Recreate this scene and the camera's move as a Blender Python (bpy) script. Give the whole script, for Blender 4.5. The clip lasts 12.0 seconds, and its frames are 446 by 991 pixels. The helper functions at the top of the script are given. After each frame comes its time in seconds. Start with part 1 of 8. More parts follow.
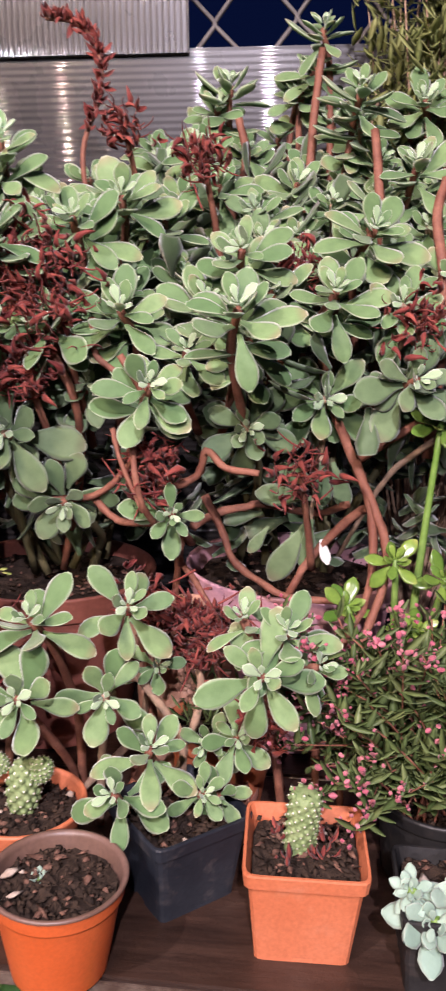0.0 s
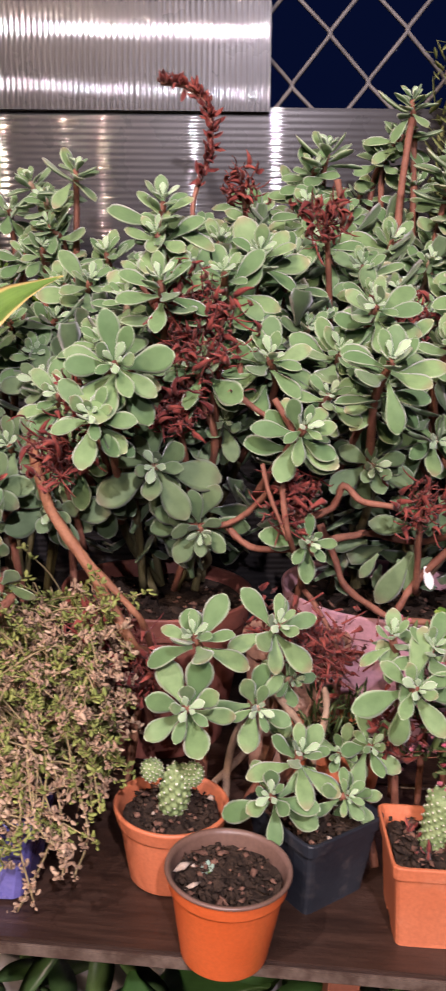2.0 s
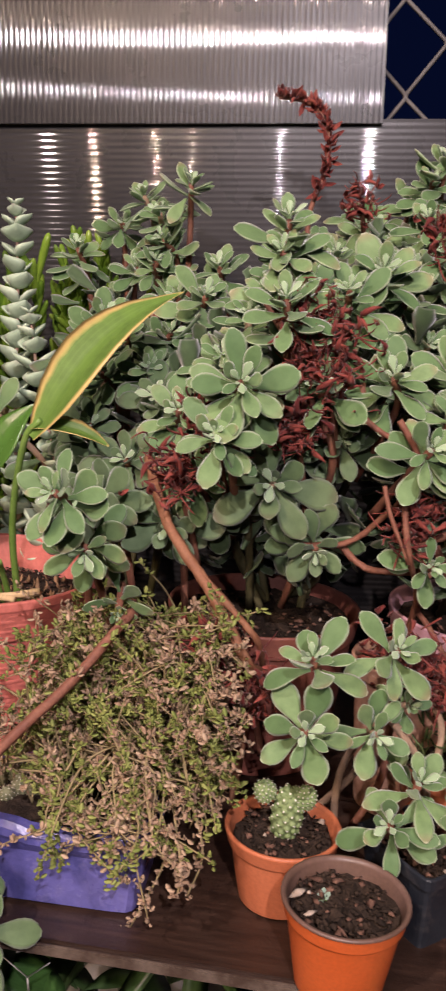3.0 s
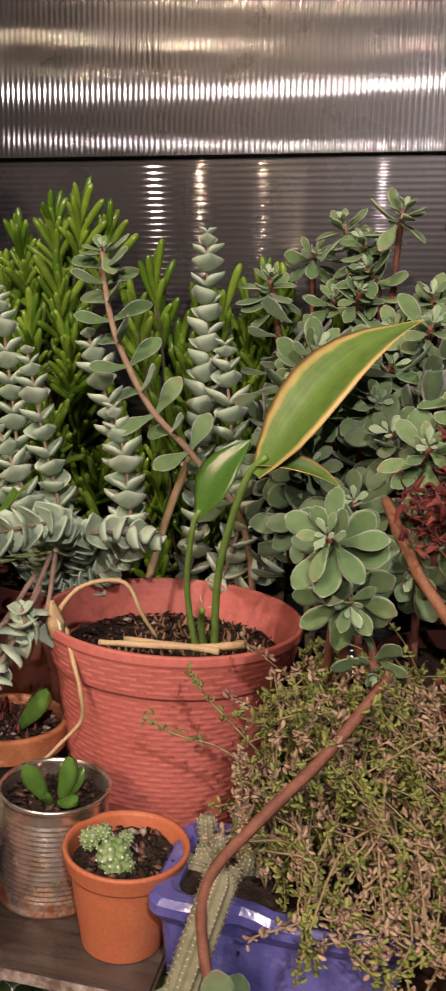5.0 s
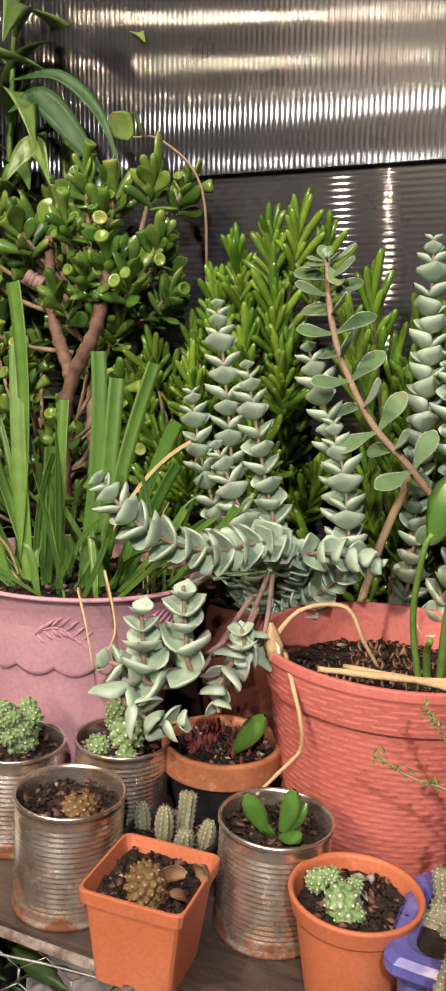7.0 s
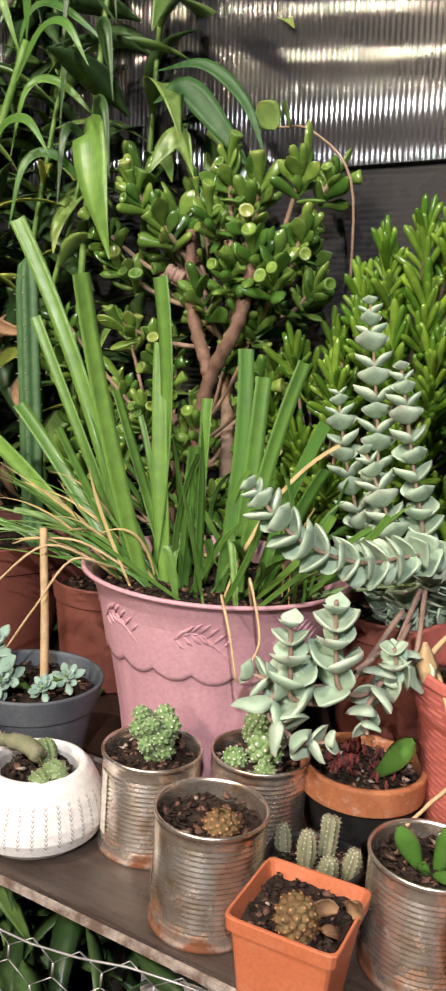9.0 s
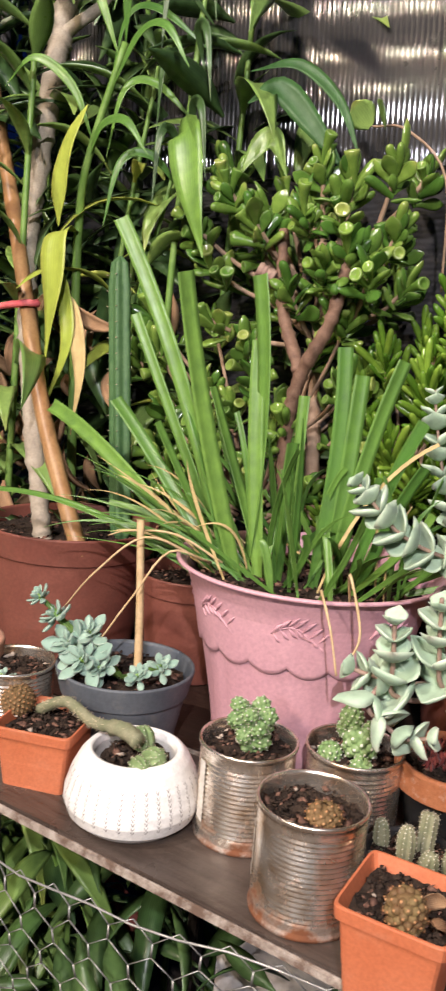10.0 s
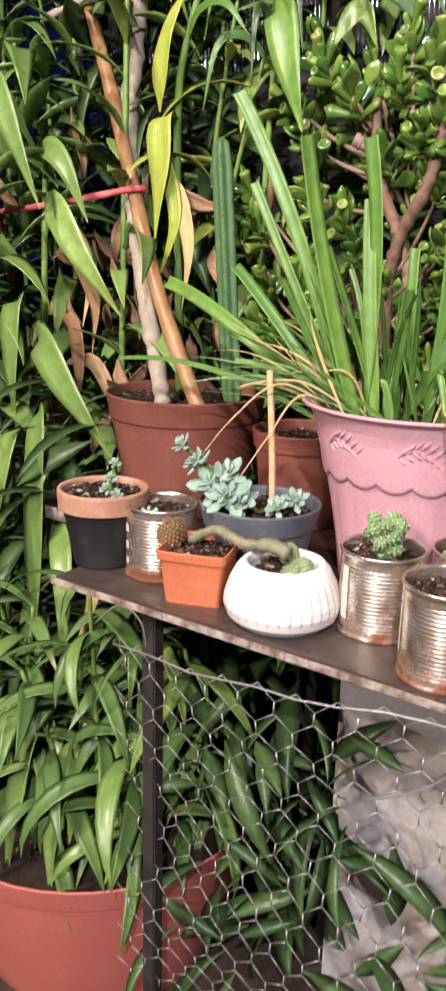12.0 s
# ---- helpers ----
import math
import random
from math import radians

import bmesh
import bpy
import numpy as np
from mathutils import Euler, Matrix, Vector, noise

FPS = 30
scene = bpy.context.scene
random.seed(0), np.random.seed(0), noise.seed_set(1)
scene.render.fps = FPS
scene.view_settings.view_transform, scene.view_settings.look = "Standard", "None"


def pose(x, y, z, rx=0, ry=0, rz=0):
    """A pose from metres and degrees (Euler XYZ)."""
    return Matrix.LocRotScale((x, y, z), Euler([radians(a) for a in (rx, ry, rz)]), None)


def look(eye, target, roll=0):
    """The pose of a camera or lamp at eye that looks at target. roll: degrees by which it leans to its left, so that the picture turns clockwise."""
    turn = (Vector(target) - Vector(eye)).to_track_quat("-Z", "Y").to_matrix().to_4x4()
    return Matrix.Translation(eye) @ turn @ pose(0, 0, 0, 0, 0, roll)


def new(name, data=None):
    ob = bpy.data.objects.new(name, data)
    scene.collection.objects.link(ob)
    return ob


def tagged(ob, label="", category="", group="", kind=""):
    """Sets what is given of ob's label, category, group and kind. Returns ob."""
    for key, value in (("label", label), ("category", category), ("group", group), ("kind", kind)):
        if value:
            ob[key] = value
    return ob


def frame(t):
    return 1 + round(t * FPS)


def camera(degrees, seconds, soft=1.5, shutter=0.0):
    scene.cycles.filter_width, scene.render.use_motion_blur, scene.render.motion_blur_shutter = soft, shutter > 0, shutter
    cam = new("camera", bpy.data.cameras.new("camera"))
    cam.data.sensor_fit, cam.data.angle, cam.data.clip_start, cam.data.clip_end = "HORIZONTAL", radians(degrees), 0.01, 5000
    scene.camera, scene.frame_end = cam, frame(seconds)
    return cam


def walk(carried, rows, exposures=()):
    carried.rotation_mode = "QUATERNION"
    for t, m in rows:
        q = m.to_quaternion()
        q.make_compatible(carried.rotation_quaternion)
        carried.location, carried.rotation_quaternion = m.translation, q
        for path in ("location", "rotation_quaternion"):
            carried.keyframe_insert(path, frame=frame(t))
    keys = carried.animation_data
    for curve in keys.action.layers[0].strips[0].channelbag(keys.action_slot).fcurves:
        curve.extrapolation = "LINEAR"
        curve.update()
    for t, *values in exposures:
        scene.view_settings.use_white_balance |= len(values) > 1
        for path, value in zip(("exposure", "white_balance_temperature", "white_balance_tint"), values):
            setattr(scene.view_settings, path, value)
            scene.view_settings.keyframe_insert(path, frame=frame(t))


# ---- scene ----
cam = camera(29.0, 12.0, soft=2.3, shutter=0.35)
PATH = [
    (0, (0.044, 0.033, 1.32), (0.008, 1.973, 0.834), 1.6),
    (0.5, (0.048, -0.013, 1.33), (-0.096, 1.921, 0.84), 1.8),
    (1, (0.031, -0.062, 1.328), (-0.11, 1.874, 0.85), 1.8),
    (1.5, (-0.067, -0.058, 1.336), (0.027, 1.888, 0.885), 3.2),
    (2, (-0.118, -0.044, 1.339), (-0.075, 1.908, 0.908), 3.0),
    (2.5, (-0.145, -0.047, 1.347), (-0.203, 1.905, 0.919), 3.0),
    (3, (-0.163, -0.037, 1.35), (-0.289, 1.912, 0.918), 3.4),
    (3.5, (-0.204, -0.016, 1.346), (-0.435, 1.921, 0.905), 3.3),
    (3.7, (-0.217, -0.013, 1.345), (-0.47, 1.921, 0.905), 3.3),
    (5.3, (-0.343, 0.031, 1.316), (-0.682, 1.977, 0.998), 4.0),
    (5.5, (-0.348, 0.032, 1.315), (-0.783, 1.959, 1.001), 3.6),
    (6, (-0.359, 0.037, 1.319), (-0.928, 1.928, 1.004), 3.0),
    (6.5, (-0.376, 0.044, 1.315), (-1.02, 1.911, 0.999), 3.0),
    (7, (-0.391, 0.052, 1.314), (-1.08, 1.902, 0.992), 3.2),
    (8.8, (-0.447, 0.075, 1.318), (-1.322, 1.838, 0.962), 3.8),
    (9, (-0.454, 0.07, 1.316), (-1.353, 1.822, 0.966), 4.1),
    (9.5, (-0.468, 0.059, 1.316), (-1.422, 1.78, 0.958), 4.4),
    (10, (-0.493, 0.033, 1.311), (-1.493, 1.727, 0.949), 4.7),
    (10.5, (-0.524, 0.004, 1.288), (-1.566, 1.67, 0.912), 4.5),
    (11, (-0.546, -0.037, 1.269), (-1.611, 1.613, 0.891), 3.9),
    (11.5, (-0.526, -0.092, 1.248), (-1.591, 1.549, 0.831), 3.0),
    (12, (-0.507, -0.149, 1.243), (-1.554, 1.464, 0.694), 1.4),
]
walk(cam, [(t, look(eye, target, roll)) for t, eye, target, roll in PATH],
     [(0, 0.25, 6150, 28), (1.5, 0.19, 6200, 28), (2.5, -0.18, 6450, 25), (3.5, -0.42, 6750, 24), (5.5, -0.67, 7000, 20), (6, -0.28, 6950, 18), (7, -0.14, 6500, 11),
      (9, 0.02, 6200, 7), (10, 0.14, 6150, 11), (12, 0.36, 6050, 15)])

# ---- night sky and lamps ----
world = bpy.data.worlds.new("night")
scene.world = world
world.use_nodes = True
world.node_tree.nodes["Background"].inputs[0].default_value = (0.0016, 0.0040, 0.020, 1)
world.node_tree.nodes["Background"].inputs[1].default_value = 1.0


def lamp(name, x, y, z, watts, color, radius):
    data = bpy.data.lights.new(name, "POINT")
    data.energy, data.color, data.shadow_soft_size = watts, color, radius
    ob = new(name, data)
    ob.location = (x, y, z)
    return ob


WARM, COOL = (1.0, 0.78, 0.54), (1.0, 0.94, 0.94)
lamp("yard_lamp", 0.10, -1.10, 2.45, 212, COOL, 0.022)
lamp("yard_lamp", -1.95, -1.90, 4.70, 640, (1.0, 0.875, 0.79), 0.03)
lamp("yard_lamp", -1.54, -2.60, 3.30, 215, WARM, 0.025)
lamp("yard_lamp", -1.10, -2.50, 3.02, 150, WARM, 0.025)
lamp("yard_lamp", -0.96, -3.20, 3.05, 120, WARM, 0.025)
lamp("yard_lamp", -0.37, -4.50, 2.95, 300, COOL, 0.028)

# ---- materials ----
RNG = random.Random(7)


class Nodes:
    """A short way to write a node material."""

    def __init__(self, name):
        self.mat = bpy.data.materials.new(name)
        self.mat.use_nodes = True
        self.tree = self.mat.node_tree
        self.bsdf = self.tree.nodes["Principled BSDF"]

    def add(self, kind, **inputs):
        n = self.tree.nodes.new(kind)
        for key, value in inputs.items():
            self.set(n, key, value)
        return n

    def set(self, n, key, value):
        socket = n.inputs[int(key[1:])] if key[0] == "i" and key[1:].isdigit() else n.inputs[key.replace("_", " ")]
        if isinstance(value, bpy.types.NodeSocket):
            self.tree.links.new(value, socket)
        else:
            socket.default_value = value

    def noise(self, scale, detail=4.0, vector=None, rough=0.55):
        n = self.add("ShaderNodeTexNoise", Scale=scale, Detail=detail, Roughness=rough)
        if vector is not None:
            self.set(n, "Vector", vector)
        return n.outputs["Fac"]

    def ramp(self, fac, lo, hi, a=0.0, b=1.0):
        n = self.add("ShaderNodeMapRange")
        self.set(n, "i0", fac)
        for key, value in (("i1", lo), ("i2", hi), ("i3", a), ("i4", b)):
            self.set(n, key, value)
        return n.outputs[0]

    def math(self, op, a, b=0.0):
        n = self.add("ShaderNodeMath")
        n.operation = op
        self.set(n, "i0", a)
        self.set(n, "i1", b)
        return n.outputs[0]

    def mix(self, fac, a, b, blend="MIX"):
        n = self.add("ShaderNodeMix")
        n.data_type, n.blend_type = "RGBA", blend
        self.set(n, "i0", fac)
        for key, value in ((6, a), (7, b)):
            if isinstance(value, bpy.types.NodeSocket):
                self.tree.links.new(value, n.inputs[key])
            else:
                n.inputs[key].default_value = (*value, 1)
        return n.outputs[2]

    def coords(self, which="Object"):
        return self.add("ShaderNodeTexCoord").outputs[which]

    def bump(self, height, strength, distance=0.002):
        n = self.add("ShaderNodeBump", Height=height, Strength=strength, Distance=distance)
        self.tree.links.new(n.outputs[0], self.bsdf.inputs["Normal"])

    def finish(self, color, rough=0.6, metal=0.0, spec=0.5, **more):
        if isinstance(color, bpy.types.NodeSocket):
            self.set(self.bsdf, "Base Color", color)
        else:
            self.bsdf.inputs["Base Color"].default_value = (*color, 1)
        self.set(self.bsdf, "Roughness", rough)
        self.set(self.bsdf, "Metallic", metal)
        self.set(self.bsdf, "Specular IOR Level", spec)
        for key, value in more.items():
            self.set(self.bsdf, key.replace("_", " "), value)
        return self.mat


def surface(name, a, b, scale=30.0, fine=220.0, rough=0.6, bump=0.25, spec=0.4, dirt=None, dirt_amount=0.5, island=False, **more):
    """A coloured surface with broad patches, fine grain, dirt spots and relief."""
    n = Nodes(name)
    p = n.coords()
    broad, grain = n.noise(scale, 5, p), n.noise(fine, 3, p)
    c = n.mix(n.ramp(broad, 0.32, 0.68), a, b)
    c = n.mix(n.ramp(grain, 0.35, 0.7, 0.0, 0.35), c, tuple(v * 0.55 for v in a))
    if dirt:
        spots = n.noise(scale * 2.3, 8, p, 0.7)
        c = n.mix(n.ramp(spots, 0.56, 0.72, 0.0, dirt_amount), c, dirt)
    r = n.ramp(broad, 0.3, 0.7, rough - 0.08, min(1.0, rough + 0.1))
    n.bump(n.math("ADD", grain, n.math("MULTIPLY", broad, 0.6)), bump)
    return n.finish(c, r, spec=spec, **more)


def leaf_material(name, a, b, rim, rim_amount, rough=0.5, sheen=0.0, spec=0.4, lines=0.0, tip=None, spots=None, island=False, ragged=0.0):
    """A leaf: two greens from leaf to leaf, mottling, a rim of its own colour, lines along it and a coloured tip."""
    n = Nodes(name)
    uv = n.add("ShaderNodeSeparateXYZ", Vector=n.coords("UV"))
    u, v = uv.outputs[0], uv.outputs[1]
    across = n.math("ABSOLUTE", n.math("SUBTRACT", n.math("MULTIPLY", u, 2.0), 1.0))
    if island:
        rnd = n.add("ShaderNodeNewGeometry").outputs["Random Per Island"]
    else:
        rnd = n.add("ShaderNodeObjectInfo").outputs["Random"]
    p = n.coords("Object")
    if ragged:
        across = n.math("ADD", across, n.math("MULTIPLY", n.noise(38, 3, p), ragged))
    mottled = n.noise(55, 5, p)
    c = n.mix(rnd, a, b)
    c = n.mix(n.ramp(mottled, 0.35, 0.7, 0.0, 0.55), c, tuple(x * 0.6 for x in a))
    if lines:
        w = n.math("SINE", n.math("MULTIPLY", u, 75.0))
        c = n.mix(n.ramp(w, 0.2, 1.0, 0.0, lines), c, tuple(min(1, x * 1.7 + 0.02) for x in b))
    if tip:
        c = n.mix(n.math("MULTIPLY", n.ramp(v, 0.80, 1.0, 0.0, 0.6), n.ramp(rnd, 0.55, 0.95)), c, tip)
    if spots:
        c = n.mix(n.ramp(n.noise(130, 4, p), 0.62, 0.7, 0.0, 0.8), c, spots)
    edge = n.ramp(n.math("MAXIMUM", across, n.math("MULTIPLY", n.math("POWER", v, 6.0), 0.98)), 0.78, 0.99, 0.0, rim_amount)
    c = n.mix(edge, c, rim)
    fuzz = n.noise(900, 2, p)
    n.bump(n.math("ADD", n.math("MULTIPLY", fuzz, 0.5), mottled), 0.18, 0.001)
    return n.finish(c, n.ramp(mottled, 0.3, 0.7, max(0.05, rough - 0.07), rough + 0.1), spec=spec, Sheen_Weight=sheen, Sheen_Roughness=0.4)


M = {}
M["fuzzy"] = leaf_material("fuzzy_leaf", (0.088, 0.170, 0.064), (0.185, 0.288, 0.116), (0.54, 0.60, 0.44), 0.62, 0.60, 0.35, 0.25, tip=(0.30, 0.16, 0.12))
M["fuzzy_young"] = leaf_material("young_fuzzy_leaf", (0.25, 0.365, 0.20), (0.35, 0.47, 0.29), (0.72, 0.76, 0.63), 0.95, 0.62, 0.4, 0.25)
M["fuzzy_dark"] = leaf_material("dark_fuzzy_leaf", (0.088, 0.150, 0.068), (0.145, 0.212, 0.100), (0.30, 0.33, 0.27), 0.5, 0.62, 0.25, 0.25, tip=(0.16, 0.10, 0.08))
# Fuzzy leaf darkened in place of the shade between the rosettes.
M["inner"] = leaf_material("shade_painted_inner_leaf", (0.065, 0.112, 0.052), (0.11, 0.165, 0.08), (0.30, 0.33, 0.27), 0.5, 0.62, 0.25, 0.25, tip=(0.16, 0.10, 0.08), island=True)
M["stacked"] = leaf_material("stacked_leaf", (0.34, 0.46, 0.32), (0.47, 0.575, 0.425), (0.58, 0.62, 0.48), 0.35, 0.5, 0.12, 0.3, tip=(0.42, 0.30, 0.27))
M["ghost"] = leaf_material("powdery_leaf", (0.235, 0.36, 0.285), (0.33, 0.45, 0.355), (0.48, 0.52, 0.45), 0.5, 0.5, 0.15, 0.3)
M["finger"] = leaf_material("finger_leaf", (0.070, 0.160, 0.013), (0.215, 0.340, 0.040), (0.16, 0.32, 0.05), 0.2, 0.17, 0.0, 0.55, tip=(0.30, 0.40, 0.06))
M["glossy"] = leaf_material("glossy_leaf", (0.06, 0.15, 0.025), (0.09, 0.20, 0.035), (0.16, 0.28, 0.06), 0.3, 0.22, 0.0, 0.55)
M["spoon"] = leaf_material("spoon_leaf", (0.055, 0.135, 0.020), (0.210, 0.320, 0.055), (0.26, 0.34, 0.11), 0.40, 0.17, 0.0, 0.6, tip=(0.34, 0.32, 0.09))
M["strap"] = leaf_material("strap_leaf", (0.058, 0.150, 0.024), (0.155, 0.275, 0.048), (0.18, 0.30, 0.07), 0.3, 0.36, 0.0, 0.45, lines=0.14)
M["straw"] = leaf_material("straw_leaf", (0.42, 0.31, 0.13), (0.55, 0.42, 0.2), (0.45, 0.32, 0.16), 0.3, 0.7, 0.0, 0.2, lines=0.3)
M["cane"] = leaf_material("cane_leaf", (0.095, 0.175, 0.042), (0.235, 0.345, 0.085), (0.20, 0.31, 0.07), 0.25, 0.33, 0.0, 0.5, lines=0.15, tip=(0.30, 0.24, 0.05))
# Cane leaf a step darker, the shelf's shade painted into its green.
M["cane_mid"] = leaf_material("shelf_shade_leaf", (0.060, 0.125, 0.032), (0.130, 0.215, 0.060), (0.14, 0.22, 0.06), 0.25, 0.36, 0.0, 0.45, lines=0.15, tip=(0.26, 0.20, 0.06))
# Cane leaf darkened: shade among the plants is put into its colour.
M["cane_dark"] = leaf_material("shade_painted_leaf", (0.030, 0.068, 0.020), (0.080, 0.140, 0.042), (0.06, 0.12, 0.03), 0.25, 0.38, 0.0, 0.45, lines=0.12, island=True)
M["broad"] = leaf_material("dark_broad_leaf", (0.030, 0.085, 0.020), (0.045, 0.115, 0.028), (0.06, 0.13, 0.04), 0.25, 0.5, 0.0, 0.3, lines=0.06)
M["lime"] = leaf_material("lime_leaf", (0.29, 0.36, 0.05), (0.42, 0.45, 0.08), (0.55, 0.52, 0.12), 0.3, 0.4, 0.0, 0.4, lines=0.12)
M["dead"] = leaf_material("dead_leaf", (0.20, 0.10, 0.05), (0.42, 0.27, 0.15), (0.28, 0.17, 0.1), 0.3, 0.85, 0.0, 0.2, lines=0.2)
M["edged"] = leaf_material("edged_leaf", (0.095, 0.185, 0.03), (0.12, 0.215, 0.04), (0.58, 0.42, 0.15), 1.0, 0.42, 0.0, 0.4, lines=0.1, ragged=0.24)
M["small"] = leaf_material("small_leaf", (0.055, 0.092, 0.026), (0.12, 0.155, 0.052), (0.2, 0.27, 0.1), 0.3, 0.5, 0.0, 0.35, island=True)
M["olive"] = leaf_material("olive_leaf", (0.14, 0.17, 0.05), (0.24, 0.25, 0.09), (0.3, 0.28, 0.14), 0.3, 0.6, 0.0, 0.3, island=True)
M["sedum_dry"] = leaf_material("dry_sedum_leaf", (0.32, 0.20, 0.13), (0.50, 0.37, 0.25), (0.48, 0.34, 0.24), 0.4, 0.75, 0.0, 0.2, island=True)
M["sedum_green"] = leaf_material("green_sedum_leaf", (0.17, 0.215, 0.05), (0.29, 0.31, 0.09), (0.32, 0.30, 0.12), 0.3, 0.6, 0.0, 0.3, island=True)
M["red_dry"] = leaf_material("red_dry_leaf", (0.125, 0.022, 0.020), (0.30, 0.070, 0.050), (0.32, 0.10, 0.07), 0.3, 0.7, 0.1, 0.2, island=True)
M["pink"] = leaf_material("pink_petal", (0.40, 0.085, 0.13), (0.52, 0.21, 0.23), (0.78, 0.4, 0.42), 0.4, 0.6, 0.1, 0.2, island=True)
M["bark_red"] = surface("red_stem", (0.16, 0.055, 0.034), (0.27, 0.115, 0.07), 60, 400, 0.7, 0.4, dirt=(0.12, 0.06, 0.04))
M["bark_rust"] = surface("rusty_stem", (0.20, 0.075, 0.036), (0.32, 0.15, 0.08), 60, 400, 0.7, 0.4, dirt=(0.12, 0.06, 0.04))
M["bark_tan"] = surface("tan_stem", (0.30, 0.19, 0.12), (0.40, 0.28, 0.19), 60, 400, 0.75, 0.5, dirt=(0.16, 0.1, 0.07))
M["bark_grey"] = surface("grey_bark", (0.30, 0.25, 0.19), (0.42, 0.36, 0.28), 35, 260, 0.8, 0.5, dirt=(0.14, 0.1, 0.07))
M["bark_pink"] = surface("pinkish_bark", (0.135, 0.072, 0.046), (0.25, 0.150, 0.100), 90, 420, 0.7, 0.5, dirt=(0.13, 0.07, 0.055), dirt_amount=0.7)
# Stem colour darkened to stand in for shade inside the plants.
M["limb_dark"] = surface("shade_painted_stem", (0.075, 0.075, 0.03), (0.13, 0.11, 0.05), 60, 400, 0.7, 0.4)
M["stem_pink"] = surface("pinkish_stem", (0.26, 0.16, 0.13), (0.35, 0.24, 0.18), 80, 300, 0.7, 0.3)
M["stem_green"] = surface("green_stem", (0.12, 0.23, 0.04), (0.19, 0.31, 0.07), 40, 260, 0.45, 0.2)
M["sedum_stem"] = surface("dry_thin_stem", (0.24, 0.185, 0.085), (0.36, 0.28, 0.15), 60, 300, 0.8, 0.3)
M["stem_straw"] = surface("straw_stem", (0.50, 0.34, 0.17), (0.60, 0.44, 0.25), 40, 260, 0.7, 0.3)
M["bamboo"] = surface("bamboo_cane", (0.28, 0.138, 0.055), (0.44, 0.265, 0.118), 14, 180, 0.4, 0.2, dirt=(0.22, 0.11, 0.06), dirt_amount=0.6)
M["soil"] = surface("potting_soil", (0.018, 0.012, 0.009), (0.05, 0.032, 0.022), 90, 420, 0.95, 0.9, 0.2)
M["bit"] = surface("litter", (0.07, 0.035, 0.025), (0.22, 0.12, 0.085), 120, 500, 0.9, 0.5, 0.2)
M["pale_bit"] = surface("pale_bits", (0.30, 0.23, 0.18), (0.48, 0.40, 0.33), 120, 500, 0.9, 0.4, 0.2)
M["orange"] = surface("orange_plastic", (0.47, 0.135, 0.058), (0.53, 0.170, 0.080), 12, 300, 0.5, 0.08, 0.35, dirt=(0.56, 0.32, 0.22), dirt_amount=0.18)
M["orange_red"] = surface("orange_red_plastic", (0.50, 0.095, 0.022), (0.56, 0.115, 0.03), 18, 300, 0.36, 0.08, 0.45)
M["brown_rim"] = surface("dark_rim_plastic", (0.12, 0.07, 0.05), (0.17, 0.10, 0.08), 25, 300, 0.4, 0.1, 0.45)
M["coral"] = surface("coral_plastic", (0.52, 0.142, 0.112), (0.58, 0.172, 0.138), 10, 200, 0.5, 0.1, 0.35, dirt=(0.40, 0.10, 0.075), dirt_amount=0.3)
M["mauve"] = surface("mauve_plastic", (0.54, 0.29, 0.335), (0.60, 0.335, 0.375), 9, 220, 0.42, 0.06, 0.35, dirt=(0.46, 0.27, 0.28), dirt_amount=0.35)
M["slate"] = surface("slate_plastic", (0.075, 0.085, 0.10), (0.12, 0.13, 0.145), 14, 240, 0.55, 0.15, 0.35, dirt=(0.22, 0.19, 0.16), dirt_amount=0.4)
M["navy"] = surface("dark_blue_plastic", (0.013, 0.016, 0.023), (0.024, 0.029, 0.038), 16, 240, 0.5, 0.15, 0.4, dirt=(0.13, 0.11, 0.10), dirt_amount=0.4)
M["black"] = surface("black_plastic", (0.012, 0.012, 0.013), (0.024, 0.023, 0.022), 16, 240, 0.5, 0.15, 0.4, dirt=(0.08, 0.06, 0.05), dirt_amount=0.4)
M["maroon"] = surface("red_brown_plastic", (0.17, 0.055, 0.04), (0.23, 0.08, 0.055), 12, 200, 0.55, 0.2, 0.35, dirt=(0.12, 0.06, 0.045), dirt_amount=0.5)
M["terracotta"] = surface("terracotta", (0.38, 0.19, 0.12), (0.50, 0.29, 0.20), 26, 260, 0.85, 0.4, 0.25, dirt=(0.62, 0.48, 0.38), dirt_amount=0.75)
M["clay"] = surface("orange_clay", (0.36, 0.125, 0.050), (0.46, 0.185, 0.085), 26, 260, 0.7, 0.35, 0.3, dirt=(0.60, 0.50, 0.42), dirt_amount=0.6)
M["violet"] = surface("violet_glaze", (0.070, 0.072, 0.26), (0.15, 0.14, 0.40), 16, 160, 0.22, 0.2, 0.5, dirt=(0.25, 0.23, 0.42), dirt_amount=0.55)
M["ceramic"] = surface("white_ceramic", (0.76, 0.73, 0.69), (0.82, 0.80, 0.77), 12, 200, 0.4, 0.06, 0.4, dirt=(0.62, 0.56, 0.50), dirt_amount=0.35)
M["groove"] = surface("grey_groove", (0.20, 0.17, 0.15), (0.30, 0.27, 0.24), 60, 300, 0.8, 0.2, 0.2)
M["cactus"] = surface("cactus_skin", (0.14, 0.21, 0.08), (0.27, 0.345, 0.16), 70, 420, 0.6, 0.3, 0.3)
M["cactus_dark"] = surface("dark_cactus_skin", (0.055, 0.125, 0.045), (0.095, 0.18, 0.070), 60, 420, 0.5, 0.3, 0.35)
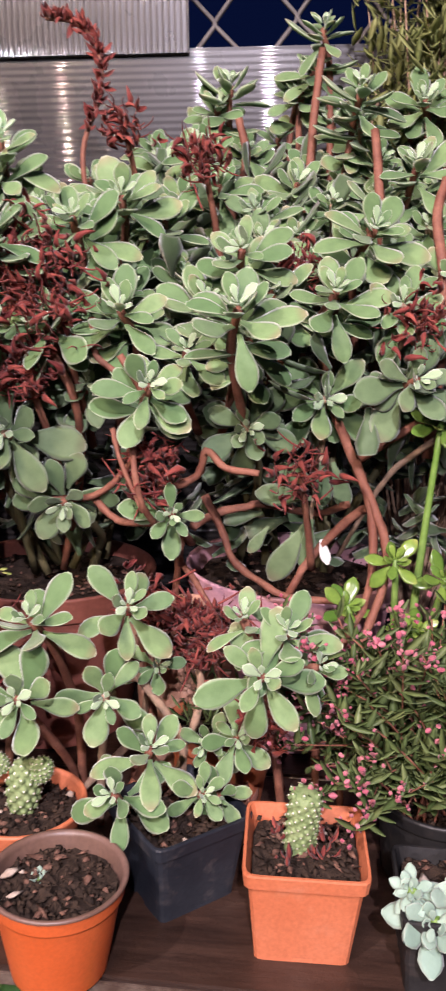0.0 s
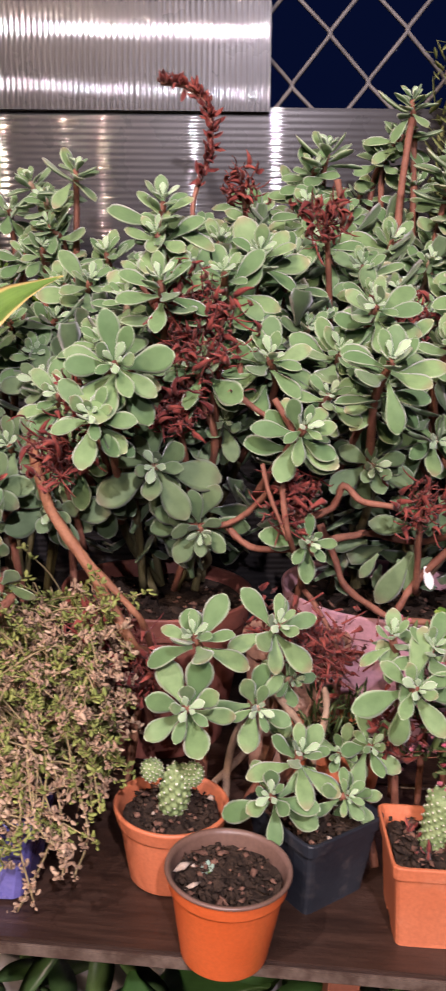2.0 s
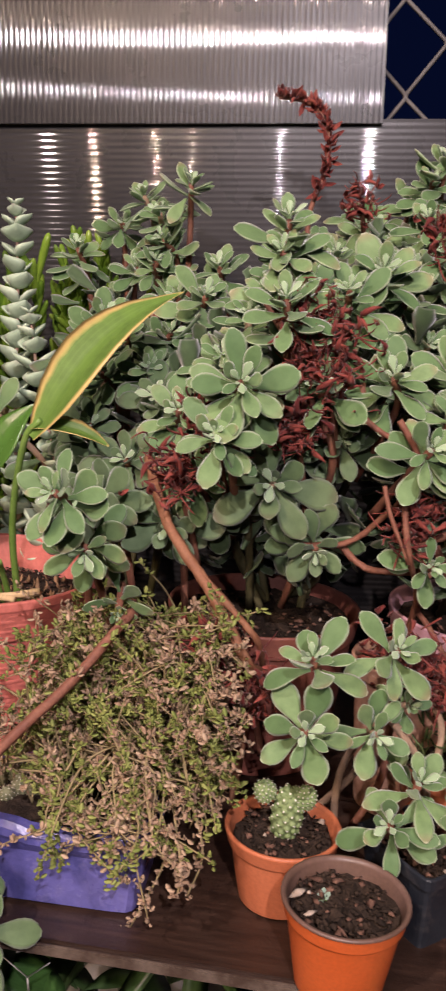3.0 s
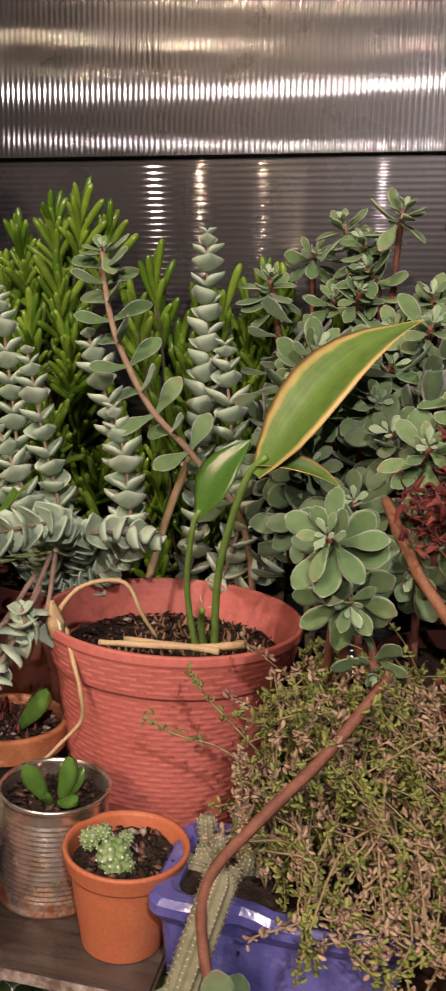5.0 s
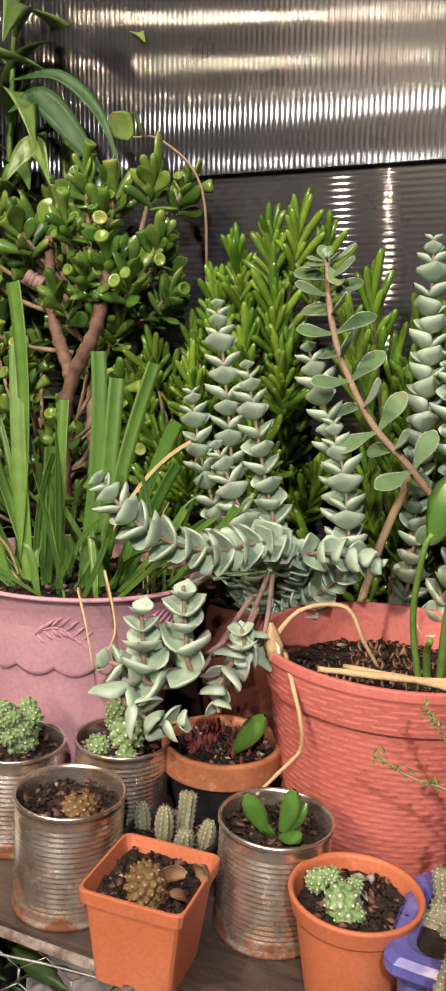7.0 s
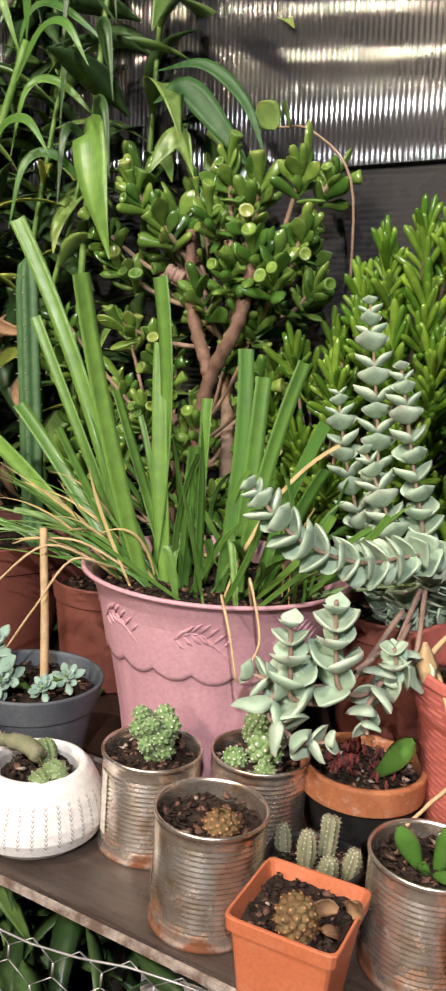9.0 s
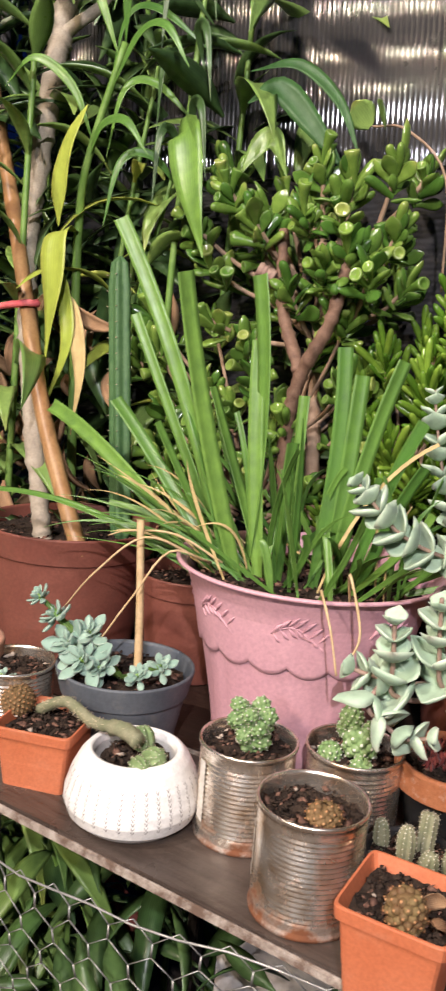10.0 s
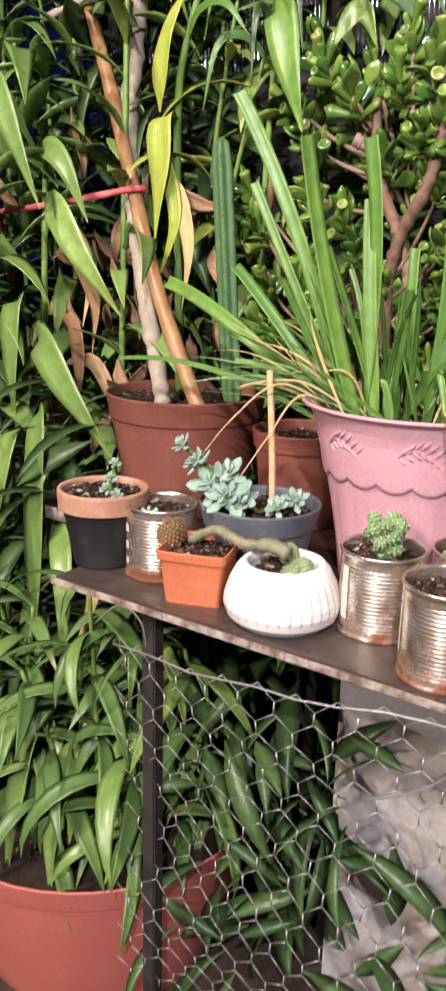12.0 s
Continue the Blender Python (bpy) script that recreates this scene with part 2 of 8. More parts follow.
M["cactus_brown"] = surface("rusty_cactus_skin", (0.12, 0.058, 0.025), (0.19, 0.14, 0.055), 80, 420, 0.7, 0.4, 0.3, dirt=(0.10, 0.035, 0.02), dirt_amount=0.8)
M["cactus_pale"] = surface("whitish_cactus_skin", (0.14, 0.24, 0.08), (0.27, 0.37, 0.16), 70, 420, 0.6, 0.3, 0.3, dirt=(0.60, 0.64, 0.48), dirt_amount=0.5)
M["cactus_grey"] = surface("greyish_cactus_skin", (0.17, 0.18, 0.10), (0.27, 0.25, 0.16), 60, 420, 0.7, 0.4, 0.3)
M["cactus_tan"] = surface("brownish_cactus_skin", (0.11, 0.068, 0.026), (0.21, 0.125, 0.055), 60, 420, 0.7, 0.4, 0.3)
M["spine"] = surface("pale_spines", (0.42, 0.33, 0.20), (0.60, 0.52, 0.38), 90, 500, 0.7, 0.2, 0.2)
M["wool"] = surface("white_wool", (0.60, 0.60, 0.50), (0.76, 0.75, 0.66), 90, 500, 0.9, 0.2, 0.2)
M["wool_brown"] = surface("rusty_wool", (0.34, 0.15, 0.06), (0.50, 0.30, 0.15), 90, 500, 0.9, 0.2, 0.2)
M["spine_brown"] = surface("reddish_spines", (0.24, 0.09, 0.035), (0.42, 0.20, 0.09), 90, 500, 0.7, 0.2, 0.2)
M["plaster"] = surface("pale_plaster", (0.48, 0.44, 0.42), (0.60, 0.56, 0.53), 6, 80, 0.9, 0.4, 0.2, dirt=(0.30, 0.27, 0.24), dirt_amount=0.6)
M["earth"] = surface("yard_earth", (0.035, 0.026, 0.02), (0.075, 0.058, 0.045), 5, 60, 0.95, 0.8, 0.2)
M["iron"] = surface("black_iron", (0.02, 0.018, 0.017), (0.04, 0.03, 0.027), 30, 300, 0.6, 0.3, 0.4, dirt=(0.14, 0.06, 0.03), dirt_amount=0.4)
M["red_post"] = surface("red_oxide_paint", (0.30, 0.10, 0.06), (0.36, 0.14, 0.09), 20, 200, 0.7, 0.3, 0.3)
M["wire"] = surface("galvanized_wire", (0.36, 0.35, 0.33), (0.50, 0.48, 0.46), 40, 300, 0.42, 0.1, 0.5, Metallic=0.55)
M["link"] = surface("weathered_wire", (0.09, 0.083, 0.08), (0.15, 0.138, 0.132), 40, 300, 0.6, 0.2, 0.4)
M["twine"] = surface("pink_twine", (0.72, 0.12, 0.14), (0.80, 0.20, 0.20), 60, 500, 0.7, 0.3, 0.3)
M["residue"] = surface("old_glue", (0.52, 0.48, 0.42), (0.68, 0.64, 0.58), 90, 300, 0.7, 0.4, 0.3, dirt=(0.34, 0.28, 0.22), dirt_amount=0.8)
M["white"] = surface("white_film", (0.72, 0.70, 0.69), (0.8, 0.78, 0.77), 20, 200, 0.5, 0.2, 0.4)


def wood_material(name="wet_wood", lo=(0.016, 0.008, 0.0055), hi=(0.048, 0.025, 0.017), pale=(0.10, 0.062, 0.045), shine=(0.30, 0.55)):
    n = Nodes(name)
    p = n.add("ShaderNodeMapping", Vector=n.coords())
    p.inputs["Scale"].default_value = (1.2, 14.0, 14.0)
    grain = n.noise(9, 8, p.outputs[0], 0.65)
    blot = n.noise(7, 5, n.coords())
    c = n.mix(n.ramp(grain, 0.3, 0.7), lo, hi)
    c = n.mix(n.ramp(blot, 0.55, 0.75, 0.0, 0.40), c, pale)
    n.bump(n.math("ADD", grain, n.noise(160, 4, n.coords())), 0.35, 0.002)
    return n.finish(c, n.ramp(blot, 0.3, 0.7, *shine), spec=0.5)


def worn_edge_material(name="worn_board_edge", pale=(0.40, 0.345, 0.295), dark=(0.13, 0.085, 0.062)):
    n = Nodes(name)
    p = n.coords()
    flake = n.noise(38, 8, p, 0.7)
    c = n.mix(n.ramp(flake, 0.38, 0.58), pale, dark)
    n.bump(flake, 0.7, 0.002)
    return n.finish(c, 0.8, spec=0.3)


def tin_material():
    """Tinplate with rust that climbs from the foot and spots elsewhere."""
    n = Nodes("rusty_tin")
    p = n.coords()
    z = n.add("ShaderNodeSeparateXYZ", Vector=p).outputs[2]
    blot = n.noise(32, 8, p, 0.68)
    foot = n.ramp(n.math("ADD", z, n.math("MULTIPLY", blot, -0.11)), -0.054, -0.036, 1.0, 0.0)
    spots = n.ramp(n.noise(48, 9, p, 0.75), 0.58, 0.70)
    rust = n.math("MAXIMUM", foot, n.math("MULTIPLY", spots, 0.55))
    tin = n.mix(n.ramp(blot, 0.42, 0.66), (0.79, 0.72, 0.63), (0.47, 0.33, 0.21))
    red = n.mix(n.noise(120, 5, p), (0.07, 0.022, 0.01), (0.24, 0.085, 0.03))
    n.bump(n.math("ADD", blot, rust), 0.2, 0.001)
    return n.finish(n.mix(n.math("POWER", rust, 0.45), tin, red), n.ramp(rust, 0.0, 1.0, 0.27, 0.85), n.ramp(rust, 0.0, 1.0, 0.90, 0.1))


def panel_material(name, dark, light, axis, pitch, slope, gloss):
    """Twin-wall plastic sheet: a ribbed skin brushed across its ribs under a dusty, dull film; axis: across the ribs."""
    n = Nodes(name)
    p = n.coords()
    dust = n.noise(6, 6, p, 0.6)
    c = n.mix(n.ramp(dust, 0.3, 0.7), dark, light)
    xyz = n.add("ShaderNodeSeparateXYZ", Vector=p)
    wave = n.math("SINE", n.math("MULTIPLY", xyz.outputs[axis], 2 * math.pi / pitch))
    across = Matrix.Rotation(radians(PANEL_TILT), 3, "Y") @ Vector((1, 0, 0) if axis == 0 else (0, 0, 1))
    lean = n.add("ShaderNodeVectorMath")
    lean.operation = "SCALE"
    lean.inputs[0].default_value = across
    n.set(lean, "Scale", n.math("MULTIPLY", wave, slope))
    total = n.add("ShaderNodeVectorMath")
    n.set(total, "i0", n.add("ShaderNodeNewGeometry").outputs["Normal"])
    n.set(total, "i1", lean.outputs[0])
    unit = n.add("ShaderNodeVectorMath")
    unit.operation = "NORMALIZE"
    n.set(unit, "i0", total.outputs[0])
    n.set(n.bsdf, "Normal", unit.outputs[0])
    n.set(n.bsdf, "Tangent", n.add("ShaderNodeCombineXYZ", X=across.x, Y=across.y, Z=across.z).outputs[0])
    return n.finish(c, gloss, 0.0, 0.60, Anisotropic=1.0, Coat_Weight=1.0, Coat_Roughness=n.ramp(n.noise(14, 5, p), 0.3, 0.7, 0.26, 0.31), Coat_IOR=1.245)


PANEL_TILT = -2.5
M["wood"], M["edge"], M["tin"] = wood_material(), worn_edge_material(), tin_material()
M["wood_grey"] = wood_material("wet_greyed_wood", (0.034, 0.024, 0.019), (0.085, 0.062, 0.050), (0.20, 0.165, 0.14), (0.16, 0.42))
M["edge_brown"] = worn_edge_material("brown_board_edge", (0.115, 0.085, 0.066), (0.050, 0.030, 0.021))
M["sheet"] = panel_material("fluted_plastic", (0.020, 0.019, 0.020), (0.034, 0.032, 0.033), 0, 0.0085, 0.50, 0.072)
M["sheet_low"] = panel_material("level_fluted_plastic", (0.024, 0.023, 0.024), (0.040, 0.038, 0.039), 2, 0.0095, 0.34, 0.052)

# ---- geometry helpers ----
def mesh_of(name, verts, faces, uvs=None, smooth=True):
    me = bpy.data.meshes.new(name)
    me.from_pydata([tuple(v) for v in verts], [], faces)
    if uvs is not None:
        layer = me.uv_layers.new(name="UVMap")
        idx = np.empty(len(me.loops), dtype=np.int32)
        me.loops.foreach_get("vertex_index", idx)
        layer.data.foreach_set("uv", np.asarray(uvs, dtype=np.float32)[idx].ravel())
    if smooth:
        me.polygons.foreach_set("use_smooth", [True] * len(me.polygons))
    me.update()
    return me


def with_mat(me, *mats):
    me.materials.clear()
    for m in mats:
        me.materials.append(m)
    return me


def thing(name, label, category, place=(0, 0, 0), turn=0.0, group="", kind=""):
    ob = new(name)
    ob.empty_display_size = 0.02
    ob.matrix_basis = pose(*place, 0, 0, turn)
    return tagged(ob, label, category, group, kind)


SMALL = {"litter", "spines", "tubercles", "florets", "foliage", "leaves", "stems", "dry_leaves", "green_leaves", "incised_marks", "weave_relief", "sprig_relief", "netting"}


def part(name, me, mat, parent, label="", m=None):
    if mat is not None:
        with_mat(me, *(mat if isinstance(mat, (list, tuple)) else (mat,)))
    ob = new(name, me)
    ob.parent = parent
    if m is not None:
        ob.matrix_basis = m
    return tagged(ob, label, kind="stuff" if name in SMALL else "")


def lathe(name, profile, seg=40, wave=None, shut=(True, True)):
    """A turned body from (radius, height) pairs; wave(angle, r, z) may change the radius."""
    verts, faces = [], []
    fine = [profile[0]]
    for (r0, z0), (r1, z1) in zip(profile, profile[1:]):
        d = math.hypot(r1 - r0, z1 - z0)
        if d > 0.005:
            for t in (0.0012 / d, 1 - 0.0012 / d):
                fine.append((r0 + (r1 - r0) * t, z0 + (z1 - z0) * t))
        fine.append((r1, z1))
    profile = fine
    for r, z in profile:
        for k in range(seg):
            a = 2 * math.pi * k / seg
            q = wave(a, r, z) if wave else r
            verts.append((q * math.cos(a), q * math.sin(a), z))
    for i in range(len(profile) - 1):
        for k in range(seg):
            b = (k + 1) % seg
            faces.append((i * seg + k, i * seg + b, (i + 1) * seg + b, (i + 1) * seg + k))
    for ring, z, flip in ((0, profile[0][1], True), (len(profile) - 1, profile[-1][1], False)):
        if profile[ring][0] > 1e-4 and shut[0 if flip else 1]:
            verts.append((0, 0, z))
            c = len(verts) - 1
            for k in range(seg):
                b = (k + 1) % seg
                f = (ring * seg + k, ring * seg + b, c)
                faces.append(f[::-1] if flip else f)
    return mesh_of(name, verts, faces)


def squared(name, profile, power=9.0, seg=48, notch=0.0):
    """As lathe, but with a rounded-square plan; radius is half the side. notch: height of the cut at each side's foot."""
    verts, faces = [], []
    for r, z in profile:
        for k in range(seg):
            a = 2 * math.pi * (k + 0.5) / seg
            c, s = math.cos(a), math.sin(a)
            q = r / (abs(c) ** power + abs(s) ** power) ** (1 / power)
            up = notch if notch and z < 0.001 and min(abs(c), abs(s)) < 0.22 else 0.0
            verts.append((q * c, q * s, z + up))
    for i in range(len(profile) - 1):
        for k in range(seg):
            b = (k + 1) % seg
            faces.append((i * seg + k, i * seg + b, (i + 1) * seg + b, (i + 1) * seg + k))
    for ring, flip in ((0, True), (len(profile) - 1, False)):
        f = tuple(ring * seg + k for k in range(seg))
        faces.append(f[::-1] if flip else f)
    return mesh_of(name, verts, faces, smooth=False)


def smooth_path(points, steps=6):
    """A Catmull-Rom line through points."""
    p = [Vector(q) for q in points]
    p = [p[0] * 2 - p[1]] + p + [p[-1] * 2 - p[-2]]
    out = []
    for i in range(1, len(p) - 2):
        for k in range(steps):
            t = k / steps
            out.append(0.5 * ((2 * p[i]) + (p[i + 1] - p[i - 1]) * t + (2 * p[i - 1] - 5 * p[i] + 4 * p[i + 1] - p[i + 2]) * t * t
                              + (3 * p[i] - p[i - 1] - 3 * p[i + 1] + p[i + 2]) * t ** 3))
    return out + [p[-2]]


def tube_data(line, radii, sides=7, rough=0.0, rng=None):
    verts, faces = [], []
    n = len(line)
    side = None
    for i, q in enumerate(line):
        way = (line[min(i + 1, n - 1)] - line[max(i - 1, 0)]).normalized()
        if side is None:
            side = way.orthogonal().normalized()
        side = (side - way * side.dot(way))
        side = side.normalized() if side.length > 1e-6 else way.orthogonal().normalized()
        other = way.cross(side)
        r = radii[0] + (radii[1] - radii[0]) * i / max(1, n - 1) if isinstance(radii, tuple) else radii[i]
        for k in range(sides):
            a = 2 * math.pi * k / sides
            j = 1 + (rng.uniform(-rough, rough) if rough else 0)
            verts.append(q + (side * math.cos(a) + other * math.sin(a)) * r * j)
    for i in range(n - 1):
        for k in range(sides):
            b = (k + 1) % sides
            faces.append((i * sides + k, i * sides + b, (i + 1) * sides + b, (i + 1) * sides + k))
    faces.append(tuple(range(sides))[::-1])
    faces.append(tuple((n - 1) * sides + k for k in range(sides)))
    return verts, faces


def tube(name, points, radii, sides=7, steps=6, rough=0.0, rng=None):
    return mesh_of(name, *tube_data(smooth_path(points, steps), radii, sides, rough, rng or RNG))


def joined(name, pieces):
    """One mesh from many (verts, faces) lists."""
    verts, faces = [], []
    for v, f in pieces:
        o = len(verts)
        verts += [tuple(q) for q in v]
        faces += [tuple(i + o for i in g) for g in f]
    return mesh_of(name, verts, faces)


def leaf_data(length, widths, thick, bend=0.0, cup=0.0, fold=0.0, twist=0.0, across=6, wobble=0.0, rng=None, sharp=False):
    """A leaf along +Y with its face up: widths at even steps, bend in degrees (up: plus), cup, fold along the midrib, twist."""
    n = len(widths) - 1
    verts, uvs, faces = [], [], []
    y, z, step = 0.0, 0.0, length / n
    rows = []
    for i, w in enumerate(widths):
        t = i / n
        a = radians(bend) * t
        if i:
            y += step * math.cos(a)
            z += step * math.sin(a)
        tw = radians(twist) * t
        row = []
        up = Vector((0, -math.sin(a), math.cos(a)))
        sway = wobble * math.sin(t * 5 + (rng.random() * 6 if rng and i == 0 else 1.3)) if wobble else 0
        for side in (1, -1):
            for j in range(across + 1):
                if side == -1 and j in (0, across):
                    continue
                u = j / across
                s = 2 * u - 1
                h = cup * w * (s * s) + fold * w * abs(s)
                d = thick * (1 - s * s) ** 0.6 * min(1.0, 4 * t + 0.35) * min(1.0, (1 - t) * 5 + 0.15)
                h = h + (d * 0.35 if side == 1 else -d * 0.65)
                px = w / 2 * s
                px, h = px * math.cos(tw) - h * math.sin(tw), px * math.sin(tw) + h * math.cos(tw)
                verts.append((px + sway, y + up.y * h, z + up.z * h))
                uvs.append((u, t))
                row.append(len(verts) - 1)
        top = row[:across + 1]
        rows.append((top, [top[0]] + row[across + 1:] + [top[-1]]))
    for i in range(n):
        for j in range(across):
            faces.append((rows[i][0][j], rows[i][0][j + 1], rows[i + 1][0][j + 1], rows[i + 1][0][j]))
            faces.append((rows[i][1][j + 1], rows[i][1][j], rows[i + 1][1][j], rows[i + 1][1][j + 1]))
    return verts, faces, uvs


def leaf_mesh(name, mat, *args, **kw):
    return with_mat(mesh_of(name, *leaf_data(*args, **kw)), mat)


def spread(name, template, matrices, mat):
    """Many small pieces of one template joined into one mesh."""
    v, f, uv = template
    base = np.array([tuple(q) + (1.0,) for q in v])
    big = np.concatenate([base @ np.array(m).T for m in matrices])[:, :3]
    faces = [tuple(i + k * len(v) for i in g) for k in range(len(matrices)) for g in f]
    me = mesh_of(name, big.tolist(), faces, np.tile(np.array(uv), (len(matrices), 1)) if uv is not None else None)
    return with_mat(me, mat)


def aim(place, way, spin=0.0, size=1.0):
    """A matrix that lays local +Z along way at place."""
    q = Vector(way).normalized().to_track_quat("Z", "Y").to_matrix().to_4x4()
    return Matrix.Translation(place) @ q @ pose(0, 0, 0, 0, 0, spin) @ Matrix.Diagonal((size, size, size, 1))


def along(place, way, up=(0, 0, 1), size=1.0, roll=0.0):
    """A matrix that lays a leaf's +Y along way at place, with its face towards up."""
    y = Vector(way).normalized()
    x = y.cross(Vector(up))
    x = x.normalized() if x.length > 1e-4 else y.orthogonal().normalized()
    z = x.cross(y)
    m = Matrix((x, y, z)).transposed().to_4x4()
    return Matrix.Translation(place) @ m @ pose(0, 0, 0, 0, roll, 0) @ Matrix.Diagonal((size, size, size, 1))


def slab(name, size, bevel=0.002):
    bm = bmesh.new()
    bmesh.ops.create_cube(bm, size=1)
    for v in bm.verts:
        v.co = Vector((v.co.x * size[0], v.co.y * size[1], v.co.z * size[2]))
    if bevel:
        bmesh.ops.bevel(bm, geom=bm.edges[:], offset=bevel, segments=2, affect="EDGES")
    me = bpy.data.meshes.new(name)
    bm.to_mesh(me)
    bm.free()
    return me


def soil_mesh(r, lump=0.004, square=False, seg=28, rings=7, seed=0):
    rng = random.Random(seed)
    verts, faces = [(0, 0, 0.002)], []
    for i in range(1, rings + 1):
        for k in range(seg):
            a = 2 * math.pi * (k + 0.5) / seg
            c, s = math.cos(a), math.sin(a)
            q = r * i / rings
            if square:
                q /= (abs(c) ** 9 + abs(s) ** 9) ** (1 / 9)
            verts.append((q * c, q * s, rng.uniform(-lump, lump) + 0.004 * (1 - i / rings)))
    for k in range(seg):
        faces.append((0, 1 + k, 1 + (k + 1) % seg))
    for i in range(rings - 1):
        for k in range(seg):
            b = (k + 1) % seg
            o = 1 + i * seg
            faces.append((o + k, o + seg + k, o + seg + b, o + b))
    return mesh_of("soil", verts, faces, smooth=False)


def crumbs(r, n, size, mat, seed, square=False):
    """Loose bits on soil, joined."""
    rng = random.Random(seed)
    pieces = []
    for _ in range(n):
        a, q = rng.uniform(0, 6.283), r * math.sqrt(rng.random()) * 0.93
        x, y = (rng.uniform(-r, r) * 0.93, rng.uniform(-r, r) * 0.93) if square else (q * math.cos(a), q * math.sin(a))
        s = size * rng.uniform(0.4, 1.3)
        lx, ly, lz = s * rng.uniform(0.6, 2.2), s * rng.uniform(0.5, 1.0), s * rng.uniform(0.4, 0.8)
        m = pose(x, y, 0.004, rng.uniform(-25, 25), rng.uniform(-25, 25), rng.uniform(0, 360))
        v = [m @ Vector(p) for p in ((lx, 0, 0), (0, ly, 0), (-lx, 0, 0), (0, -ly, 0), (lx * 0.1, 0, lz), (0, 0, -lz))]
        pieces.append((v, [(0, 1, 4), (1, 2, 4), (2, 3, 4), (3, 0, 4), (1, 0, 5), (2, 1, 5), (3, 2, 5), (0, 3, 5)]))
    return with_mat(joined("litter", pieces), mat)


def fill(parent, r, z, seed, square=False, bits=40, pale=3):
    bits = int(bits * (1 + r * 12))
    part("soil", soil_mesh(r, 0.004, square, seed=seed), M["soil"], parent, "dark crumbly potting soil", pose(0, 0, z))
    part("litter", crumbs(r, int(bits * 0.6), 0.0040, M["bit"], seed + 1, square), None, parent, "bark and grit on the soil", pose(0, 0, z + 0.001))
    part("litter", crumbs(r, bits * 2, 0.0034, M["soil"], seed + 5, square), None, parent, "clods of dark soil", pose(0, 0, z + 0.001))
    if pale:
        part("litter", crumbs(r, pale, 0.0050, M["pale_bit"], seed + 2, square), None, parent, "pale dry bits on the soil", pose(0, 0, z + 0.002))


GROUND = -0.12
SHELF = 0.80

# ---- ground, wall, fence ----
def build_setting():
    g = new("ground", with_mat(mesh_of("ground", [(-60, -60, GROUND), (60, -60, GROUND), (60, 60, GROUND), (-60, 60, GROUND)], [(0, 1, 2, 3)], smooth=False), M["earth"]))
    tagged(g, "dark bare earth of a yard at night", "ground", kind="structure")
    w = new("wall_back", with_mat(slab("wall_back", (1.75, 0.10, 0.74 - GROUND), 0.01), M["plaster"]))
    w.location = (-0.185, 1.13, (0.74 + GROUND) / 2)
    tagged(w, "low pale plastered wall under the back shelf board", "wall", kind="structure")


def fluted(name, width, height, pitch, deep, upright, seed):
    """A fluted sheet, flutes upright or level, slightly warped, with its back and edges."""
    steps = 6
    span, other = (width, height) if upright else (height, width)
    n = int(span / pitch) * steps
    rows = 14
    verts, faces = [], []
    for j in range(rows + 1):
        for i in range(n + 1):
            a, b = span * i / n, other * j / rows
            h = -deep * (0.5 + 0.5 * math.cos(2 * math.pi * i / steps))
            x, z = (a, b) if upright else (b, a)
            warp = 0.0006 * math.sin(x * 3.1 + seed) * math.sin(z * 4.0 + 0.6 * seed)
            verts.append((x, h + warp, z))
    k = n + 1
    for j in range(rows):
        for i in range(n):
            f = (j * k + i, j * k + i + 1, (j + 1) * k + i + 1, (j + 1) * k + i)
            faces.append(f if upright else f[::-1])
    o = len(verts)
    verts += [(x, y + 0.008, z) for x, y, z in verts]
    faces += [tuple(i + o for i in f)[::-1] for f in faces]
    rim = [i for i in range(k)] + [j * k + n for j in range(1, rows + 1)] + [rows * k + i for i in range(n - 1, -1, -1)] + [j * k for j in range(rows - 1, 0, -1)]
    # cut edges with corners of their own, so that they stay crisp
    e, m = len(verts), len(rim)
    verts += [verts[i] for i in rim] + [verts[i + o] for i in rim]
    for i in range(m):
        p, q = e + i, e + (i + 1) % m
        faces.append((q, p, p + m, q + m) if upright else (p, q, q + m, p + m))
    return mesh_of(name, verts, faces)


def build_panels():
    tilt = PANEL_TILT
    up = new("upper_panel", with_mat(fluted("upper_panel", 1.75, 0.80, 0.0085, 0.00022, True, 1.0), M["sheet"]))
    up.matrix_basis = pose(-0.046, 1.366, 1.630, 0, tilt, 0) @ pose(-1.75, 0, 0)
    tagged(up, "grey fluted twin-wall plastic sheet fixed to the fence", "panel")
    low = new("lower_panel", with_mat(fluted("lower_panel", 2.05, 0.86, 0.0095, 0.00012, False, 2.2), M["sheet_low"]))
    low.matrix_basis = pose(-0.055, 1.378, 1.638, 0, tilt, 0) @ pose(-1.70, 0, -0.86)
    tagged(low, "grey plastic sheet with level flutes, behind plants", "panel")


